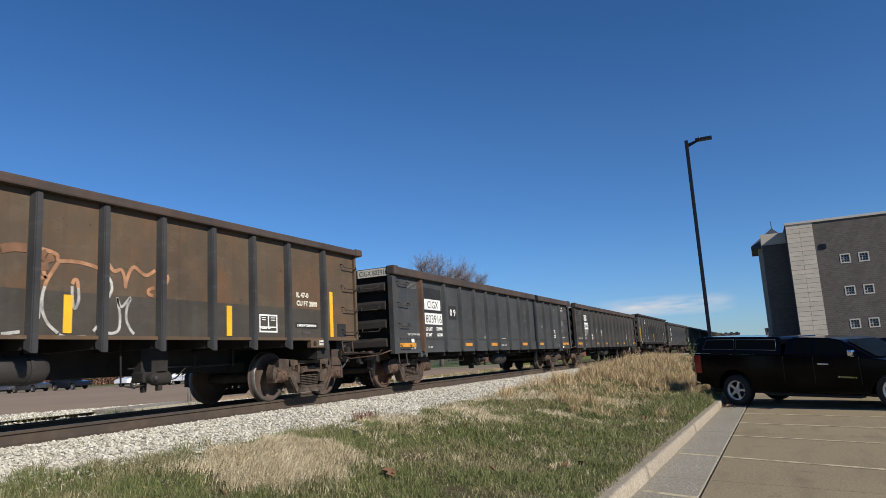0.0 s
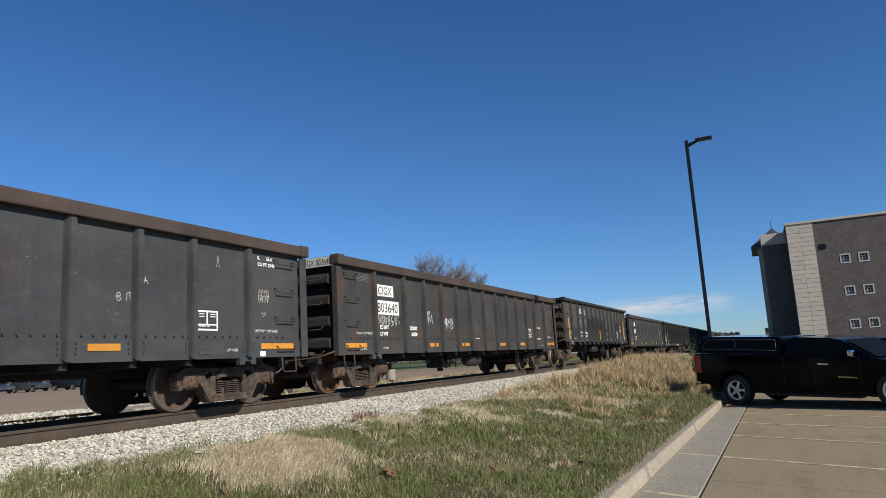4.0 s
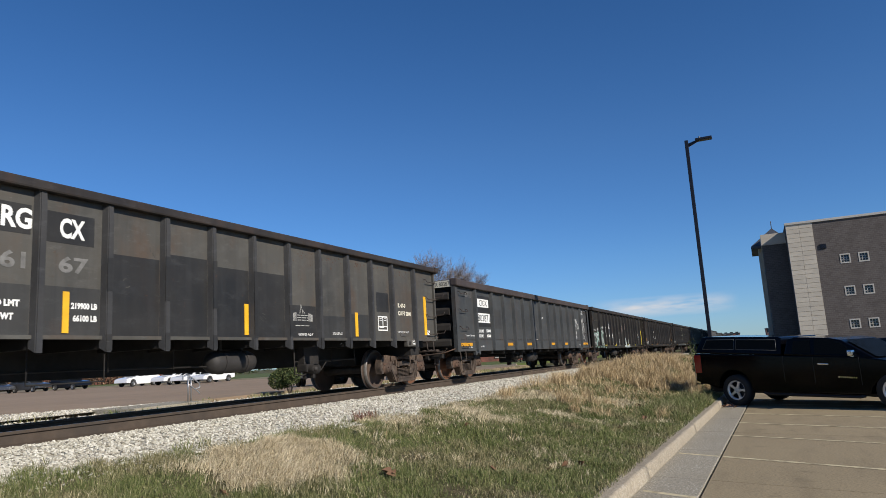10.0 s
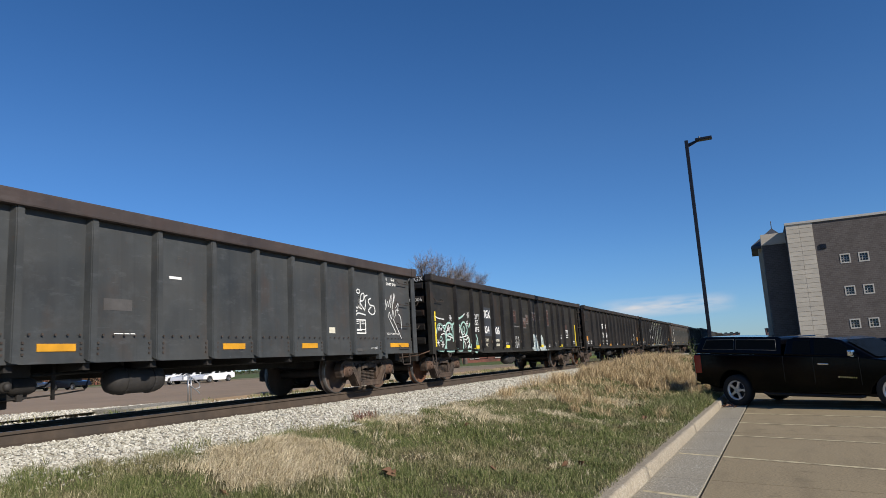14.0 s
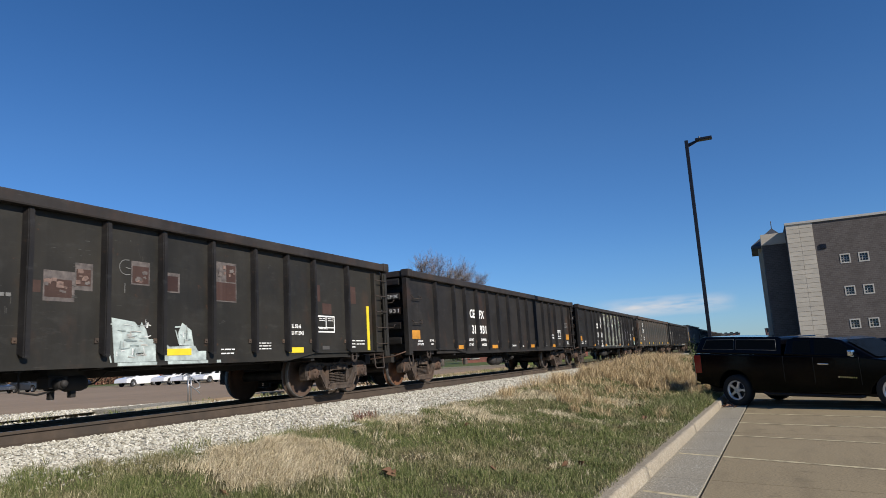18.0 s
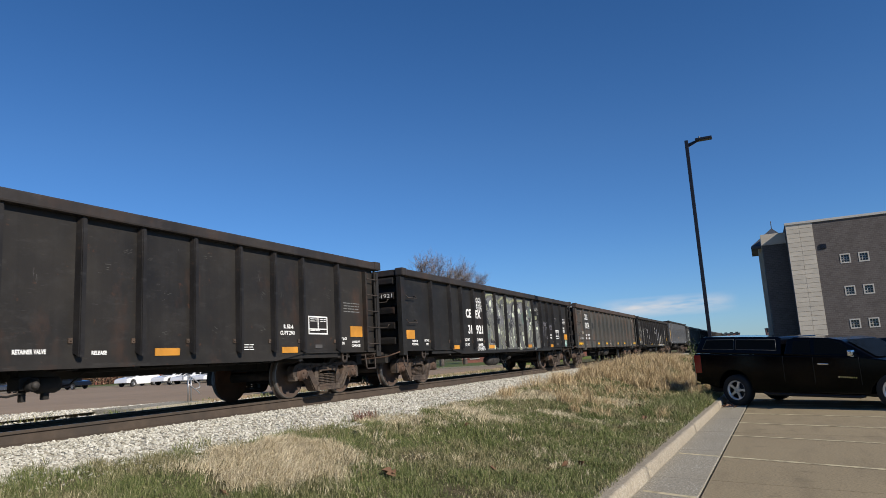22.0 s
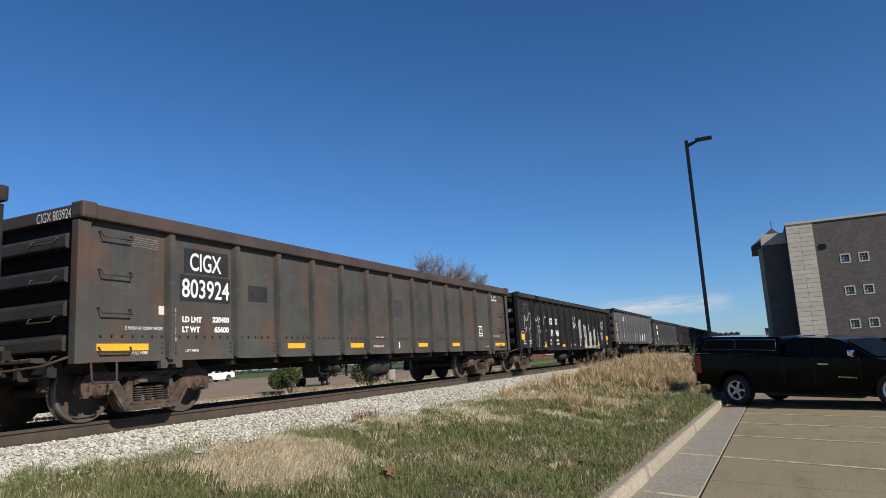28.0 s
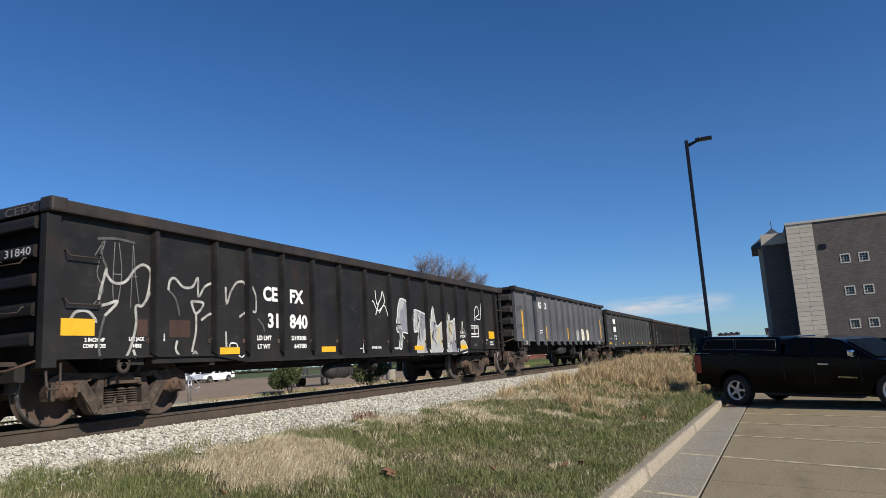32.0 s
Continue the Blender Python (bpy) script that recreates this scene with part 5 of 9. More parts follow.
# tall straw in tussocks on the mound, behind and beside the parked pickup
n = 900
cx_ = 11.5 + 33.0 * rg.uniform(0, 1, n) ** 1.25
cy_ = kerb_y(cx_) + 0.35 + (toe_y(cx_) - 0.1 - kerb_y(cx_)) * rg.uniform(0, 1, n)
k = smooth((cx_ - 13.0) / 7.0) * smooth((cy_ - kerb_y(cx_)) / 1.3) * (0.42 + 0.62 * wave(cx_, cy_, 0.8, 0.3) + 0.25 * smooth((cx_ - 17) / 6))
g = (rg.uniform(size=n) < k + 0.05) & (cy_ < toe_y(cx_) + 0.1)
cx_, cy_ = cx_[g], cy_[g]
m = 150
rad = (0.10 + 0.16 * rg.uniform(0, 1, len(cx_)))[:, None]
rr, aa = rad * np.sqrt(rg.uniform(0, 1, (len(cx_), m))), rg.uniform(0, 6.283, (len(cx_), m))
x, y = (cx_[:, None] + rr * np.cos(aa)).ravel(), (cy_[:, None] + rr * np.sin(aa)).ravel()
tall = (0.22 + 0.34 * rg.uniform(0, 1, len(cx_)) * smooth((cx_ - 11) / 8))[:, None]
h = (tall * rg.uniform(0.45, 1.1, (len(cx_), m))).ravel()
g = y > kerb_y(x) + 0.05
x, y, h = x[g], y[g], h[g]
z = np.where(y < toe_y(x), grass_z(x, y), bed_z(x, y))
tagged(blades("tall_dry_grass", x, y, z, h, 0.0026 + 0.00027 * x, rg.uniform(0.1, 0.8, len(x)), rg, TALL_BLADE), "knee-high straw-coloured tussocks on the mound", "grass", kind="stuff")
n = 260
cx = 13.5 + 6.0 * rg.uniform(0, 1, n)
cy = kerb_y(cx) + 0.12 + 0.75 * rg.uniform(0, 1, n)
tufts("kerb_grass", cx, cy, 60, rg.uniform(0.06, 0.14, n), rg.uniform(0.14, 0.34, n), (0.2, 1.0), rg, GREEN_BLADE, "long green and straw grass hanging towards the kerb", (0.003, 0.00028))
# matted undergrowth between the tussocks
n = 42000
x = 11.0 + 30.0 * rg.uniform(0, 1, n) ** 1.3
y = kerb_y(x) + 0.3 + (toe_y(x) + 0.2 - kerb_y(x)) * rg.uniform(0, 1, n)
g = rg.uniform(size=n) < smooth((x - 12.5) / 7.5) * smooth((y - kerb_y(x)) / 1.0) * (0.7 + 0.4 * wave(x, y, 1.6, 1.1))
x, y = x[g], y[g]
z = np.where(y < toe_y(x), grass_z(x, y), bed_z(x, y))
tagged(blades("matted_grass", x, y, z, rg.uniform(0.05, 0.20, len(x)), 0.0035 + 0.0004 * x, rg.uniform(0.4, 1.5, len(x)), rg, TALL_BLADE), "matted tan grass between the tussocks", "grass", kind="stuff")
# single seed stalks standing over the short grass
n = 70
x = 5 + 15 * rg.uniform(0, 1, n)
y = kerb_y(x) + 0.3 + (toe_y(x) - kerb_y(x) - 0.3) * rg.uniform(0, 1, n)
tagged(blades("seed_stalks", x, y, grass_z(x, y), rg.uniform(0.15, 0.34, n), np.full(n, 0.0045), rg.uniform(0.1, 0.5, n), rg, TALL_BLADE), "thin dry seed stalks standing in the grass", "grass", kind="stuff")
# weeds in the ballast's edge
n = 2600
x = 3 + 30 * rg.uniform(0, 1, n) ** 1.5
y = toe_y(x) + 0.1 + 0.5 * rg.uniform(0, 1, n) ** 2
g = wave(x, y, 2.7, 0.4) > 0.55
x, y = x[g], y[g]
tagged(blades("ballast_weeds", x, y, bed_z(x, y), rg.uniform(0.06, 0.2, len(x)), np.full(len(x), 0.010), rg.uniform(0.3, 1.0, len(x)), rg, GREEN_BLADE), "dark green weeds along the edge of the stones", "weeds", kind="stuff")
# a reddish tuft at the foot of the stones
RED_BLADE = blade_mat("reddish_weed", (0.0, (0.10, 0.045, 0.03)), (1.0, (0.30, 0.15, 0.10)))
n = 240
aa, rr = rg.uniform(0, 6.283, n), 0.26 * np.sqrt(rg.uniform(0, 1, n))
x, y = 9.35 + rr * np.cos(aa), 5.85 + 0.7 * rr * np.sin(aa)
tagged(blades("red_weed", x, y, grass_z(x, y), rg.uniform(0.05, 0.22, n), np.full(n, 0.007), rg.uniform(0.2, 0.9, n), rg, RED_BLADE), "reddish brown dried weed at the edge of the stones", "weeds", kind="stuff")
# far side: sparse weeds by the stones
n = 5200
x = 8 + 45 * rg.uniform(0, 1, n)
y = 15.5 + 3.3 * rg.uniform(0, 1, n)
g = wave(x, y, 0.9, 0.4) > 0.2
x, y = x[g], y[g]
tagged(blades("far_weeds", x, y, np.full(len(x), 0.60), rg.uniform(0.06, 0.22, len(x)), np.full(len(x), 0.02), rg.uniform(0.3, 1.0, len(x)), rg, GREEN_BLADE), "patchy weeds between the stones and the far lot", "weeds", kind="stuff")


def leaf_mesh(name, w, l, curl):
    bm = bmesh.new()
    pts = [(-0.5, 0.0), (-0.3, 0.32), (-0.05, 0.5), (0.1, 0.3), (0.3, 0.42), (0.5, 0.0), (0.3, -0.42), (0.1, -0.3), (-0.05, -0.5), (-0.3, -0.32)]
    vs = [bm.verts.new((a * l, b * w, curl * (abs(b) * 1.6 + a * a))) for a, b in pts]
    c = bm.verts.new((0, 0, 0))
    for i in range(len(vs)):
        bm.faces.new((c, vs[i], vs[(i + 1) % len(vs)]))
    top = [f for f in bm.faces]
    r = bmesh.ops.extrude_face_region(bm, geom=top)
    bmesh.ops.translate(bm, verts=[v for v in r["geom"] if isinstance(v, bmesh.types.BMVert)], vec=(0, 0, 0.002))
    fix(bm)
    me = bpy.data.meshes.new(name)
    bm.to_mesh(me)
    bm.free()
    me.materials.append(DEAD_LEAF)
    return me


leaf = leaf_mesh("fallen_leaf", 0.11, 0.15, 0.06)
r = random.Random(5)
for lx, ly, s in ((6.43, 3.75, 1.15), (6.38, 3.70, 0.9), (8.28, 2.36, 1.0), (8.45, 2.20, 0.8), (8.0, 2.5, 0.7), (7.5, 3.0, 0.6), (4.9, 4.6, 0.7), (11.9, 2.4, 0.8), (13.3, 2.2, 0.9), (15.1, 2.6, 1.0), (9.6, 4.2, 0.7), (12.5, 6.9, 0.9)):
    ob = new("fallen_leaf", leaf)
    ob.matrix_basis = pose(lx, ly, float(ground_z(lx, ly)) + 0.03, r.uniform(-40, 40), r.uniform(-40, 40), r.uniform(0, 360)) @ Matrix.Scale(s, 4)
    tagged(ob, "curled brown dead leaf lying in the grass", "leaf", group="fallen leaves")
for k in range(9):
    lx, ly = 18.6 + r.uniform(-0.5, 0.7), 1.02 + r.uniform(-0.22, 0.12)
    ob = new("fallen_leaf", leaf)
    ob.matrix_basis = pose(lx, ly, 0.03, r.uniform(-25, 25), r.uniform(-25, 25), r.uniform(0, 360)) @ Matrix.Scale(0.8, 4)
    tagged(ob, "curled brown dead leaf in the gutter by the tyre", "leaf", group="fallen leaves")


def crown(name, centres, n, size, rng, material):
    """Leaf clumps: small bent leaves spread over uneven lobes."""
    c = np.array(centres)
    k = rng.randint(0, len(c), n)
    v = rng.normal(size=(n, 3))
    v /= np.linalg.norm(v, axis=1)[:, None]
    rad = c[k, 3] * rng.uniform(0.45, 1.08, n) ** 0.5
    p = c[k, :3] + v * rad[:, None] * np.array([1, 1, 0.9])
    p[:, 2] = np.maximum(p[:, 2], 0.03)
    a = rng.normal(size=(n, 3)); a /= np.linalg.norm(a, axis=1)[:, None]
    b = np.cross(a, rng.normal(size=(n, 3))); b /= np.linalg.norm(b, axis=1)[:, None]
    s = size * rng.uniform(0.6, 1.3, n)[:, None]
    P = np.stack([p - a * s, p + b * s * 0.45, p + a * s, p - b * s * 0.45], 1)
    P[:, 2] += np.cross(a, b) * s * 0.3
    F = np.array([(0, 1, 2), (0, 2, 3)])[None] + 4 * np.arange(n)[:, None, None]
    return mesh_np(name, P.reshape(-1, 3), F.reshape(-1, 3), material)


def bush(x, y, w, h, seed, label):
    r_ = np.random.RandomState(seed)
    ob = empty("bush", pose(x, y, 0.60), label=label, category="bush")
    cs = [(r_.uniform(-0.3, 0.3) * w, r_.uniform(-0.3, 0.3) * w, h * r_.uniform(0.3, 0.72), w * r_.uniform(0.20, 0.30)) for _ in range(9)]
    part_of("crown", crown("bush_crown", cs, 5200, 0.055, r_, LEAF), LEAF, ob)
    for k in range(5):
        a = k * 1.3
        bm = tube(bmesh.new(), [(0.05 * math.cos(a), 0.05 * math.sin(a), 0), (0.16 * math.cos(a) * w, 0.16 * math.sin(a) * w, h * 0.35), (0.3 * math.cos(a) * w, 0.3 * math.sin(a) * w, h * 0.75)], [0.02, 0.014, 0.006], 6)
        part("stem", fix(bm), BARK, ob)


bush(22.45, 17.5, 1.5, 1.75, 1, "loose green shrub at the edge of the far lot")
bush(25.3, 15.5, 2.0, 1.65, 2, "dense rounded green shrub beside the track")


def twig(bm, p, d, length, r0, rng, n=3, sides=3, droop=0.0):
    """A bending shoot; returns its points."""
    pts, rads = [p], [r0]
    for k in range(n):
        d = (d + Vector((rng.uniform(-0.22, 0.22), rng.uniform(-0.22, 0.22), rng.uniform(-0.1, 0.16) - droop))).normalized()
        p = p + d * length / n
        pts.append(p), rads.append(r0 * (1 - 0.55 * (k + 1) / n))
    tube(bm, pts, rads, sides)
    return pts, d


def around(rng, d, spread):
    v = Vector((rng.uniform(-1, 1), rng.uniform(-1, 1), rng.uniform(-0.55, 0.9)))
    return (d + v.normalized() * spread).normalized()


def bare_tree(x, y, z, top, rx, rz, seed, label):
    """A leafless tree: forked limbs that end in a dome of fine twigs."""
    rng = random.Random(seed)
    t = empty("tree", pose(x, y, z), label=label, category="tree")
    mid = top - rz
    fork = Vector((0, 0, mid - rz * 0.95))
    bm = tube(bmesh.new(), [(0, 0, -0.3), (0.05, 0, fork.z * 0.5), fork], [0.30, 0.22, 0.18], 10)
    part("trunk", fix(bm), BARK, t)
    for k in range(16):
        bm = bmesh.new()
        a = k * 2.4
        lift = -0.2 + 1.15 * ((k * 5) % 16) / 15
        flat = math.sqrt(max(0.05, 1 - lift * lift))
        goal = Vector((math.cos(a) * flat * rx, math.sin(a) * flat * rx, mid + lift * rz))
        hip = fork.lerp(goal, 0.5) + Vector((0, 0, -0.25 * rz * flat))
        limb = [Vector(q) for q in curve_pts([tuple(fork), tuple(hip), tuple(fork.lerp(goal, 0.86))], 4)]
        tube(bm, limb, [0.09 - 0.008 * i for i in range(len(limb))], 5)
        for i in range(20):
            q = limb[3 + i % (len(limb) - 3)]
            d = ((q - Vector((0, 0, mid - rz * 0.6))).normalized() + Vector((rng.uniform(-0.8, 0.8), rng.uniform(-0.8, 0.8), rng.uniform(-0.4, 0.7)))).normalized()
            p2, d2 = twig(bm, q, d, rx * rng.uniform(0.30, 0.5), 0.032, rng, 3, 4)
            for j in range(7):
                p3, d3 = twig(bm, p2[1 + j % 3], around(rng, d2, 0.8), rx * rng.uniform(0.14, 0.26), 0.020, rng, 2, 3)
                for m in range(3):
                    twig(bm, p3[1 + m % 2], around(rng, d3, 0.8), rx * rng.uniform(0.10, 0.18), 0.014, rng, 2, 3)
        part("limb", bm, BARK, t)


bare_tree(67.4, 32.0, 0.6, 12.1, 4.0, 4.4, 8, "bare autumn tree with a round twiggy crown")
bare_tree(75.2, 32.6, 0.6, 11.6, 3.3, 4.0, 9, "bare autumn tree with a low spreading crown")

# ---- street lamp ----
pole = empty("street_lamp", pose(23.2, 1.545, 0.35), label="dark bronze square lamp pole with one flat lamp head", category="street lamp")
bm = bmesh.new()
box(bm, -0.055, 0.055, -0.055, 0.055, 0.0, 7.93, 0.008)
part("pole", fix(bm), POLEPAINT, pole)
bm = bmesh.new()
prism(bm, [(-0.05, 7.70), (-0.05, 7.82), (-0.45, 7.92), (-0.45, 7.87)], -0.03, 0.03, "x")
part("arm", fix(bm), POLEPAINT, pole)
bm = bmesh.new()
box(bm, -0.13, 0.13, -0.80, -0.28, 7.85, 7.93, 0.02)
part("lamp_head", fix(bm), POLEPAINT, pole)
bm = bmesh.new()
lathe(bm, [(0.0, 8.0), (0.03, 7.995), (0.035, 7.93)], 10, "z", at=(0, -0.42, 0))
part("photocell", fix(bm), GALV, pole)
bm = bmesh.new()
lathe(bm, [(0.0, 0.02), (0.24, 0.02), (0.25, -0.02), (0.25, -0.6)], 16, "z")
part("footing", fix(bm), GUTTER, pole)

# ---- the dark brick block ----
BRICK = Nodes("dark_brown_brick", 0.9, 0.0, 0.25)
_bt = BRICK.t.nodes.new("ShaderNodeTexBrick")
_bt.inputs["Color1"].default_value, _bt.inputs["Color2"].default_value = (0.098, 0.083, 0.075, 1), (0.130, 0.112, 0.102, 1)
_bt.inputs["Mortar"].default_value = (0.17, 0.155, 0.145, 1)
_bt.inputs["Scale"].default_value, _bt.inputs["Mortar Size"].default_value = 1.0, 0.012
_bt.inputs["Brick Width"].default_value, _bt.inputs["Row Height"].default_value = 0.40, 0.20
_sw = BRICK.t.nodes.new("ShaderNodeSeparateXYZ")
_cb = BRICK.t.nodes.new("ShaderNodeCombineXYZ")
_ad = BRICK.t.nodes.new("ShaderNodeMath")
BRICK.link(BRICK.c, _sw.inputs[0])
BRICK.link(_sw.outputs["X"], _ad.inputs[0]), BRICK.link(_sw.outputs["Y"], _ad.inputs[1])
BRICK.link(_ad.outputs[0], _cb.inputs["X"]), BRICK.link(_sw.outputs["Z"], _cb.inputs["Y"])
BRICK.link(_cb.outputs[0], _bt.inputs["Vector"])
BRICK.color(BRICK.mix(BRICK.ramp(BRICK.noise(0.7, 5.0), (0.4, 0.0), (0.7, 0.45)), _bt.outputs["Color"], (0.085, 0.073, 0.067)))
BRICK = BRICK.mat
REDBRICK = rusty("red_brick_far", (0.24, 0.095, 0.07), 0.9, 0.2)
BEIGE = concrete("beige_cast_stone", (0.56, 0.50, 0.41), 0.15)
ROOF = plain("dark_roof_metal", (0.06, 0.065, 0.075), 0.5)
TRIM = plain("pale_window_frame", (0.48, 0.45, 0.40), 0.6)
PANE = Nodes("window_pane", 0.05)
PANE.color((0.02, 0.025, 0.03))
PANE = PANE.mat

FX, H = 81.6, 13.93
block = empty("apartment_building", pose(FX, 0, 0), label="dark brick building with a beige stone corner and small windows", category="building")


def wall_with_holes(name, x0, x1, y_lo, y_hi, z_lo, z_hi, holes, material, parent):
    """A wall across y with rectangular openings right through it: (y0, y1, z0, z1)."""
    bm = bmesh.new()
    ys = sorted({y_lo, y_hi, *(h[0] for h in holes), *(h[1] for h in holes)})
    zs = sorted({z_lo, z_hi, *(h[2] for h in holes), *(h[3] for h in holes)})
    solid = lambda a, b: 0 <= a < len(ys) - 1 and 0 <= b < len(zs) - 1 and not any(h[0] <= (ys[a] + ys[a + 1]) / 2 <= h[1] and h[2] <= (zs[b] + zs[b + 1]) / 2 <= h[3] for h in holes)
    pt = {}
    at = lambda x, a, b: pt.setdefault((x, a, b), bm.verts.new((x, ys[a], zs[b])))
    for a in range(len(ys) - 1):
        for b in range(len(zs) - 1):
            if not solid(a, b):
                continue
            for x in (x0, x1):
                bm.faces.new([at(x, a, b), at(x, a + 1, b), at(x, a + 1, b + 1), at(x, a, b + 1)])
            for na, nb, e in ((a - 1, b, ((a, b), (a, b + 1))), (a + 1, b, ((a + 1, b), (a + 1, b + 1))), (a, b - 1, ((a, b), (a + 1, b))), (a, b + 1, ((a, b + 1), (a + 1, b + 1)))):
                if not solid(na, nb):
                    bm.faces.new([at(x0, *e[0]), at(x0, *e[1]), at(x1, *e[1]), at(x1, *e[0])])
    return part(name, fix(bm), material, parent)


openings = []
for zc in (2.69, 6.13, 9.51):
    for yc in (-8.62, -10.30, -15.2, -16.9, -21.8, -23.5):
        openings.append((yc - 0.46, yc + 0.30, zc - 0.42, zc + 0.38))
wall_with_holes("wall", 0.0, 0.35, -34.0, -6.12, -0.2, H - 0.25, openings, BRICK, block)
for (a, b, c, d) in openings:
    bm = bmesh.new()
    box(bm, 0.06, 0.10, (a - b) / 2 + 0.02, (b - a) / 2 - 0.02, (c - d) / 2 + 0.02, (d - c) / 2 - 0.02)
    wob = part("window", fix(bm), PANE, block)
    wob.matrix_basis = pose(0.10, (a + b) / 2, (c + d) / 2)
    bm = bmesh.new()
    hw, hh = (b - a) / 2, (d - c) / 2
    for p, q, r1, s1 in ((-hw - 0.10, hw + 0.10, hh - 0.02, hh + 0.10), (-hw - 0.10, hw + 0.10, -hh - 0.11, -hh + 0.02), (-hw - 0.10, -hw + 0.02, -hh + 0.02, hh - 0.02), (hw - 0.02, hw + 0.10, -hh + 0.02, hh - 0.02)):
        box(bm, -0.13, -0.02, p, q, r1, s1)
    part("window_frame", fix(bm), TRIM, wob)
    bm = bmesh.new()
    for t in (-hw / 3, hw / 3):
        box(bm, 0.02, 0.05, t - 0.025, t + 0.025, -hh, hh)
        box(bm, 0.02, 0.05, -hw, hw, t - 0.025, t + 0.025)
    part("glazing_bars", fix(bm), TRIM, wob)
# beige corner strip, block by block
rows_n = 28
for i in range(rows_n):
    for j in range(2):
        bm = bmesh.new()
        y0 = -3.56 - j * 1.28
        box(bm, -0.02, 0.35, y0 - 1.265, y0, -0.2 + i * (H - 0.05) / rows_n + 0.012, -0.2 + (i + 1) * (H - 0.05) / rows_n - 0.012, 0.008)
        part("stone_panel", fix(bm), BEIGE, block)
bm = bmesh.new()
box(bm, 0.06, 0.3, -6.10, -3.60, -0.2, H - 0.3)
part("panel_backing", fix(bm), BRICK, block)
bm = bmesh.new()
box(bm, -0.12, 0.5, -34.1, -3.46, H - 0.25, H, 0.02)
part("coping", fix(bm), TRIM, block)
bm = bmesh.new()
box(bm, 0.36, 30.0, -34.0, -33.7, -0.2, H - 0.25)
part("wall", fix(bm), BRICK, block)
bm = bmesh.new()
box(bm, 29.7, 30.0, -33.7, -3.56, -0.2, H - 0.25)
part("wall", fix(bm), BRICK, block)
bm = bmesh.new()
box(bm, 0.36, 29.7, -3.86, -3.56, -0.2, H - 0.25)
part("wall", fix(bm), BRICK, block)
bm = bmesh.new()
box(bm, 0.5, 30.0, -34.0, -3.5, H - 0.24, H - 0.10)
part("roof", fix(bm), ROOF, block)
bm = bmesh.new()
box(bm, -0.10, 0.0, -7.15, -6.55, 10.75, 11.25, 0.02)
for k in range(4):
    box(bm, -0.12, -0.10, -7.1, -6.6, 10.80 + k * 0.11, 10.85 + k * 0.11)
part("vent", fix(bm), POLEPAINT, block)
# set-back wing with its beige top course, and the stair tower behind it;
# the course's lower edge is shaped to the main block's shadow line
bm = bmesh.new()
box(bm, 3.4, 22.0, -3.55, -1.10, -0.2, 12.2)
part("wing", fix(bm), BRICK, block)
bm = bmesh.new()
box(bm, 3.3, 22.1, -3.54, -1.0, 12.2, 13.45, 0.02)
part("wing_parapet", fix(bm), BEIGE, block)
bm = bmesh.new()
box(bm, 8.2, 15.0, -1.09, -0.65, -0.2, 12.6)
part("stair_tower", fix(bm), BEIGE, block)
bm = bmesh.new()
base = [bm.verts.new(v) for v in ((7.4, -4.4, 12.75), (15.8, -4.4, 12.75), (15.8, 0.1, 12.75), (7.4, 0.1, 12.75))]
low_ = [bm.verts.new(v.co - Vector((0, 0, 0.28))) for v in base]
tip = bm.verts.new((11.6, -2.5, 15.3))
for k in range(4):
    bm.faces.new((base[k], base[(k + 1) % 4], tip))
    bm.faces.new((low_[k], low_[(k + 1) % 4], base[(k + 1) % 4], base[k]))
bm.faces.new(low_[::-1])
tube(bm, [(11.6, -2.5, 15.2), (11.6, -2.5, 16.2)], 0.05)
part("tower_roof", fix(bm), ROOF, block)

# ---- far lot beyond the track ----
far = empty("far_lot", pose(0, 0, 0), label="wide brown concrete lot beyond the railway", category="parking lot", kind="structure")
for i in range(10):
    for j in range(10):
        x0, y0 = -18 + i * 7.5, 18.6 + j * 7.68
        slab("slab", [(x0 + 0.008, y0 + 0.008), (x0 + 7.492, y0 + 0.008), (x0 + 7.492, y0 + 7.672), (x0 + 0.008, y0 + 7.672)], 0.45, 0.66, FARLOT, far)
bm = bmesh.new()
box(bm, 57.6, 130, 20, 100, 0.5, 0.80)
me_ = bpy.data.meshes.new("lawn")
fix(bm).to_mesh(me_)
LAWN = Nodes("lawn_grass", 0.95, 0.0, 0.2)
LAWN.color(LAWN.ramp(LAWN.noise(3.0, 6.0, rough=0.7), (0.3, (0.05, 0.075, 0.02)), (0.7, (0.13, 0.15, 0.05))))
me_.materials.append(LAWN.mat)
tagged(new("lawn", me_), "mown green lawn behind the far lot", "lawn", kind="structure")
bm = bmesh.new()
box(bm, 57.4, 57.59, 20, 100, 0.6, 0.81, 0.02)
tagged(part("far_kerb", fix(bm), KERB, None), "pale concrete kerb between the far lot and the lawn", "kerb", kind="structure")
bm = bmesh.new()
box(bm, 14.2, 17.2, 16.6, 18.4, 0.3, 0.72, 0.02)
tagged(part("landing", fix(bm), GUTTER, None), "small concrete landing at the edge of the far lot", "landing", kind="structure")
rail_ob = empty("handrail", pose(16.9, 17.3, 0.72), label="galvanised pipe handrail with a curved end", category="handrail")
for dx_ in (0.0, 0.13):
    bm = tube(bmesh.new(), [(dx_, 0.0, 0), (dx_, 0.0, 0.86 - 0.5 * dx_)], 0.021, 8)
    part("post", fix(bm), GALV, rail_ob)
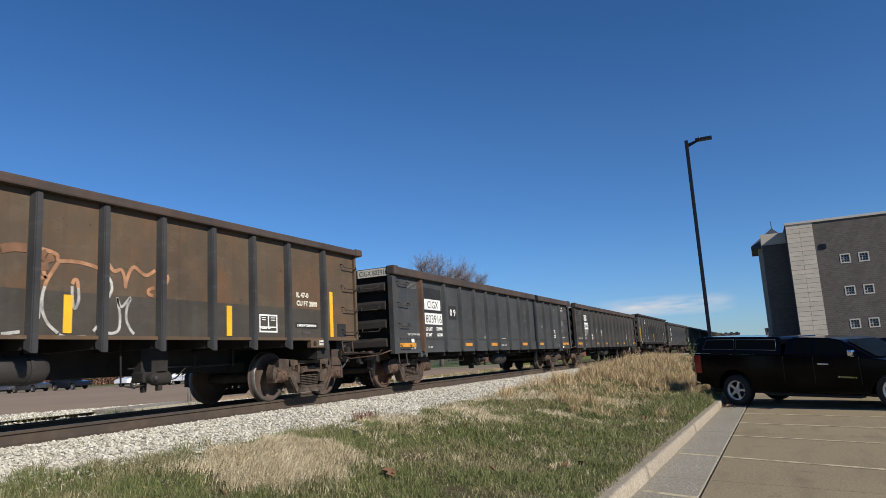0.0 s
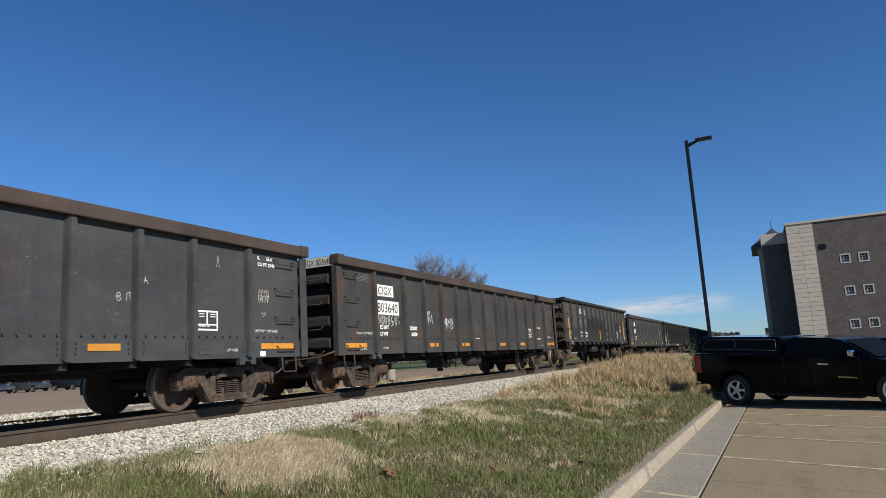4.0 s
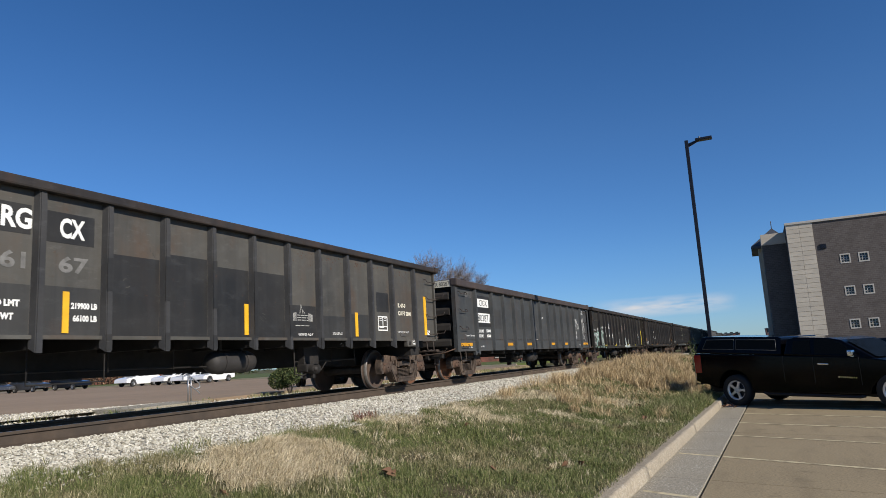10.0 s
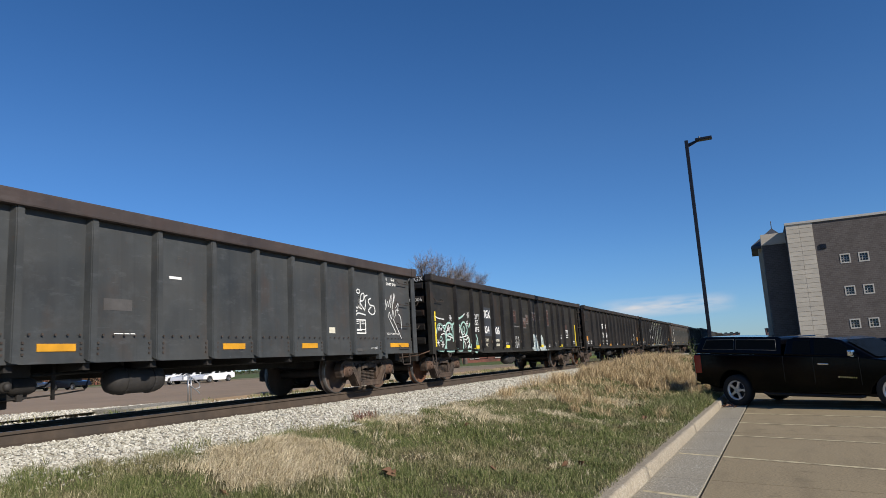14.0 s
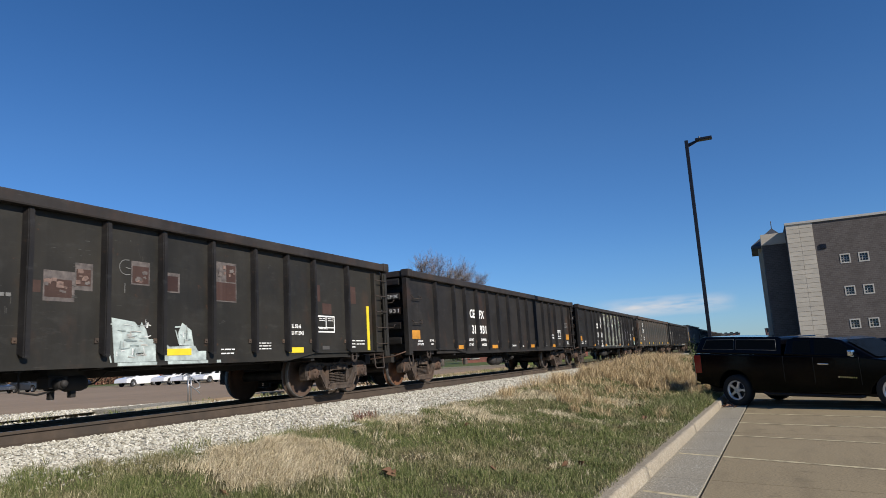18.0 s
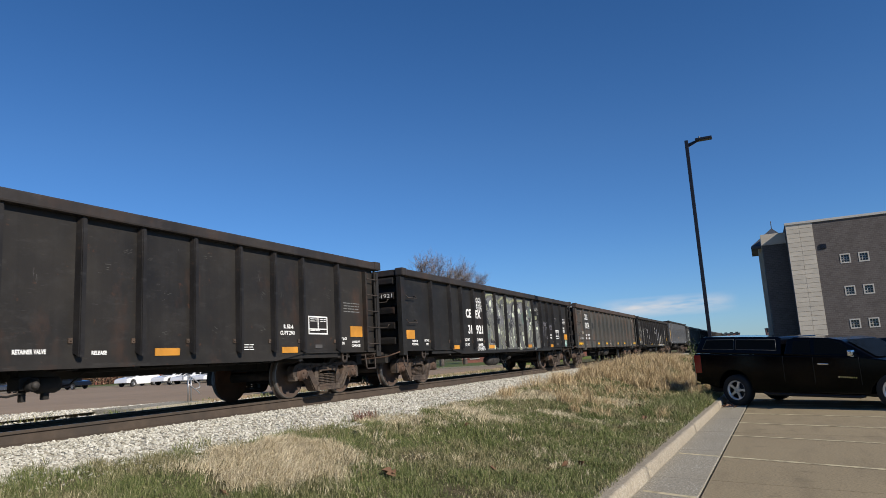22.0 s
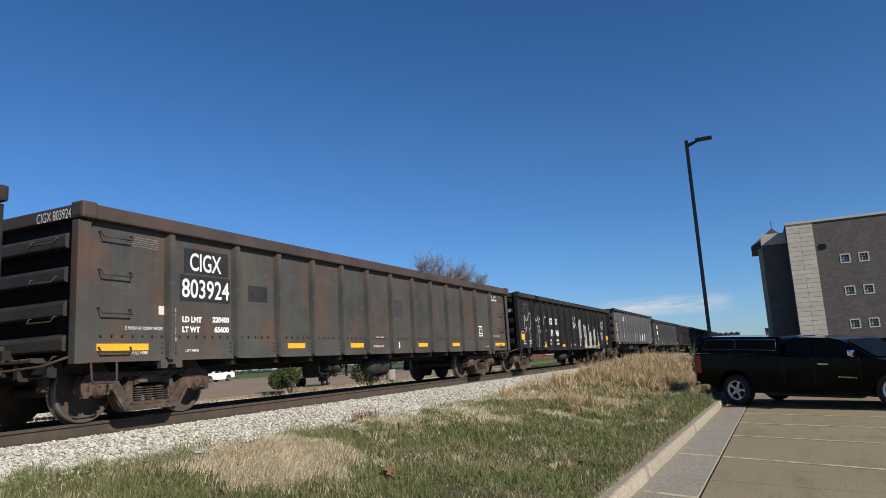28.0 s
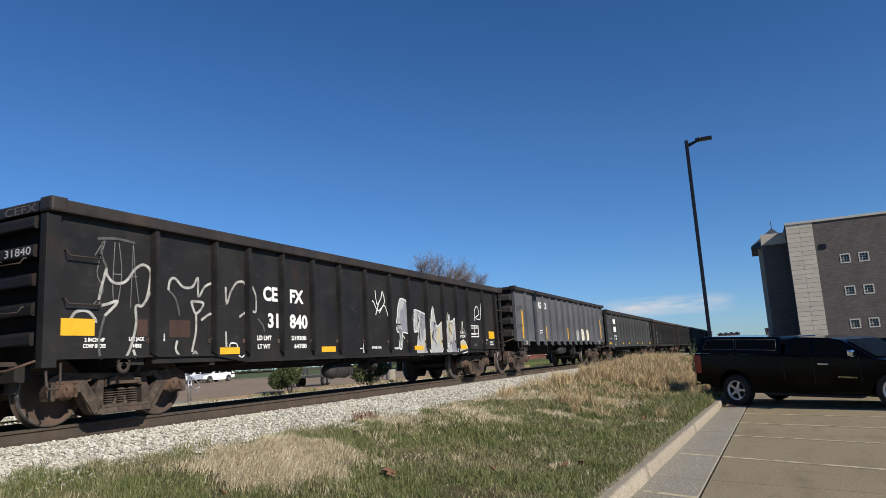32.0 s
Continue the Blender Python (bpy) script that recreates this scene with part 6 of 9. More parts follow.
for dz_ in (0.0, -0.30):
    bm = tube(bmesh.new(), curve_pts([(-0.20, 0.04, 0.72 + dz_), (-0.18, 0.03, 0.84 + dz_), (-0.08, 0.0, 0.90 + dz_), (0.0, 0.0, 0.86 + dz_), (0.28, -0.12, 0.62 + dz_), (0.36, -0.15, 0.52 + dz_), (0.34, -0.14, 0.42 + dz_), (0.22, -0.09, 0.40 + dz_)][(0 if dz_ == 0 else 3):(None if dz_ == 0 else 6)]), 0.021, 8)
    part("handrail_tube", fix(bm), GALV, rail_ob)
# lamp pole on a concrete base beyond the track
lamp2 = empty("lamp_post", pose(32.6, 18.6, 0.66), label="dark lamp post on a round concrete base in the far lot", category="lamp post")
bm = lathe(bmesh.new(), [(0.0, 0.55), (0.24, 0.55), (0.26, 0.52), (0.26, 0.0)], 18, "z")
part("base", fix(bm), GUTTER, lamp2)
bm = bmesh.new()
box(bm, -0.06, 0.06, -0.06, 0.06, 0.55, 2.2, 0.006)
part("pole", fix(bm), POLEPAINT, lamp2)


# ---- vehicles ----
def taper(w0, w1, z0, z1):
    return lambda z: w0 + (w1 - w0) * min(1, max(0, (z - z0) / (z1 - z0)))


def shell(bm, pts, half, bevel=0.03):
    """A body from its side outline (x, z); half(z) is half the width at that height."""
    a = [bm.verts.new((x, -half(z), z)) for x, z in pts]
    b = [bm.verts.new((x, half(z), z)) for x, z in pts]
    n = len(pts)
    bm.faces.new(a), bm.faces.new(b[::-1])
    for i in range(n):
        bm.faces.new((a[i], a[i - 1], b[i - 1], b[i]))
    fix(bm)
    if bevel:
        es = [e for e in bm.edges if len(e.link_faces) == 2 and e.calc_face_angle(0) > 0.35]
        bmesh.ops.bevel(bm, geom=es, offset=bevel, segments=2, affect="EDGES", profile=0.6)
    return bm


def side_plate(bm, pts, half, out, sides=(-1, 1)):
    for s in sides:
        vs = [bm.verts.new((x, s * (half(z) + out), z)) for x, z in pts]
        ws = [bm.verts.new((x, s * (half(z) - 0.01), z)) for x, z in pts]
        bm.faces.new(vs), bm.faces.new(ws[::-1])
        for i in range(len(pts)):
            bm.faces.new((vs[i], vs[i - 1], ws[i - 1], ws[i]))


def arch(xc, r, n=9, z0=0.36):
    """The points of a wheel opening, from front to rear along the sill."""
    out = []
    for i in range(n):
        a = math.pi * i / (n - 1)
        out.append((xc + r * math.cos(a), max(z0, 0.39 + r * math.sin(a))))
    return out


def road_wheel(thing, x, y, r, w, rim, spokes=6):
    s = -1 if y < 0 else 1
    bm = lathe(bmesh.new(), [(r * 0.62, -w / 2), (r * 0.70, -w / 2 - 0.012), (r * 0.9, -w / 2 - 0.005), (r * 0.985, -w / 2 + 0.03), (r, -w / 4), (r, w / 4), (r * 0.985, w / 2 - 0.03), (r * 0.9, w / 2), (r * 0.62, w / 2)], 28)
    wh = part("wheel", fix(bm), RUBBER, thing)
    wh.matrix_basis = pose(x, y, r, 0, 0, 0 if s < 0 else 180)
    bm = lathe(bmesh.new(), [(0.0, -w * 0.30), (r * 0.14, -w * 0.32), (r * 0.16, -w * 0.2), (r * 0.14, 0.0)], 16)
    lathe(bm, [(r * 0.54, -w * 0.30), (r * 0.62, -w * 0.52), (r * 0.64, -w * 0.45), (r * 0.56, 0.0), (r * 0.54, -w * 0.30)], 28)
    for k in range(spokes):
        a = 2 * math.pi * k / spokes
        c, d = math.cos(a), math.sin(a)
        q = [(r * 0.1, -0.042 * r / 0.39), (r * 0.34, -0.024), (r * 0.58, -0.040), (r * 0.58, 0.040), (r * 0.34, 0.024), (r * 0.1, 0.042 * r / 0.39)]
        lo = [bm.verts.new((u * c - v * d, -w * 0.36, u * d + v * c)) for u, v in q]
        hi = [bm.verts.new((u * c - v * d, -w * 0.22, u * d + v * c)) for u, v in q]
        bm.faces.new(lo), bm.faces.new(hi[::-1])
        for i in range(len(q)):
            bm.faces.new((lo[i], lo[i - 1], hi[i - 1], hi[i]))
    part("rim", fix(bm), rim, wh)
    bm = lathe(bmesh.new(), [(0.0, -w * 0.05), (r * 0.6, -w * 0.05), (r * 0.6, 0.05)], 20)
    part("brake_disc", fix(bm), BLACKPLASTIC, wh)


GREYTRIM = plain("grey_window_trim", (0.10, 0.10, 0.10), 0.5)


def pickup(m, label):
    t = empty("pickup_truck", m, label=label, category="pickup truck")
    low = taper(1.0, 0.985, 0.4, 1.3)
    pts = [(-1.12, 0.55), (-1.11, 1.24), (1.30, 1.25), (3.05, 1.27), (3.55, 1.22), (4.40, 1.12), (4.62, 0.98), (4.66, 0.62), (4.54, 0.42)]
    pts += arch(3.645, 0.47) + [(3.0, 0.36), (0.6, 0.36)] + arch(0, 0.47) + [(-0.7, 0.46)]
    part("body", shell(bmesh.new(), pts[::-1], low, 0.025), BLACKPAINT, t)
    up = taper(0.95, 0.84, 1.24, 1.72)
    part("canopy", shell(bmesh.new(), [(-1.10, 1.245), (-0.94, 1.64), (-0.84, 1.68), (1.18, 1.69), (1.26, 1.66), (1.27, 1.255)], up, 0.03), BLACKPAINT, t)
    part("cab", shell(bmesh.new(), [(1.32, 1.255), (1.40, 1.62), (1.56, 1.685), (2.35, 1.67), (2.62, 1.63), (3.36, 1.235)], up, 0.035), BLACKPAINT, t)
    for pts_, nm in (([(-0.88, 1.36), (-0.77, 1.60), (0.02, 1.62), (0.02, 1.37)], "canopy_window"), ([(0.08, 1.37), (0.08, 1.62), (1.12, 1.62), (1.15, 1.37)], "canopy_window"),
                     ([(1.52, 1.31), (1.56, 1.58), (1.94, 1.63), (1.97, 1.31)], "rear_side_window"), ([(2.05, 1.31), (2.05, 1.64), (2.40, 1.64), (2.62, 1.57), (2.98, 1.31)], "side_window")):
        for s in (-1, 1):
            bm = bmesh.new()
            side_plate(bm, pts_, up, 0.006, (s,))
            wdw = part(nm, fix(bm), GLASS, t)
            if nm == "canopy_window":
                bm = bmesh.new()
                loop = [(x, s * (up(z) + 0.008), z) for x, z in pts_]
                tube(bm, loop + loop[:1], 0.010, 5)
                part("window_frame", bm, GREYTRIM, wdw)
    bm = bmesh.new()
    q = [(2.66, 1.615), (3.32, 1.262)]
    v = [bm.verts.new((q[0][0] + 0.02, -0.72, q[0][1] + 0.012)), bm.verts.new((q[0][0] + 0.02, 0.72, q[0][1] + 0.012)), bm.verts.new((q[1][0] + 0.02, 0.84, q[1][1] + 0.012)), bm.verts.new((q[1][0] + 0.02, -0.84, q[1][1] + 0.012))]
    bm.faces.new(v)
    bmesh.ops.solidify(bm, geom=list(bm.faces), thickness=0.012)
    part("windscreen", fix(bm), GLASS, t)
    for s in (-1, 1):
        bm = bmesh.new()
        box(bm, -1.125, -0.93, min(s * 0.90, s * 1.003), max(s * 0.90, s * 1.003), 0.74, 1.20, 0.01)
        part("tail_light", fix(bm), REDLENS, t)
        bm = bmesh.new()
        box(bm, 4.30, 4.67, s * 0.91 - 0.1, s * 0.91 + 0.065, 0.80, 1.02, 0.02)
        part("headlight", fix(bm), GALV, t)
        bm = bmesh.new()
        box(bm, 2.88, 2.99, s * 1.11 - 0.08, s * 1.11 + 0.08, 1.29, 1.42, 0.035)
        box(bm, 2.89, 2.96, s * 1.0 - 0.06, s * 1.0 + 0.10, 1.27, 1.33)
        part("mirror", fix(bm), CHROME, t)
        for xh in (1.86, 2.14):
            if xh > 2:
                bm = bmesh.new()
                box(bm, xh, xh + 0.24, s * 1.015 - 0.02, s * 1.015 + 0.02, 1.07, 1.105, 0.01)
                part("door_handle", fix(bm), CHROME, t)
        bm = bmesh.new()
        for xa, z0, z1 in ((1.31, 0.42, 1.24), (2.02, 0.42, 1.24), (3.02, 0.42, 1.25)):
            box(bm, xa - 0.005, xa + 0.005, s * 0.99 - 0.006, s * 0.99 + 0.013, z0, z1)
        part("door_gap", fix(bm), BLACKPLASTIC, t)
        bm = bmesh.new()
        tube(bm, [(0.75, s * 0.98, 0.34), (0.85, s * 1.02, 0.31), (2.95, s * 1.02, 0.31), (3.05, s * 0.98, 0.34)], 0.035, 8)
        part("side_step", fix(bm), BLACKPLASTIC, t)
        for i in range(9):
            plate("badge_bar", CHROME, t, 2.55 + i * 0.045, 2.58 + i * 0.045, 0.80, 0.83, -1.0, thick=0.006) if s < 0 else None
    bm = bmesh.new()
    box(bm, -1.22, -1.06, -0.92, 0.92, 0.46, 0.62, 0.04)
    part("rear_bumper", fix(bm), CHROME, t)
    bm = bmesh.new()
    box(bm, 4.50, 4.70, -0.95, 0.95, 0.46, 0.70, 0.05)
    part("front_bumper", fix(bm), CHROME, t)
    bm = bmesh.new()
    box(bm, -0.9, 4.2, -0.75, 0.75, 0.30, 0.50)
    part("chassis", fix(bm), BLACKPLASTIC, t)
    for x in (0.0, 3.645):
        for y in (-0.87, 0.87):
            road_wheel(t, x, y, 0.385, 0.26, ALLOY, 5)
    # the body stands with its tail up on its springs
    for ob in t.children_recursive:
        if ob.name.split(".")[0] in ("wheel", "rim", "brake_disc"):
            continue
        for v in ob.data.vertices:
            v.co.z += (0.03 - 0.062 * v.co.x) * min(1.0, max(0.0, v.co.z / 0.8))
    return t


HEAD = math.degrees(math.atan2(-0.857, -0.515))
pickup(pose(19.70, 0.28, 0.0, 0, 0, HEAD), "black pickup truck with a black bed canopy and chrome wheels")


def suv(m, paint_, label, name="parked_car", cat="car", group="cars parked in the far lot"):
    """A parked car: body, cabin, glass, lights and wheels."""
    t = empty(name, m, label=label, category=cat, group=group)
    low = taper(0.92, 0.90, 0.3, 0.95)
    pts = [(-2.25, 0.45), (-2.28, 0.95), (-2.2, 1.05), (0.95, 1.02), (1.9, 0.92), (2.25, 0.78), (2.3, 0.42)] + arch(1.4, 0.40, 7, 0.26) + [(0.9, 0.25), (-0.9, 0.25)] + arch(-1.35, 0.40, 7, 0.26)
    part("body", shell(bmesh.new(), pts[::-1], low, 0.04), paint_, t)
    up = taper(0.86, 0.66, 1.0, 1.65)
    part("cabin", shell(bmesh.new(), [(-2.15, 1.03), (-1.95, 1.55), (-1.7, 1.64), (-0.2, 1.66), (0.25, 1.58), (1.05, 1.0)], up, 0.04), paint_, t)
    for pts_ in ([(-1.85, 1.10), (-1.75, 1.45), (-1.15, 1.52), (-1.1, 1.08)], [(-1.0, 1.08), (-1.05, 1.53), (-0.25, 1.54), (-0.15, 1.06)], [(-0.05, 1.06), (-0.13, 1.53), (0.15, 1.50), (0.72, 1.06)]):
        for s in (-1, 1):
            bm = bmesh.new()
            side_plate(bm, pts_, up, 0.005, (s,))
            part("side_window", fix(bm), GLASS, t)
    for (xa, za), (xb, zb), nm in (((-2.12, 1.12), (-1.99, 1.48), "rear_window"), ((0.98, 1.08), (0.36, 1.53), "windscreen")):
        bm = bmesh.new()
        o = -0.02 if xa < 0 else 0.025
        vs = [bm.verts.new((xa + o, -0.72, za)), bm.verts.new((xa + o, 0.72, za)), bm.verts.new((xb + o, 0.62, zb)), bm.verts.new((xb + o, -0.62, zb))]
        bm.faces.new(vs)
        bmesh.ops.solidify(bm, geom=list(bm.faces), thickness=0.01)
        part(nm, fix(bm), GLASS, t)
    for s in (-1, 1):
        bm = bmesh.new()
        box(bm, -2.31, -2.15, s * 0.76 - 0.12, s * 0.76 + 0.12, 0.82, 1.02, 0.02)
        part("tail_light", fix(bm), REDLENS, t)
    for x in (-1.35, 1.4):
        for y in (-0.80, 0.80):
            road_wheel(t, x, y, 0.34, 0.22, GALV, 5)
    return t


suv(pose(21.04, -3.76, 0.0, 0, 0, HEAD) @ Matrix.Scale(0.885, 4), DARKPAINT, "dark low car parked in the stall next to the pickup", group="")
suv(pose(53.5, 62.1, 0.66, 0, 0, 182), WHITEPAINT, "tall white hatchback parked at the end of the row")
first = suv(pose(53.3, 56.5, 0.66, 0, 0, 181) @ Matrix.Scale(0.92, 4, (0, 0, 1)), WHITEPAINT, "low white car parked in the far lot's row")
for y_, turn in ((53.85, 183), (51.2, 182)):
    copy_thing(first, pose(53.3, y_, 0.66, 0, 0, turn) @ Matrix.Scale(0.92, 4, (0, 0, 1)))
suv(pose(53.2, 72.6, 0.66, 0, 0, -86), DARKPAINT, "dark blue car parked beyond the white row")
SILVER = plain("grey_car_paint", (0.07, 0.072, 0.076), 0.25, 0.4, 0.03, coat=0.5)
s1 = suv(pose(50.9, 76.2, 0.66, 0, 0, -84), SILVER, "dark grey car parked beyond the white row")
copy_thing(s1, pose(48.6, 79.0, 0.66, 0, 0, -88))

# utility trailer further back
tr = empty("utility_trailer", pose(28.4, 20.6, 0.66, 0, 0, 20), label="dark grey flatbed utility trailer with small wheels", category="trailer")
DGREY = plain("dark_grey_steel", (0.05, 0.05, 0.052), 0.6)
bm = bmesh.new()
box(bm, -1.2, 1.2, -0.7, 0.7, 0.42, 0.52, 0.01)
part("bed", fix(bm), DGREY, tr)
for x in (-1.15, -0.4, 0.4, 1.15):
    for y in (-0.68, 0.68):
        bm = bmesh.new()
        box(bm, x - 0.03, x + 0.03, y - 0.03, y + 0.03, 0.52, 0.86)
        part("stake", fix(bm), DGREY, tr)
for y in (-0.70, 0.70):
    bm = bmesh.new()
    box(bm, -1.2, 1.2, y - 0.012, y + 0.012, 0.62, 0.84)
    part("side_board", fix(bm), DGREY, tr)
for x in (-0.6, 0.15):
    for y in (-0.62, 0.62):
        road_wheel(tr, x, y, 0.25, 0.16, GALV, 5)
bm = tube(bmesh.new(), [(1.2, 0, 0.46), (2.1, 0, 0.44)], 0.04, 8)
part("drawbar", fix(bm), DGREY, tr)

# ---- distant buildings ----
def brick_house(x, y, z, w, d, h, rz, label, n_win, storeys):
    t = empty("brick_building", pose(x, y, z, 0, 0, rz), label=label, category="building")
    bm = bmesh.new()
    box(bm, -w / 2, w / 2, -d / 2, d / 2, -0.5, h)
    part("wall", fix(bm), REDBRICK, t)
    bm = bmesh.new()
    box(bm, -w / 2 - 0.2, w / 2 + 0.2, -d / 2 - 0.2, d / 2 + 0.2, h, h + 0.3)
    part("roof", fix(bm), ROOF, t)
    for s in range(storeys):
        for k in range(n_win):
            xx = -w / 2 + (k + 0.5) * w / n_win
            zz = 1.0 + s * 3.3
            bm = bmesh.new()
            box(bm, xx - 0.6, xx + 0.6, -d / 2 - 0.04, -d / 2 + 0.02, zz, zz + 1.4)
            wv = part("window", fix(bm), PANE, t)
            bm = bmesh.new()
            box(bm, xx - 0.7, xx + 0.7, -d / 2 - 0.12, -d / 2 - 0.041, zz - 0.12, zz)
            part("sill", fix(bm), TRIM, wv)
    return t


brick_house(70.0, 106.0, 0.6, 46, 8, 3.4, -38, "long low red brick building behind the far lot", 12, 1)
brick_house(98.0, 33.0, 0.4, 18, 9, 3.6, -68, "low red brick building beyond the track", 5, 1)
brick_house(330.0, 14.0, 0.0, 9, 10, 5.0, -88, "distant red brick block on the horizon", 4, 2)
brick_house(345.0, 7.0, 0.0, 8, 10, 3.6, -88, "lower distant red brick block on the horizon", 4, 1)
brick_house(320.0, -3.5, 0.0, 5, 10, 6.0, -88, "distant red brick block beside the dark building", 3, 2)


def hedge_row(name, x0, y0, x1, y1, h, n, seed, label, leaves=LEAF, size=0.5):
    r_ = np.random.RandomState(seed)
    cs = [(x0 + (x1 - x0) * u_, y0 + (y1 - y0) * u_, h * r_.uniform(0.35, 0.6), h * r_.uniform(0.35, 0.6)) for u_ in np.linspace(0, 1, 26)]
    me = crown(name, cs, n, size, r_, leaves)
    ob = new(name, me)
    ob.matrix_basis = pose(0, 0, 0.55)
    tagged(ob, label, "trees", kind="stuff")


hedge_row("far_woods", 180, 190, 300, 120, 6.0, 5000, 22, "low dark line of trees on the horizon")
DRY_LEAF = blade_mat("dry_brown_leaf", (0.0, (0.07, 0.040, 0.024)), (0.6, (0.17, 0.10, 0.06)), (1.0, (0.30, 0.20, 0.12)))
hedge_row("dry_hedge", 56.0, 104.0, 80.0, 90.0, 2.6, 6000, 23, "brown dry hedge along the far edge of the lot", DRY_LEAF, 0.22)


# tall weed with sparse leaves beside the pickup
wd = empty("tall_weed", pose(23.2, 2.05, float(ground_z(23.2, 2.05))), label="tall leafy weed stalks behind the pickup", category="weed")
r_ = np.random.RandomState(31)
cs = []
for k in range(5):
    a = k * 1.25
    topx, topy, hz_ = 0.18 * math.cos(a), 0.18 * math.sin(a), 1.55 - 0.14 * k
    bm = tube(bmesh.new(), [(0.04 * math.cos(a), 0.04 * math.sin(a), -0.05), (topx * 0.6, topy * 0.6, hz_ * 0.6), (topx, topy, hz_)], [0.010, 0.007, 0.003], 5)
    part("stem", fix(bm), BARK, wd)
    for j in range(6):
        f = 0.35 + 0.11 * j
        cs.append((topx * f, topy * f, hz_ * f + 0.05, 0.09))
part_of("leaves", crown("weed_leaves", cs, 460, 0.045, r_, LEAF), LEAF, wd)

# ---- lettering, strips and graffiti on the wagons ----
A, B, C, D, E_, F, G, H_, I_, J, K_, L_ = TRAIN[:12]
GREYPATCH = paint("grey_overpaint", (0.037, 0.037, 0.036), 0.12, 0.4)
BROWNPATCH = paint("grey_brown_overpaint", (0.058, 0.050, 0.039), 0.15, 0.4, rustcol=(0.09, 0.055, 0.032))
DARKPATCH = paint("dark_overpaint", (0.022, 0.022, 0.022), 0.05, 0.4)
BLUEPATCH = plain("slate_overpaint", (0.037, 0.040, 0.045), 0.6, vary=0.25, scale=1.6)
WORNGREY = plain("worn_grey_primer", (0.105, 0.088, 0.080), 0.7, vary=0.5, scale=9.0)
PINKWORN = plain("flaking_pink_primer", (0.16, 0.105, 0.085), 0.7, vary=0.45, scale=12.0)
REDPATCH = paint("red_oxide_patch", (0.055, 0.029, 0.022), 0.05, 0.8)
SPRAY_W = plain("white_spray", (0.66, 0.66, 0.63), 0.6, vary=0.3, scale=9.0)
SPRAY_FADED = plain("faded_white_spray", (0.36, 0.35, 0.32), 0.65, vary=0.5, scale=7.0)
SPRAY_MINT = plain("mint_spray", (0.32, 0.50, 0.43), 0.6, vary=0.25, scale=7.0)
SPRAY_PEACH = plain("peach_spray", (0.37, 0.185, 0.095), 0.7, vary=0.4, scale=5.0)
SPRAY_PEACH_SOFT = plain("thin_peach_spray", (0.165, 0.082, 0.043), 0.75, vary=0.25, scale=6.0)
SPRAY_SILVER = plain("silver_spray", (0.34, 0.34, 0.33), 0.45, vary=0.3, scale=3.0)
SPRAY_DIM = plain("dim_old_spray", (0.075, 0.075, 0.070), 0.7, vary=0.4, scale=6.0)
FADED_GREY = plain("faded_grey_lettering", (0.16, 0.155, 0.145), 0.7, vary=0.3, scale=9.0)


def mural_paint(name, a, b, c, scale):
    m = Nodes(name, 0.55, 0.0, 0.4)
    f = m.noise(scale, 2.0, (1.0, 1.0, 0.6), 0.4)
    base = m.ramp(f, (0.40, a), (0.42, b), (0.55, b), (0.57, c), (0.64, c), (0.66, a))
    m.color(m.mix(m.ramp(m.noise(6.0, 5.0), (0.4, 0.0), (0.7, 0.35)), base, b))
    return m.mat


MURAL = Nodes("grey_mural", 0.55, 0.0, 0.4)
_mf = MURAL.noise(1.8, 5.0, (1.6, 1.0, 0.6), 0.6)
_mb = MURAL.ramp(_mf, (0.30, (0.062, 0.062, 0.060)), (0.5, (0.115, 0.115, 0.108)), (0.68, (0.165, 0.165, 0.148)))
_mg = MURAL.ramp(MURAL.noise(2.6, 3.0), (0.55, 0.0), (0.72, 0.6))
MURAL.color(MURAL.mix(_mg, _mb, (0.085, 0.110, 0.092)))
MURAL = MURAL.mat
SILVERFILL = mural_paint("silver_fill", (0.20, 0.20, 0.23), (0.38, 0.38, 0.37), (0.48, 0.40, 0.22), 2.3)


def skin(w, z):
    """The plane on which paint lies at height z: the sheet, or the doubled strip along its foot."""
    if w["kind"] == "smooth" and z < w["low"] + 0.31:
        return PANEL - 0.0225
    return PANEL - 0.0005


def write(w, text, x, z, h, width=None, mat=None, bold=0.0, extra=0.0, name="lettering", label=""):
    return letters(text, h, mat or WHITE, w["car"], x, skin(w, z) - 0.004 - extra, z, name, bold, width, label)


def panel_mark(w, x0, x1, z0, z1, mat, name="paint_patch", label="", lift=0.003):
    return plate(name, mat, w["car"], x0, x1, z0, z1, skin(w, (z0 + z1) / 2), label, lift)


def strip(w, x0, x1, z0, z1, mat=YELLOW):
    return panel_mark(w, x0, x1, z0, z1, mat, "reflector_strip", lift=0.0105)


def small_print(w, x0, x1, z0, z1, lines, mat=WHITE, seed=0):
    """Lines of print too small to read, as bars broken like words."""
    rng = random.Random(seed * 31 + lines)
    bm = bmesh.new()
    pitch = (z1 - z0) / lines
    for i in range(lines):
        zt = z1 - i * pitch
        x = x0 + rng.uniform(0, 0.06) * (x1 - x0)
        while x < x1 - 0.02:
            e = min(x1, x + rng.uniform(0.05, 0.16))
            y = skin(w, zt)
            box(bm, x, e, y - 0.004, y - 0.0005, zt - pitch * 0.34, zt)
            x = e + 0.022
    return tagged(part("small_print", fix(bm), mat, w["car"]), kind="stuff")


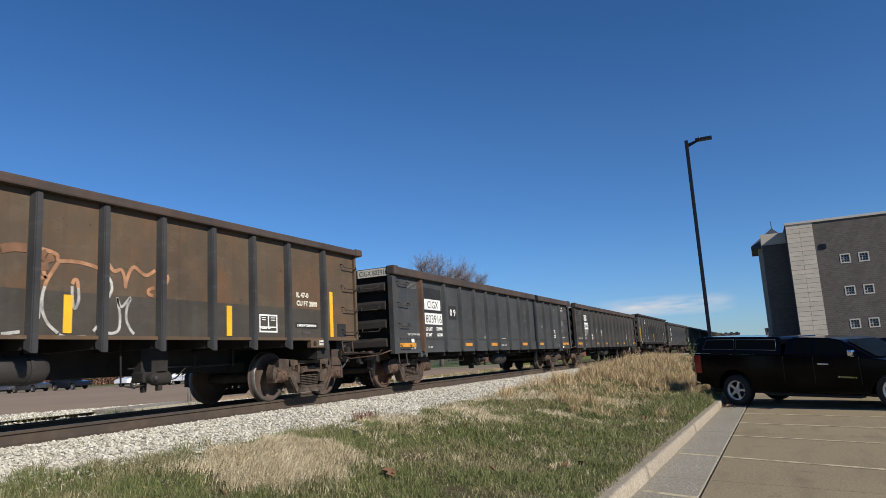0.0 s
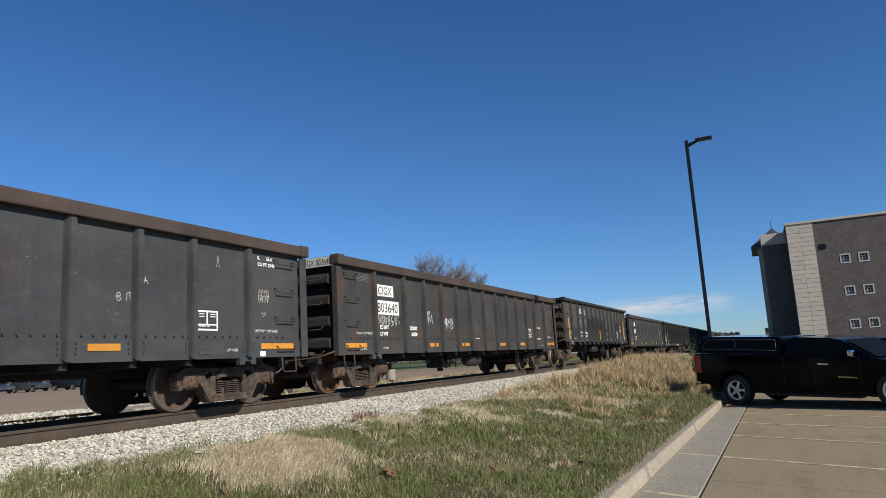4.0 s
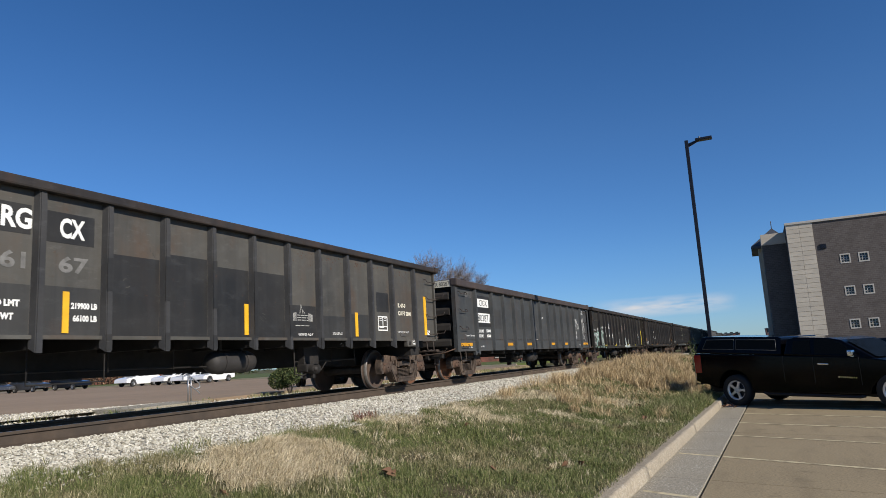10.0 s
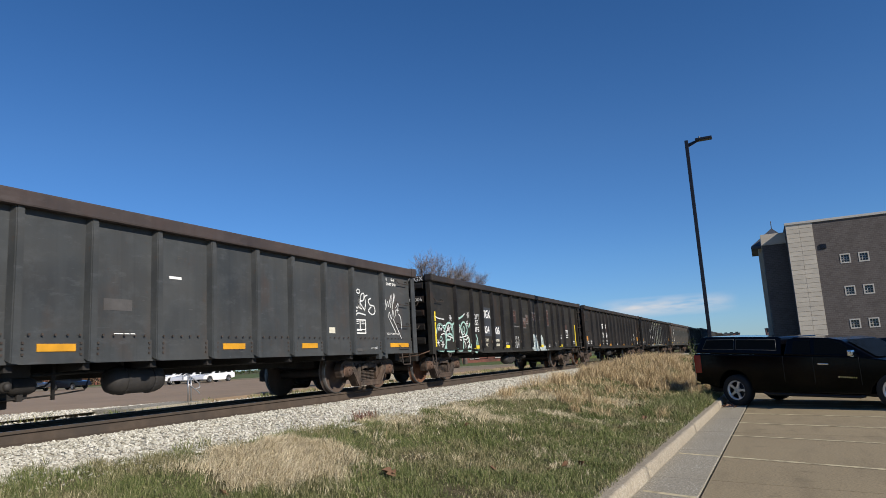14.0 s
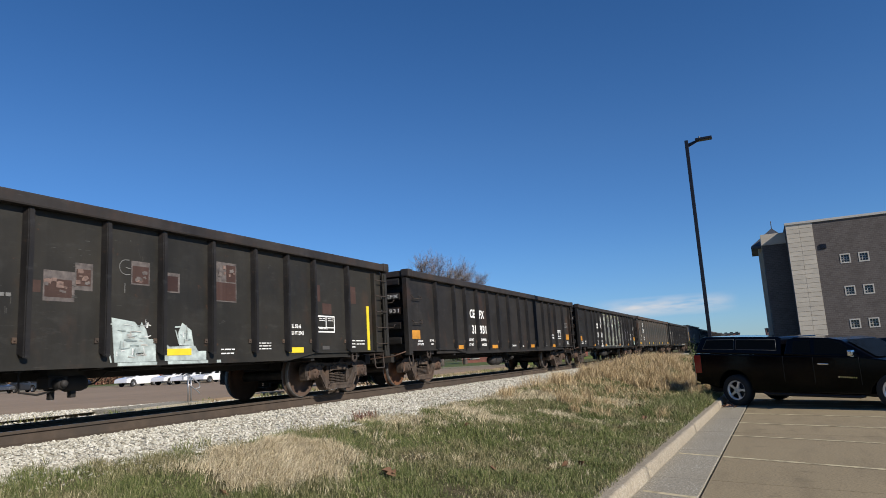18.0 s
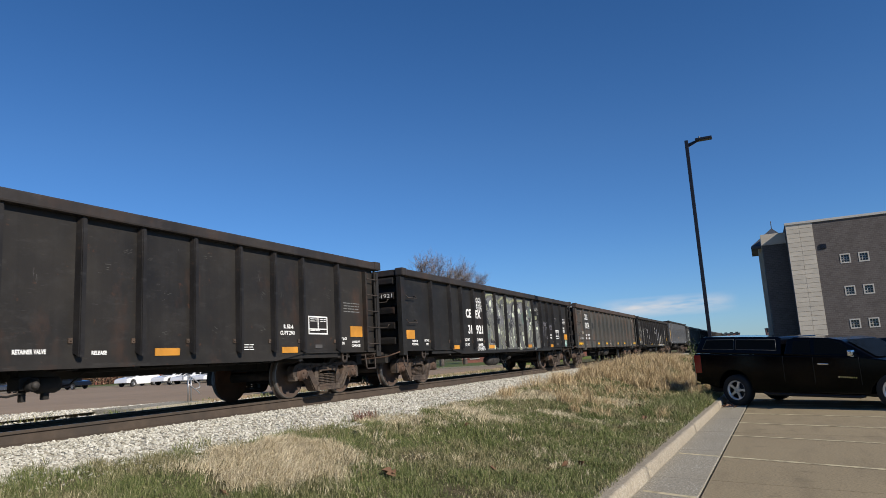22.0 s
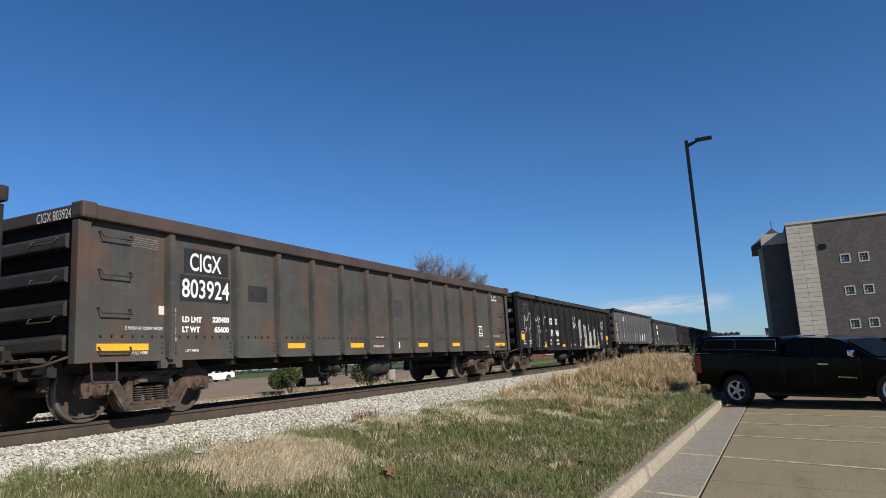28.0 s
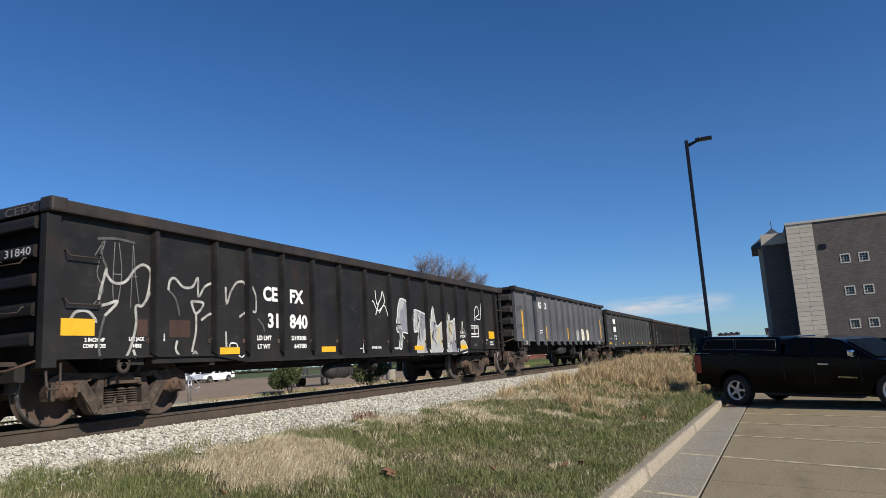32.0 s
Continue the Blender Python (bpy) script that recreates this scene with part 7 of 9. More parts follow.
def test_box(w, x0, x1, z0, z1):
    """The framed inspection stencil: outline, middle bar, foot line and a few marks."""
    y = skin(w, z0)
    t = 0.028
    bm = bmesh.new()
    xm, zf = (x0 + x1) / 2, z0 + (z1 - z0) * 0.26
    for a, b, c, d in ((x0, x1, z1 - t, z1), (x0, x1, z0, z0 + t), (x0, x0 + t, z0 + t, z1 - t), (x1 - t, x1, z0 + t, z1 - t), (x0 + t, x1 - t, zf, zf + t * 0.8), (xm - t / 2, xm + t / 2, zf + t * 0.8, z1 - t)):
        box(bm, a, b, y - 0.004, y - 0.0005, c, d)
    o = part("inspection_stencil", fix(bm), WHITE, w["car"])
    small_print(w, x0 + 0.06, xm - 0.04, z1 - 0.13, z1 - 0.05, 2, seed=3)
    small_print(w, xm + 0.06, x1 - 0.05, z1 - 0.13, z1 - 0.05, 2, seed=4)
    small_print(w, x0 + 0.05, xm + 0.05, z0 + 0.035, zf - 0.005, 1, seed=5)
    return o


coats = [0]


def stroke(w, pts, width, mat, name="graffiti_stroke", step=5, lift=0.006):
    bm = bmesh.new()
    coats[0] += 1
    ribbon(bm, curve_pts(pts, step) if step > 1 else pts, width, PANEL - lift - 0.00045 * (coats[0] % 14))
    return part(name, bm, mat, w["car"])


def scrawl(w, x0, x1, z0, z1, n, width, mat, seed, name="graffiti_tag", loops=True):
    """A fast tag: letter-like loops and slashes in one go, inside a box."""
    rng = random.Random(seed)
    bm = bmesh.new()
    cw = (x1 - x0) / n
    for i in range(n):
        cx, w2 = x0 + (i + 0.5) * cw, cw * 0.62
        zz = [z0 + (z1 - z0) * v for v in (0.0, 0.25, 0.5, 0.75, 1.0)]
        kind = rng.randrange(4)
        j = lambda a: a + rng.uniform(-0.14, 0.14) * cw
        if kind == 0:
            pts = [(j(cx - w2 / 2), zz[4]), (j(cx - w2 / 3), zz[1]), (j(cx), zz[0]), (j(cx + w2 / 2), zz[2]), (j(cx + w2 / 4), zz[4])]
        elif kind == 1:
            pts = [(j(cx - w2 / 2), zz[0]), (j(cx - w2 / 4), zz[3]), (j(cx), zz[4]), (j(cx + w2 / 4), zz[2]), (j(cx + w2 / 2), zz[0])]
        elif kind == 2:
            pts = [(j(cx + w2 / 2), zz[3]), (j(cx), zz[4]), (j(cx - w2 / 2), zz[2]), (j(cx), zz[0]), (j(cx + w2 / 2), zz[1]), (j(cx + w2 / 5), zz[2])]
        else:
            pts = [(j(cx - w2 / 2), zz[3]), (j(cx + w2 / 3), zz[4]), (j(cx - w2 / 3), zz[2]), (j(cx + w2 / 2), zz[1]), (j(cx - w2 / 2), zz[0])]
        ribbon(bm, curve_pts(pts, 4), width, skin(w, (z0 + z1) / 2) - 0.006)
        if rng.random() < 0.5:
            ribbon(bm, [(j(cx - w2 / 2), zz[2]), (j(cx + w2 / 2), j(zz[2]))], width, skin(w, (z0 + z1) / 2) - 0.006)
    return part(name, bm, mat, w["car"])


def blob(w, pts, mat, name="graffiti_fill", lift=0.004):
    """A filled painted shape with a smooth outline."""
    bm = bmesh.new()
    prism(bm, curve_pts(pts + pts[:1], 4)[:-1], PANEL - lift, PANEL - 0.0005)
    return part(name, fix(bm), mat, w["car"])


def end_letters(w, text, y_left, y_right, z, h, x=-0.075, mat=None, plate_mat=None):
    """Words on the end of the wagon that faces -x, read from +y to -y."""
    wd = y_left - y_right
    ob = letters(text, h, mat or WHITE, w["car"], 0, 0, 0, "end_lettering", 0.0, wd)
    ob.matrix_basis = Matrix.Translation((x, y_left, z)) @ Matrix.Rotation(radians(-90), 4, "Z")
    if plate_mat:
        bm = bmesh.new()
        box(bm, x + 0.0015, x + 0.006, y_right - 0.05, y_left + 0.05, z - 0.03, z + h + 0.03)
        part("number_backing", fix(bm), plate_mat, w["car"])


def smooth_marks(w, load, light, strips=YELLOW):
    """What all the smooth grey wagons carry."""
    for a, b in ((0.28, 1.12), (4.28, 4.80), (6.40, 6.92), (9.55, 10.07), (11.65, 12.15), (15.04, 15.94)):
        strip(w, a, b, 0.90, 0.995, strips)
    write(w, "2 INCH HF COMP SHOES", 0.74, 1.19, 0.05, 0.66)
    write(w, "2 INCH HF COMP SHOES", 14.90, 1.19, 0.05, 0.62)
    write(w, "PULL HERE", 0.84, 0.845, 0.045, 0.27)
    write(w, "LIFT HERE", 1.82, 0.865, 0.045, 0.26)
    write(w, "LIFT HERE", 14.2, 0.865, 0.045, 0.26)
    for i, ch in enumerate("JACK HERE"):
        if ch != " ":
            write(w, ch, 1.615, 1.47 - 0.055 * i, 0.042, 0.03)
            write(w, ch, 14.83, 1.47 - 0.055 * i, 0.042, 0.03)
    write(w, "LD LMT", 1.77, 1.32, 0.085, 0.40, bold=0.006)
    write(w, "LT WT", 1.77, 1.165, 0.085, 0.36, bold=0.006)
    if w is not C:
        write(w, load, 2.40, 1.33, 0.085, 0.38, bold=0.006)
        write(w, light, 2.44, 1.17, 0.085, 0.33, bold=0.006)
    test_box(w, *((12.57, 13.07) if w is C else (13.55, 14.02)), 1.20, 1.52)
    small_print(w, 0.78, 1.30, 2.36, 2.52, 5, FADED_GREY, seed=7)
    if w is not C:
        write(w, "IL", 15.0, 2.485, 0.06, bold=0.003)
        write(w, "52-6", 15.24, 2.485, 0.06, bold=0.003)
        write(w, "CU FT 2743", 15.0, 2.37, 0.06, 0.46, bold=0.003)
    small_print(w, 7.5, 7.85, 1.10, 1.14, 1, seed=8)
    bm = bmesh.new()
    box(bm, 13.58, 13.80, PANEL - 0.034, PANEL - 0.022, 0.82, 0.88, 0.004)
    part("routing_board", fix(bm), GREYMETAL, w["car"])


# rust-brown wagon
for a, b in ((3.60, 4.41), (4.57, 5.40), (5.56, 6.36), (6.52, 7.34), (7.50, 8.31), (8.47, 9.29), (9.45, 10.32), (10.48, 11.29), (11.45, 12.26), (12.42, 13.40)):
    panel_mark(A, a, b, 1.10, 1.66, BROWNPATCH, lift=0.0015)
for a, b, c, d in ((7.84, 7.96, 1.13, 1.62), (10.75, 10.87, 1.12, 1.62), (13.72, 13.83, 1.12, 2.05), (3.87, 3.97, 1.13, 1.64), (0.82, 0.94, 1.16, 2.12)):
    strip(A, a, b, c, d)
test_box(A, 11.56, 12.05, 1.19, 1.51)
write(A, "IL 47-0", 12.63, 1.87, 0.095, 0.38, CREAM, 0.006)
write(A, "CU FT 2800", 12.63, 1.71, 0.095, 0.66, CREAM, 0.006)
panel_mark(A, 12.58, 13.29, 1.28, 1.39, DARKPATCH, lift=0.003)
write(A, "2 INCH HF COMP SHOES", 12.63, 1.312, 0.045, 0.61, WHITE, 0.003, 0.002)
panel_mark(A, 12.78, 13.03, 1.175, 1.23, GREYMETAL, "routing_board", lift=0.012)
panel_mark(A, 13.98, 14.30, 1.13, 1.40, DARKPATCH, lift=0.003)
for pts_ in (
    [(7.49, 2.17), (7.6, 2.16), (7.73, 2.12), (7.76, 2.05), (8.0, 2.06), (8.19, 2.04), (8.36, 2.0)],
    [(7.76, 2.04), (7.69, 1.93), (7.61, 1.79), (7.58, 1.71)],
    [(7.54, 2.0), (7.57, 1.85), (7.6, 1.82), (7.51, 1.81)],
    [(7.95, 1.76), (7.98, 1.82), (8.02, 1.81), (8.04, 1.72)],
    [(8.49, 2.08), (8.57, 1.99), (8.69, 2.02), (8.75, 1.88), (8.76, 1.78), (8.78, 1.88), (8.84, 2.03), (8.91, 2.08), (9.01, 2.02), (9.11, 1.98), (9.22, 2.03), (9.27, 2.07)],
    [(9.5, 2.02), (9.51, 1.94), (9.45, 1.86), (9.36, 1.84)],
    [(9.26, 1.81), (9.16, 1.77), (9.16, 1.71), (9.24, 1.69)],
):
    stroke(A, pts_, 0.050, SPRAY_PEACH, "graffiti_line")
for pts_ in (
    [(7.02, 2.11), (7.16, 2.15), (7.33, 2.16)],
    [(7.52, 2.15), (7.58, 2.06), (7.68, 2.09)],
    [(7.55, 2.01), (7.57, 1.9)],
):
    stroke(A, pts_, 0.11, SPRAY_PEACH_SOFT, "graffiti_line")
for pts_ in (
    [(7.58, 1.71), (7.55, 1.59), (7.56, 1.4), (7.64, 1.24), (7.77, 1.13)],
    [(8.4, 1.98), (8.5, 1.88), (8.54, 1.78), (8.53, 1.7), (8.49, 1.62)],
    [(8.47, 1.43), (8.43, 1.34), (8.35, 1.25), (8.27, 1.16)],
    [(8.04, 1.72), (8.05, 1.57), (8.01, 1.46), (7.98, 1.47), (7.96, 1.59), (7.95, 1.74)],
    [(9.37, 1.69), (9.43, 1.59), (9.43, 1.43), (9.33, 1.22)],
    [(8.48, 1.14), (8.59, 1.14), (8.67, 1.2), (8.68, 1.4), (8.63, 1.63), (8.7, 1.5), (8.85, 1.64), (8.79, 1.48), (8.79, 1.32), (8.86, 1.19), (8.92, 1.13)],
    [(7.48, 1.81), (7.41, 1.75), (7.51, 1.66)],
    [(7.52, 1.56), (7.51, 1.31), (7.43, 1.23), (7.36, 1.18)],
    [(7.79, 1.11), (7.9, 1.08), (8.16, 1.09)],
    [(7.07, 1.11), (7.29, 1.14)],
):
    stroke(A, pts_, 0.040, SPRAY_FADED, "graffiti_line")

# the first grey wagon
smooth_marks(B, "220900", "65100", ORANGE)
panel_mark(B, 1.68, 2.78, 2.14, 2.46, DARKPATCH, lift=0.002)
panel_mark(B, 1.72, 2.80, 1.80, 1.87, DARKPATCH, lift=0.002)
panel_mark(B, 1.75, 2.72, 1.88, 2.16, WHITE, "number_panel")
panel_mark(B, 1.74, 2.80, 1.49, 1.79, WHITE, "number_panel")
write(B, "CIGX", 1.92, 1.92, 0.20, 0.66, BLACK_INK, 0.0, 0.002)
write(B, "803916", 1.79, 1.53, 0.22, 0.97, BLACK_INK, 0.0, 0.002)
panel_mark(B, 3.26, 3.78, 1.66, 2.05, DARKPATCH, lift=0.003)
write(B, "0 9", 3.34, 1.76, 0.19, 0.38, WHITE, 0.004, 0.003)
panel_mark(B, 8.34, 8.46, 1.16, 1.25, SPRAY_PEACH, "sticker")
write(B, "RETAINING VALVE", 7.35, 0.90, 0.05, 0.46)
for k in range(4):
    scrawl(B, 5.85 + 0.09 * k, 5.91 + 0.09 * k, 1.12, 1.20 + 0.03 * (k % 2), 1, 0.012, SPRAY_FADED, 90 + k)
panel_mark(B, 0.89, 1.04, 1.01, 1.10, WHITE, "sticker")
panel_mark(B, 15.02, 15.16, 0.77, 0.86, WHITE, "sticker")
for k in range(9):
    rr = random.Random(k + 60)
    xx, zz = rr.uniform(9.6, 15.5), rr.uniform(1.3, 2.3)
    scrawl(B, xx, xx + rr.uniform(0.05, 0.14), zz, zz + rr.uniform(0.05, 0.2), 1, 0.012, SPRAY_FADED, k)
scrawl(B, 15.0, 15.3, 1.72, 1.95, 4, 0.014, SPRAY_FADED, 71)
end_letters(B, "CIGX 803916", -0.66, -1.45, 2.66, 0.13, -0.064, BLACK_INK, CREAM)

# the old grey wagon
smooth_marks(C, "220300", "65700", ORANGE)
panel_mark(C, 1.64, 2.46, 2.09, 2.36, WHITE, "number_panel")
panel_mark(C, 1.60, 2.70, 1.66, 1.99, WHITE, "number_panel")
panel_mark(C, 1.60, 2.80, 1.42, 1.65, DARKPATCH, lift=0.002)
write(C, "CIGX", 1.74, 2.125, 0.20, 0.62, BLACK_INK, 0.0, 0.002)
write(C, "803640", 1.68, 1.71, 0.23, 0.95, BLACK_INK, 0.0, 0.002)
scrawl(C, 1.65, 2.75, 1.44, 1.66, 7, 0.016, SPRAY_FADED, 9)
scrawl(C, 1.75, 2.60, 1.40, 1.62, 5, 0.012, SPRAY_W, 10)
for pts_ in (
    [(4.08, 1.73), (4.21, 1.75), (4.28, 1.78)], [(4.15, 1.74), (4.14, 1.62), (4.11, 1.53)], [(4.21, 1.74), (4.18, 1.54), (4.18, 1.45)],
    [(4.25, 1.78), (4.31, 1.82), (4.39, 1.81), (4.34, 1.76), (4.25, 1.77)], [(4.28, 1.76), (4.22, 1.65), (4.20, 1.56), (4.28, 1.65), (4.31, 1.68), (4.29, 1.50)],
    [(4.39, 1.70), (4.37, 1.61), (4.42, 1.58), (4.48, 1.74), (4.51, 1.61), (4.53, 1.51)], [(5.18, 1.60), (5.20, 1.54)],
    [(5.20, 1.41), (5.30, 1.55), (5.38, 1.66), (5.41, 1.64), (5.29, 1.46), (5.41, 1.61), (5.45, 1.67), (5.41, 1.36)],
    [(5.47, 1.63), (5.41, 1.55), (5.45, 1.48), (5.53, 1.57), (5.53, 1.66), (5.51, 1.40)], [(5.62, 1.68), (5.56, 1.56), (5.66, 1.59), (5.68, 1.65), (5.64, 1.34)],
    [(5.63, 1.56), (5.79, 1.69), (5.72, 1.56), (5.74, 1.40), (5.83, 1.44), (5.85, 1.57), (5.77, 1.64), (5.74, 1.49)], [(5.87, 1.57), (5.89, 1.54)],
):
    stroke(C, pts_, 0.017, SPRAY_W, "graffiti_tag")
for pts_ in ([(7.36, 1.61), (7.30, 1.46)], [(7.53, 1.60), (7.51, 1.45), (7.54, 1.31)], [(7.66, 1.62), (7.60, 1.48)], [(7.76, 1.61), (7.74, 1.32)], [(7.68, 1.52), (7.65, 1.28)]):
    stroke(C, pts_, 0.014, FADED_GREY, "graffiti_tag")
for x_ in (4.53, 6.50):
    panel_mark(C, x_, x_ + 0.09, 0.80, 1.03, RIBRUST, "rust_run", lift=0.0125)
write(C, "220300", 3.24, 1.32, 0.085, 0.38, bold=0.006)
write(C, "65700", 3.30, 1.165, 0.085, 0.32, bold=0.006)
write(C, "IL    52-6", 13.76, 1.54, 0.065, 0.46, bold=0.003)
write(C, "CUFT 2743", 13.76, 1.10, 0.065, 0.46, bold=0.003)
end_letters(C, "CIGX 803640", -0.70, -1.45, 2.66, 0.14, -0.064, BLACK_INK, CREAM)

# the dusty grey wagon with darker patches
for a, b, t in ((0.25, 1.20, 1.71), (1.36, 2.44, 1.71), (2.60, 3.44, 1.71), (3.60, 4.41, 1.72), (4.57, 5.40, 2.23), (5.56, 6.36, 2.34), (6.52, 7.34, 2.25), (7.50, 8.31, 2.26), (8.47, 9.29, 1.72), (9.45, 10.32, 1.55)):
    panel_mark(D, a, b, 1.10, t, DARKPATCH if 4.5 < a < 9 else GREYPATCH, lift=0.0015)
panel_mark(D, 10.48, 11.29, 1.10, 1.62, GREYPATCH, lift=0.0015)
panel_mark(D, 11.66, 12.22, 1.72, 2.17, DARKPATCH, lift=0.002)
for a, b, c, d in ((0.82, 0.94, 1.16, 2.14), (3.87, 3.96, 1.13, 1.66), (7.22, 7.32, 1.14, 1.67), (14.06, 14.20, 1.20, 2.21), (10.72, 10.83, 1.14, 1.66)):
    strip(D, a, b, c, d)
panel_mark(D, 2.90, 3.42, 2.33, 2.70, DARKPATCH, lift=0.002)
panel_mark(D, 3.62, 4.30, 2.28, 2.68, DARKPATCH, lift=0.002)
write(D, "RG", 3.05, 2.39, 0.25, 0.38, bold=0.012)
write(D, "CX", 3.80, 2.35, 0.25, 0.36, bold=0.012)
write(D, "461", 2.85, 1.90, 0.20, 0.52, FADED_GREY, 0.008)
write(D, "67", 3.80, 1.90, 0.20, 0.42, FADED_GREY, 0.008)
write(D, "LD LMT", 2.98, 1.44, 0.075, 0.34, bold=0.006)
write(D, "LT WT", 2.98, 1.28, 0.075, 0.27, bold=0.006)
write(D, "219900 LB", 3.99, 1.44, 0.075, 0.38, bold=0.005)
write(D, "66100 LB", 4.02, 1.28, 0.075, 0.35, bold=0.005)
write(D, "2 IN HF COMP SHOES", 1.60, 1.17, 0.05, 0.5)
scrawl(D, 0.97, 1.22, 1.38, 1.58, 4, 0.012, SPRAY_FADED, 21)
for k in range(4):
    panel_mark(D, 8.53 + 0.035 * k, 8.555 + 0.035 * k, 1.42, 1.56 + 0.008 * k, SPRAY_FADED, "emblem_bar", lift=0.004)
    panel_mark(D, 9.04 + 0.035 * k, 9.065 + 0.035 * k, 1.42, 1.58 - 0.008 * k, SPRAY_FADED, "emblem_bar", lift=0.004)
small_print(D, 8.68, 9.02, 1.40, 1.54, 3, SPRAY_FADED, seed=41)
stroke(D, [(8.76, 1.56), (8.80, 1.74), (8.86, 1.56)], 0.018, SPRAY_FADED, "emblem_line", 1)
stroke(D, [(8.84, 1.64), (8.92, 1.57)], 0.016, SPRAY_FADED, "emblem_line", 1)
small_print(D, 8.62, 9.06, 1.30, 1.34, 1, SPRAY_FADED, seed=42)
write(D, "RETAINER VALVE", 8.72, 1.14, 0.05, 0.46)
write(D, "RELEASE ROD", 9.86, 1.17, 0.05, 0.36)
# overpaint that runs across the ribs
for r_x, z0_, z1_ in ((4.49, 1.70, 2.15), (5.48, 1.62, 2.28), (6.44, 1.55, 2.32), (7.42, 1.08, 2.24), (8.39, 1.12, 1.70), (4.49, 0.90, 1.12), (5.48, 0.90, 1.15), (6.44, 0.90, 1.12), (9.37, 0.90, 1.10), (10.40, 0.90, 1.12)):
    bm = bmesh.new()
    box(bm, r_x - 0.046, r_x + 0.046, PANEL - 0.1035, PANEL - 0.097, z0_, z1_)
    part("paint_patch", fix(bm), DARKPATCH, D["car"])
test_box(D, 11.70, 12.13, 1.28, 1.62)
write(D, "IL 47-0", 12.67, 1.86, 0.095, 0.38, CREAM, 0.006)
write(D, "CU FT 2800", 12.67, 1.67, 0.095, 0.66, CREAM, 0.006)
write(D, "2 IN HF COMP SHOES", 12.62, 1.24, 0.045, 0.55)
panel_mark(D, 12.75, 13.0, 1.16, 1.22, GREYMETAL, "routing_board", lift=0.012)
panel_mark(D, 14.20, 14.36, 1.21, 1.32, WHITE, "sticker")
write(D, "PULL", 1.0, 1.27, 0.05, 0.17)
write(D, "HERE", 1.0, 1.14, 0.05, 0.17)
end_letters(D, "RGCX 46167", -0.72, -1.34, 2.545, 0.115, -0.1345, CREAM)

bm = bmesh.new()
box(bm, -0.175, -0.133, -0.24, 0.03, 2.54, 2.63, 0.006)
part("marker_box", fix(bm), WHITE, D["car"], "small white box on the end wall")
small_end = bmesh.new()
for i in range(2):
    for q in range(7):
        box(small_end, -0.1345, -0.133, -1.30 + q * 0.05, -1.265 + q * 0.05, 2.22 - 0.055 * i, 2.245 - 0.055 * i)
part("small_print", fix(small_end), FADED_GREY, D["car"])

# the clean dark grey wagon
AMBER = plain("amber_reflector", (0.62, 0.29, 0.015), 0.45, vary=0.2, scale=3.0)
smooth_marks(E_, "220400", "65600", AMBER)
panel_mark(E_, 1.64, 2.82, 1.50, 2.48, DARKPATCH, lift=0.002)
panel_mark(E_, 1.77, 2.71, 2.12, 2.38, WHITE, "number_panel")
panel_mark(E_, 1.70, 2.78, 1.63, 1.93, WHITE, "number_panel")
write(E_, "CIGX", 1.92, 2.16, 0.19, 0.66, BLACK_INK, 0.0, 0.002)
write(E_, "803871", 1.75, 1.67, 0.225, 0.98, BLACK_INK, 0.0, 0.002)
panel_mark(E_, 3.14, 3.84, 1.46, 2.10, GREYPATCH, lift=0.002)
for pts_ in (
    [(13.47, 2.1), (13.43, 1.92), (13.48, 1.74), (13.57, 1.93), (13.61, 2.07), (13.47, 2.1)],
    [(13.66, 2.13), (13.72, 2.18), (13.81, 2.15), (13.75, 2.09), (13.66, 2.12)],
    [(13.6, 1.82), (13.71, 1.77), (13.78, 2.05), (13.74, 1.81), (13.88, 1.75)],
    [(13.8, 1.8), (13.85, 2.05), (13.98, 2.1), (13.95, 1.95), (13.8, 1.9), (14.0, 1.72)],
    [(14.13, 2.07), (14.01, 2.03), (14.04, 1.9), (14.0, 1.75)],
    [(14.28, 2.01), (14.16, 1.96), (14.22, 1.86), (14.4, 1.83), (14.43, 1.7), (14.3, 1.64), (14.15, 1.72), (14.28, 1.82)],
    [(13.5, 1.53), (13.56, 1.64), (13.68, 1.71)],
    [(13.59, 1.55), (13.7, 1.65), (14.02, 1.62)],
):
    stroke(E_, pts_, 0.030, SPRAY_W, "graffiti_line")
for pts_ in (
    [(14.87, 2.13), (14.93, 1.97), (14.89, 1.82)],
    [(14.92, 1.78), (15.03, 1.98), (15.06, 1.86), (15.22, 2.15), (15.16, 1.83)],
    [(15.23, 1.79), (15.36, 2.2), (15.27, 1.92), (15.41, 2.17)],
    [(15.41, 1.84), (15.56, 1.97), (15.47, 1.73)],
    [(15.04, 1.59), (15.09, 1.73), (15.18, 1.57), (15.26, 1.78), (15.32, 1.59)],
    [(15.4, 1.64), (15.41, 1.78), (15.55, 1.79)],
    [(15.08, 1.57), (15.37, 1.24)],
    [(15.25, 1.58), (15.65, 1.09)],
    [(15.54, 1.69), (15.65, 1.61), (15.67, 1.33)],
):
    stroke(E_, pts_, 0.024, SPRAY_W, "graffiti_line")
panel_mark(E_, 12.57, 12.81, 1.20, 1.32, CREAM, "sticker")
panel_mark(E_, 8.45, 8.69, 1.97, 2.01, WHITE, "sticker")
panel_mark(E_, 7.33, 7.79, 1.45, 1.61, GREYMETAL, "worn_patch")
end_letters(E_, "CIGX 803871", -0.72, -1.45, 2.66, 0.13, -0.064, BLACK_INK, CREAM)

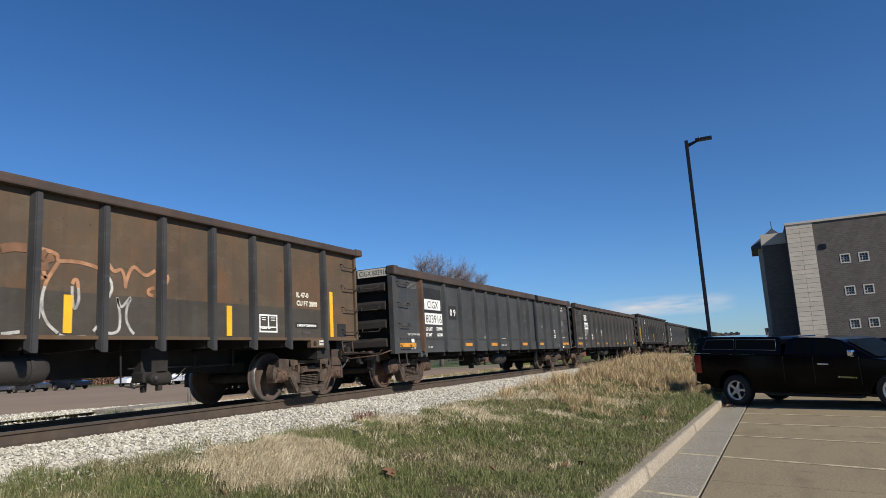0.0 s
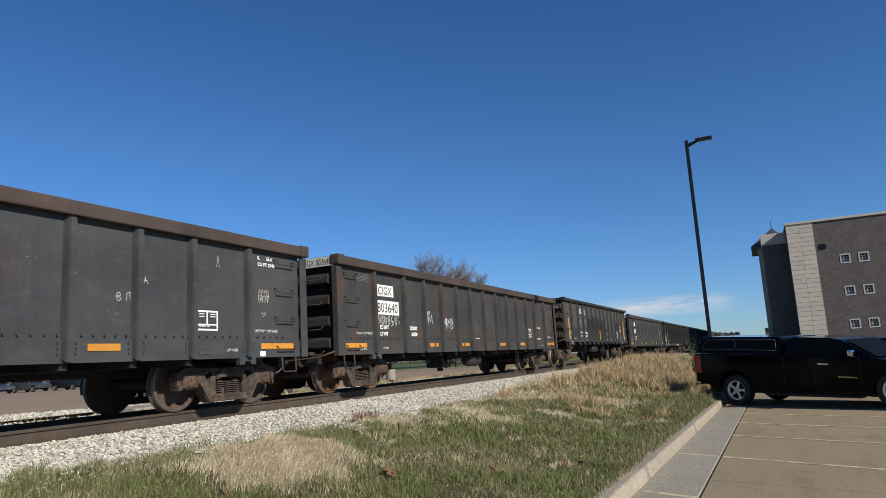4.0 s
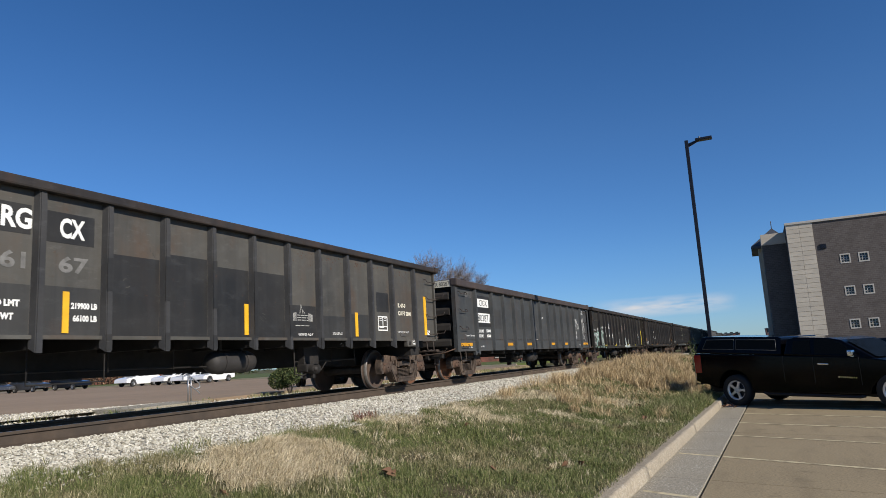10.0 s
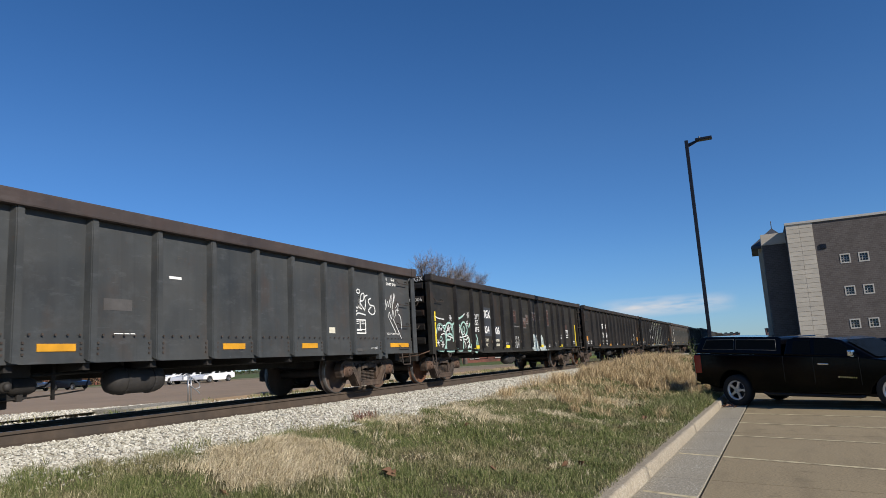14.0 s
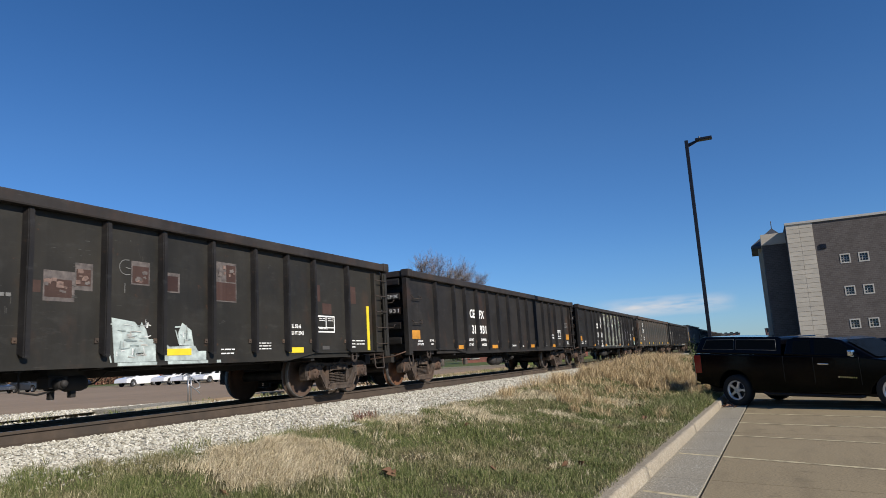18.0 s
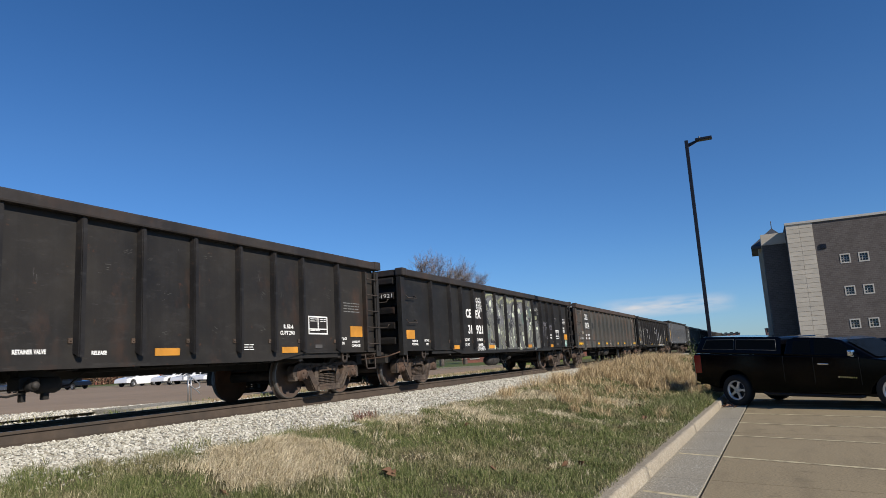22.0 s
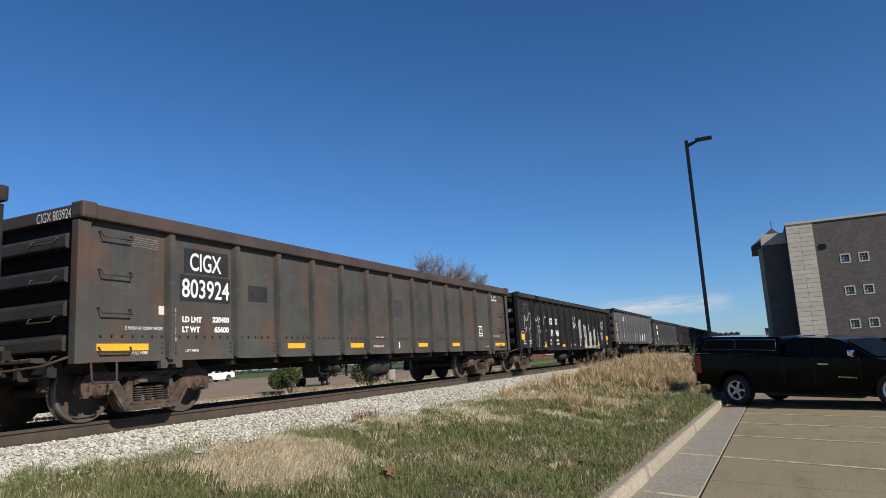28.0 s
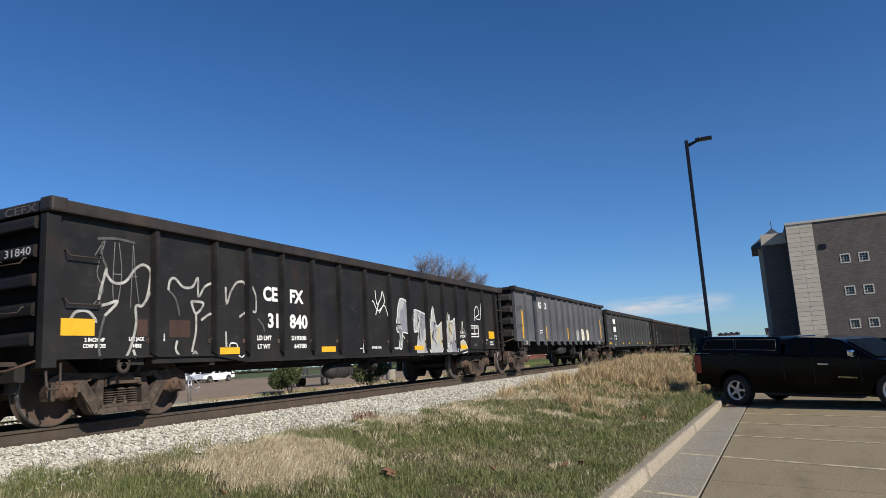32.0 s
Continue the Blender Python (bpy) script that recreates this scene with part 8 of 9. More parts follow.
# the faded black wagon with mint graffiti
for a, b in ((2.98, 3.42), (5.75, 6.22), (9.72, 10.19), (12.57, 13.02)):
    strip(F, a, b, 0.82, 0.92, LEMON)
strip(F, 15.36, 15.46, 0.84, 1.82, LEMON)
strip(F, 0.30, 0.40, 0.90, 1.85, LEMON)
panel_mark(F, 3.80, 4.56, 1.21, 2.13, BLUEPATCH, lift=0.002)
panel_mark(F, 4.72, 5.43, 1.08, 1.55, BLUEPATCH, lift=0.002)
write(F, "CIGX", 3.82, 1.78, 0.26, 0.70, bold=0.006)
write(F, "804", 3.88, 1.29, 0.24, 0.50, bold=0.006)
write(F, "006", 4.78, 1.27, 0.25, 0.52, bold=0.006)
write(F, "LD LMT", 3.90, 1.04, 0.085, 0.36, CREAM, 0.005)
write(F, "LT WT", 3.90, 0.885, 0.085, 0.29, CREAM, 0.005)
write(F, "220500", 4.80, 1.035, 0.08, 0.44, CREAM, 0.005)
write(F, "65500", 4.88, 0.885, 0.08, 0.36, CREAM, 0.005)
for a, b, c, d in ((6.66, 7.10, 1.69, 2.15), (7.77, 8.20, 1.53, 1.92), (8.20, 8.46, 1.69, 2.05), (9.07, 9.39, 1.83, 2.17), (9.69, 9.96, 1.76, 2.06), (10.69, 11.2, 1.68, 2.34)):
    panel_mark(F, a, b, c, d, WORNGREY, lift=0.001)
for a, b, c, d in ((6.68, 7.08, 1.71, 2.13), (7.79, 8.16, 1.58, 1.81), (8.22, 8.43, 1.75, 1.97), (9.09, 9.37, 1.85, 2.10), (9.69, 9.92, 1.78, 2.01), (10.96, 11.18, 2.02, 2.30), (10.71, 11.18, 1.70, 2.00), (13.42, 13.62, 1.83, 2.16), (13.68, 14.0, 1.58, 1.80), (14.62, 14.94, 1.85, 2.22), (7.62, 7.74, 1.63, 1.78)):
    panel_mark(F, a, b, c, d, REDPATCH, lift=0.0025)
rr = random.Random(44)
for a, b, c, d, n_ in ((7.97, 8.16, 1.66, 1.78, 5), (7.80, 7.95, 1.72, 1.82, 3), (8.23, 8.41, 1.78, 1.95, 7), (9.13, 9.31, 1.87, 2.06, 6), (11.0, 11.14, 2.10, 2.22, 3), (10.70, 10.93, 2.04, 2.32, 4), (6.75, 7.0, 1.8, 2.05, 5)):
    for k in range(n_):
        x_, z_ = rr.uniform(a, b), rr.uniform(c, d)
        u_ = rr.uniform(0.02, 0.05)
        stroke(F, [(x_ - u_, z_), (x_ + rr.uniform(-0.01, 0.01), z_ + rr.uniform(-0.015, 0.015)), (x_ + u_, z_ + rr.uniform(-0.02, 0.02))], rr.uniform(0.025, 0.06), rr.choice((PINKWORN, WORNGREY, PINKWORN)), "primer_flake", 1)
for pts_ in ([(9.03, 2.17), (8.93, 2.16), (8.87, 2.09), (8.89, 2.0), (8.97, 1.96), (9.05, 1.97)], [(8.97, 2.06), (9.05, 2.05)], [(8.96, 1.84), (8.96, 1.70)]):
    stroke(F, pts_, 0.012, FADED_GREY, "graffiti_tag")
small_print(F, 6.68, 7.38, 1.47, 1.60, 1, FADED_GREY, seed=13)
for pts_ in (
    [(0.4, 1.24), (0.46, 1.39), (0.54, 1.49), (0.7, 1.51), (0.86, 1.44), (0.96, 1.33), (1.0, 1.13), (0.96, 0.91), (0.82, 0.79), (0.6, 0.79), (0.42, 0.81)],
    [(1.0, 1.13), (1.1, 1.22), (1.31, 1.25), (1.46, 1.17), (1.5, 1.03)],
    [(1.02, 0.78), (0.99, 0.97), (1.07, 1.08), (1.25, 1.08)],
    [(0.96, 1.38), (1.06, 1.5), (1.23, 1.56), (1.41, 1.52), (1.49, 1.4), (1.48, 1.13)],
    [(1.38, 1.36), (1.49, 1.52), (1.59, 1.55)],
    [(1.55, 0.77), (1.22, 0.76), (1.02, 0.78)],
    [(1.68, 0.85), (1.75, 0.93), (1.72, 1.27)],
    [(1.79, 0.83), (1.83, 1.03), (1.76, 1.38), (1.88, 1.5), (2.04, 1.48), (2.17, 1.25), (2.22, 1.0), (2.14, 0.81), (1.97, 0.77), (1.79, 0.8)],
    [(2.04, 1.42), (2.17, 1.57), (2.36, 1.6), (2.52, 1.44), (2.5, 1.29), (2.35, 1.22)],
    [(2.51, 0.82), (2.67, 0.96), (2.62, 1.15), (2.44, 1.11)],
    [(2.49, 0.78), (2.74, 0.77), (2.78, 0.96)],
    [(2.66, 1.45), (2.73, 1.54), (2.78, 1.59)],
    [(3.05, 1.09), (3.15, 1.25), (3.28, 1.15), (3.31, 0.92), (3.25, 0.72), (3.08, 0.73)],
    [(1.83, 1.76), (1.91, 1.69), (2.08, 1.73), (2.29, 1.8)],
):
    stroke(F, pts_, 0.055, SPRAY_MINT, "graffiti_line")
for pts_ in (
    [(2.19, 1.37), (2.26, 1.47), (2.34, 1.43), (2.32, 1.34), (2.22, 1.32), (2.19, 1.37)],
    [(3.06, 1.15), (3.06, 0.94)],
    [(3.14, 1.13), (3.15, 0.94)],
    [(3.21, 1.09), (3.18, 0.92)],
    [(0.6, 1.12), (0.68, 1.18), (0.74, 1.12), (0.7, 1.05), (0.61, 1.06)],
):
    stroke(F, pts_, 0.030, SPRAY_MINT, "graffiti_line")
for pts_ in (
    [(0.38, 1.72), (0.56, 1.67), (0.95, 1.65)],
    [(1.73, 1.74), (2.04, 1.73), (2.43, 1.86)],
    [(0.53, 1.47), (0.58, 1.33), (0.62, 1.52), (0.65, 1.38), (0.73, 1.4)],
    [(0.7, 1.32), (0.83, 1.45), (0.99, 1.49)],
    [(0.99, 1.49), (0.96, 1.32), (0.86, 1.33)],
    [(1.13, 1.34), (1.11, 1.48), (1.19, 1.34), (1.22, 1.51)],
    [(1.21, 1.55), (1.34, 1.54), (1.38, 1.46), (1.27, 1.41), (1.24, 1.29)],
    [(1.88, 1.24), (1.92, 1.42), (1.98, 1.44), (1.96, 1.3), (1.86, 1.22), (2.01, 1.17)],
    [(2.09, 1.28), (2.04, 1.42), (2.13, 1.25), (2.26, 1.25), (2.35, 1.31)],
    [(1.93, 1.14), (2.26, 1.18), (2.57, 1.22)],
    [(2.26, 1.11), (2.44, 1.09), (2.57, 1.18), (2.62, 1.07), (2.48, 1.0)],
    [(2.57, 1.04), (2.67, 0.96), (2.53, 0.89), (2.76, 0.87)],
    [(1.89, 0.9), (1.93, 1.07), (2.09, 1.07)],
    [(2.18, 1.11), (2.35, 0.96), (2.35, 0.85)],
    [(0.71, 1.22), (0.9, 1.25), (1.17, 1.19), (1.46, 1.13)],
    [(1.28, 1.07), (1.39, 1.23), (1.52, 1.13), (1.46, 1.05)],
    [(1.09, 1.21), (1.05, 1.32), (1.17, 1.34)],
):
    stroke(F, pts_, 0.030, SPRAY_W, "graffiti_line")
for word, z_, wd_ in (("SOPT", 1.72, 0.50), ("ASS", 1.54, 0.42), ("MFS", 1.33, 0.46)):
    write(F, word, 3.03, z_, 0.16, wd_, SPRAY_W, 0.002, 0.003, "graffiti_tag")
for sx_, sz_ in ((1.37, 1.70), (2.66, 1.83), (2.54, 1.57), (3.77, 1.24), (0.50, 1.0), (0.78, 0.96)):
    for a in (0, 60, 120):
        c_, s_ = 0.10 * math.cos(radians(a)), 0.10 * math.sin(radians(a))
        stroke(F, [(sx_ - c_, sz_ - s_), (sx_ + c_, sz_ + s_)], 0.022, SPRAY_W, "graffiti_star", 1, 0.007)
scrawl(F, 6.75, 7.25, 0.82, 1.22, 3, 0.018, SPRAY_W, 52)
scrawl(F, 5.78, 6.15, 0.92, 1.02, 4, 0.014, SPRAY_FADED, 53)
write(F, "IL 52-6", 12.68, 1.28, 0.07, 0.28, bold=0.004)
write(F, "CU FT 2743", 12.62, 1.15, 0.07, 0.42, bold=0.004)
test_box(F, 13.49, 14.10, 1.21, 1.55)
small_print(F, 10.82, 11.15, 0.78, 0.91, 2, seed=17)
small_print(F, 11.72, 12.08, 0.86, 1.01, 3, seed=18)
small_print(F, 14.72, 14.86, 0.86, 1.06, 3, seed=19)
small_print(F, 14.90, 15.24, 0.92, 1.06, 2, seed=20)
panel_mark(F, 13.64, 13.88, 0.87, 0.94, GREYMETAL, "routing_board", lift=0.012)
end_letters(F, "CIGX", -0.95, -1.38, 2.67, 0.13, 0.006)
end_letters(F, "804006", -0.88, -1.34, 2.125, 0.10, -0.0255)


def black_marks(w, left, right, load, light, strips=ORANGE):
    """What the black wagons of one owner carry."""
    for a, b, c, d in ((0.28, 0.76, 1.10, 1.32), (3.06, 3.52, 0.82, 0.93), (5.88, 6.36, 0.82, 0.93), (9.88, 10.34, 0.82, 0.93), (12.76, 13.22, 0.82, 0.93), (15.06, 15.53, 1.13, 1.36)):
        strip(w, a, b, c, d, strips)
    write(w, "CE", 4.14, 1.75, 0.25, 0.40, bold=0.013)
    write(w, "FX", 4.90, 1.75, 0.25, 0.42, bold=0.013)
    write(w, left, 4.26, 1.27, 0.25, 0.29, bold=0.013)
    write(w, right, 4.88, 1.27, 0.25, 0.55, bold=0.013)
    write(w, "LD LMT", 3.97, 1.05, 0.08, 0.38, bold=0.004)
    write(w, "LT WT", 3.98, 0.90, 0.08, 0.33, bold=0.004)
    write(w, load, 4.92, 1.05, 0.08, 0.46, bold=0.004)
    write(w, light, 5.0, 0.90, 0.08, 0.38, bold=0.004)
    write(w, "2 INCH HF", 0.62, 1.02, 0.05, 0.30, bold=0.003)
    write(w, "COMP SHOES", 0.60, 0.94, 0.05, 0.34, bold=0.003)
    write(w, "LIFT JACK", 1.31, 1.02, 0.05, 0.26, bold=0.003)
    write(w, "HERE", 1.38, 0.94, 0.05, 0.14, bold=0.003)
    write(w, "IL 52-6", 12.82, 1.27, 0.07, 0.28, bold=0.004)
    write(w, "CU FT 2743", 12.72, 1.15, 0.07, 0.42, bold=0.004)
    test_box(w, 13.58, 14.22, 1.17, 1.53)
    write(w, "LIFT JACK", 14.64, 1.05, 0.05, 0.28, bold=0.003)
    write(w, "HERE", 14.68, 0.97, 0.05, 0.15, bold=0.003)
    write(w, "2 INCH HF", 15.12, 1.0, 0.045, 0.3, bold=0.003)
    write(w, "COMP SHOES", 15.10, 0.92, 0.045, 0.34, bold=0.003)
    if w is not H_:
        write(w, "RETAINER VALVE", 7.80, 0.87, 0.055, 0.42, bold=0.003)
        write(w, "RELEASE", 8.85, 0.85, 0.05, 0.23, bold=0.003)
    small_print(w, 11.75, 12.0, 0.86, 0.98, 3, seed=24)
    panel_mark(w, 13.78, 14.01, 0.90, 0.97, GREYMETAL, "routing_board", lift=0.012)
    for a, c in ((1.78, 1.05), (2.86, 1.05), (3.78, 1.02), (5.50, 1.02), (6.45, 1.02), (7.46, 1.02)):
        panel_mark(w, a, a + 0.03, c, c + 0.05, DARKRUST, "bracket", lift=0.025)


black_marks(G, "31", "931", "219900", "66100")
small_print(G, 14.80, 15.45, 1.62, 1.86, 4, FADED_GREY, seed=27)
panel_mark(G, 4.02, 4.40, 1.27, 1.54, DARKPATCH, lift=0.001)
end_letters(G, "CEFX", -0.85, -1.34, 2.125, 0.10, -0.0255)
end_letters(G, "31931", -0.85, -1.34, 1.765, 0.10, -0.0255)

black_marks(H_, "31", "921", "219600", "66400")
end_letters(H_, "31921", -0.90, -1.34, 2.125, 0.10, -0.0255)
small_print(H_, 14.72, 15.36, 1.78, 2.02, 4, seed=28)
scrawl(H_, 14.62, 15.20, 1.42, 1.66, 5, 0.035, SPRAY_W, 61)
scrawl(H_, 15.10, 15.42, 0.80, 1.12, 3, 0.03, SPRAY_MINT, 62)
scrawl(H_, 4.95, 5.42, 2.16, 2.40, 3, 0.026, SPRAY_W, 63)
scrawl(H_, 4.97, 5.45, 1.98, 2.18, 4, 0.022, SPRAY_W, 64)
scrawl(H_, 4.90, 5.55, 0.76, 0.89, 6, 0.024, SPRAY_W, 65)
mural_ribs = [5.58, 6.52, 7.54, 8.64, 9.60, 10.60, 11.62]
INK = plain("black_spray", (0.020, 0.020, 0.022), 0.5, vary=0.4, scale=4.0)
CHALK = plain("pale_lime_spray", (0.56, 0.60, 0.46), 0.6, vary=0.25, scale=7.0)
OLIVE = plain("olive_cream_spray", (0.27, 0.28, 0.17), 0.6, vary=0.4, scale=4.0)
MIDGREY = plain("mid_grey_spray", (0.145, 0.145, 0.150), 0.55, vary=0.3, scale=3.0)
PALEGREY = plain("pale_grey_spray", (0.25, 0.255, 0.25), 0.55, vary=0.35, scale=5.0)
TEAL = plain("dull_green_spray", (0.095, 0.135, 0.115), 0.6, vary=0.4, scale=5.0)
LILAC = plain("lilac_grey_spray", (0.20, 0.19, 0.215), 0.6, vary=0.5, scale=8.0)


def layer_of(mat):
    return {MURAL: 0.003, MIDGREY: 0.0035, TEAL: 0.004, PALEGREY: 0.0045, INK: 0.005}.get(mat, 0.0065)


def poly(w, pts, mat):
    """A sharp-edged painted shape."""
    bm = bmesh.new()
    prism(bm, pts, PANEL - layer_of(mat), PANEL - 0.001)
    if mat in (INK, MIDGREY):
        edge = bmesh.new()
        ribbon(edge, pts + pts[:1], 0.011 if mat is INK else 0.008, PANEL - 0.006)
        part("graffiti_outline", edge, PALEGREY, w["car"])
    return part("graffiti_fill", fix(bm), mat, w["car"])


def disc(w, x, z, rx, rz, mat, inner=0.0):
    """A painted spot, or a ring when inner is above zero."""
    bm = bmesh.new()
    n = 18
    out = [(x + rx * math.cos(2 * math.pi * i / n), z + rz * math.sin(2 * math.pi * i / n)) for i in range(n)]
    if inner:
        ins = [(x + (a - x) * inner, z + (b - z) * inner) for a, b in out]
        vs = [[bm.verts.new((a, PANEL - 0.0075, b)) for a, b in ring] for ring in (out, ins)]
        for i in range(n):
            bm.faces.new((vs[0][i], vs[0][i - 1], vs[1][i - 1], vs[1][i]))
    else:
        prism(bm, out, PANEL - 0.0075, PANEL - 0.001)
    return part("graffiti_spot", fix(bm), mat, w["car"])


def star(w, x, z, r, mat):
    bm = bmesh.new()
    prism(bm, [(x + r * (1 if i % 2 == 0 else 0.42) * math.sin(math.pi * i / 5 + 0.1), z + r * (1 if i % 2 == 0 else 0.42) * math.cos(math.pi * i / 5 + 0.1)) for i in range(10)], PANEL - 0.008, PANEL - 0.001)
    return part("graffiti_star", fix(bm), mat, w["car"])


for a, b in zip(mural_ribs[:-1], mural_ribs[1:]):
    a, b = a + 0.068, b - 0.068
    if a > 10.5:
        continue
    panel_mark(H_, a + (0.12 if a < 6 else 0), b, 0.78, 2.62, MURAL, "mural_panel", lift=0.002)
    # quick brush strokes between the letters
    rr = random.Random(int(a * 100))
    for k in range(22):
        x_, z_ = rr.uniform(a + 0.05, b - 0.28), rr.uniform(0.9, 2.45)
        dx, dz = rr.uniform(0.05, 0.24), rr.uniform(-0.3, 0.3)
        stroke(H_, [(x_, z_), (x_ + dx, z_ + dz), (x_ + dx * rr.uniform(0.2, 1.0), max(0.8, z_ + dz - rr.uniform(0.05, 0.25)))], rr.choice((0.012, 0.02, 0.035)),
               rr.choice((PALEGREY, INK, MIDGREY, PALEGREY, OLIVE)), "brush_stroke", 1 if k % 2 else 4, 0.0055)
poly(H_, [(5.74, 2.36), (5.89, 2.41), (6.15, 2.11), (5.79, 1.91), (6.13, 1.57), (5.93, 1.51), (5.72, 1.79), (5.73, 1.95), (5.98, 2.10)], INK)
poly(H_, [(5.73, 1.49), (5.92, 1.61), (5.90, 1.29), (5.74, 1.20)], PALEGREY)
poly(H_, [(5.91, 2.41), (6.37, 2.53), (6.43, 2.00), (6.17, 2.10)], MIDGREY)
poly(H_, [(6.25, 1.80), (6.47, 1.60), (6.45, 1.52), (6.26, 1.74)], INK)
poly(H_, [(6.09, 1.16), (6.22, 1.28), (6.35, 1.10), (6.28, 1.09), (6.21, 1.20), (6.15, 1.14)], OLIVE)
poly(H_, [(6.01, 1.10), (6.24, 1.17), (6.42, 1.03), (6.39, 0.96), (6.05, 0.98)], INK)
poly(H_, [(5.79, 0.96), (5.93, 0.98), (5.94, 0.80), (5.83, 0.80)], OLIVE)
stroke(H_, [(5.73, 2.39), (5.86, 2.50), (6.04, 2.57), (6.46, 2.58), (6.46, 2.39)], 0.075, OLIVE, step=4, lift=0.009)
stroke(H_, [(5.73, 2.30), (5.91, 2.10), (5.73, 1.98)], 0.040, OLIVE, step=1, lift=0.009)
disc(H_, 6.21, 2.27, 0.106, 0.099, CHALK)
disc(H_, 6.27, 2.37, 0.043, 0.040, CHALK)
disc(H_, 5.77, 2.19, 0.064, 0.063, OLIVE)
star(H_, 6.17, 1.95, 0.065, CHALK)
star(H_, 6.35, 2.08, 0.080, CHALK)
stroke(H_, [(6.25, 2.03), (6.30, 1.98), (6.36, 1.98)], 0.020, CHALK, step=1, lift=0.009)
disc(H_, 6.41, 0.85, 0.078, 0.070, CHALK)
disc(H_, 5.75, 0.88, 0.037, 0.036, PALEGREY)
stroke(H_, [(5.89, 2.39), (6.16, 2.11), (5.80, 1.90), (6.14, 1.56)], 0.015, PALEGREY, step=1, lift=0.009)
poly(H_, [(5.77, 1.28), (6.03, 1.42), (6.10, 1.29), (5.82, 1.10)], TEAL)
poly(H_, [(6.95, 2.33), (7.16, 2.41), (7.31, 2.13), (7.17, 2.14), (7.04, 2.19)], INK)
poly(H_, [(6.71, 2.04), (6.93, 1.80), (7.05, 1.85), (7.10, 1.71), (6.87, 1.57), (6.71, 1.88)], INK)
poly(H_, [(6.74, 2.17), (6.92, 2.26), (7.17, 1.96), (7.39, 1.73), (7.09, 1.53), (6.93, 1.80)], MIDGREY)
poly(H_, [(7.01, 1.11), (7.31, 0.91), (7.29, 0.84), (7.15, 0.96), (7.16, 0.77), (7.07, 0.81)], INK)
stroke(H_, [(6.91, 2.36), (7.12, 2.45), (7.43, 2.56)], 0.075, OLIVE, step=4, lift=0.009)
disc(H_, 6.76, 2.42, 0.063, 0.056, OLIVE)
disc(H_, 6.94, 2.06, 0.040, 0.035, CHALK)
disc(H_, 7.02, 1.96, 0.070, 0.060, CHALK)
star(H_, 6.86, 1.40, 0.157, CHALK)
stroke(H_, [(7.01, 1.35), (7.09, 1.36)], 0.040, CHALK, step=1, lift=0.009)
stroke(H_, [(7.03, 1.28), (7.11, 1.32)], 0.030, CHALK, step=1, lift=0.009)
poly(H_, [(7.20, 1.36), (7.30, 1.49), (7.35, 1.35)], INK)
stroke(H_, [(6.71, 2.04), (6.93, 1.81), (7.05, 1.85), (7.11, 1.70), (6.87, 1.57)], 0.015, PALEGREY, step=1, lift=0.009)
poly(H_, [(6.73, 0.91), (6.87, 0.98), (6.89, 0.81), (6.76, 0.75)], TEAL)
stroke(H_, [(7.45, 2.47), (7.44, 1.48), (7.44, 0.80)], 0.020, CHALK, step=1, lift=0.009)
stroke(H_, [(6.46, 2.34), (6.47, 1.60), (6.49, 0.82)], 0.020, CHALK, step=1, lift=0.009)
disc(H_, 7.34, 2.28, 0.039, 0.033, CHALK)
disc(H_, 7.79, 2.48, 0.086, 0.069, OLIVE)
disc(H_, 7.94, 2.44, 0.098, 0.078, OLIVE)
stroke(H_, [(8.08, 2.39), (8.31, 2.47), (8.60, 2.52)], 0.080, OLIVE, step=4, lift=0.009)
poly(H_, [(7.55, 2.35), (7.66, 2.38), (7.65, 2.21), (7.56, 2.20)], CHALK)
stroke(H_, [(8.27, 2.06), (8.34, 2.29), (8.59, 2.44)], 0.050, INK, step=4, lift=0.009)
stroke(H_, [(7.79, 1.94), (7.91, 2.13)], 0.022, CHALK, step=1, lift=0.009)
stroke(H_, [(7.99, 1.98), (8.11, 2.01), (8.11, 2.10)], 0.022, CHALK, step=1, lift=0.009)
star(H_, 7.96, 1.79, 0.092, OLIVE)
poly(H_, [(7.91, 1.67), (8.03, 1.75), (8.31, 1.61), (8.18, 1.51), (8.03, 1.43), (7.91, 1.55)], INK)
poly(H_, [(7.79, 2.29), (8.23, 2.30), (8.18, 1.78), (7.84, 1.87)], MIDGREY)
poly(H_, [(7.68, 1.54), (7.82, 1.46), (7.87, 1.05), (7.71, 1.25)], CHALK)
stroke(H_, [(8.07, 1.20), (8.15, 0.90), (8.27, 0.93), (8.35, 1.52)], 0.055, CHALK, step=4, lift=0.009)
disc(H_, 8.39, 1.97, 0.105, 0.080, CHALK)
stroke(H_, [(8.52, 2.35), (8.51, 2.13)], 0.040, CHALK, step=1, lift=0.009)
stroke(H_, [(8.46, 1.96), (8.46, 1.68)], 0.020, CHALK, step=1, lift=0.009)
poly(H_, [(7.93, 1.46), (8.07, 1.35), (7.97, 1.19)], INK)
disc(H_, 8.41, 1.19, 0.052, 0.039, CHALK)
stroke(H_, [(8.60, 2.46), (8.58, 1.53), (8.57, 0.78)], 0.020, CHALK, step=1, lift=0.009)
poly(H_, [(8.26, 2.04), (8.31, 1.79), (8.54, 1.60), (8.08, 1.72)], INK)
stroke(H_, [(7.70, 1.23), (7.89, 0.97), (8.08, 0.90)], 0.020, CHALK, step=1, lift=0.009)
stroke(H_, [(7.66, 1.75), (7.75, 1.60)], 0.030, CHALK, step=1, lift=0.009)
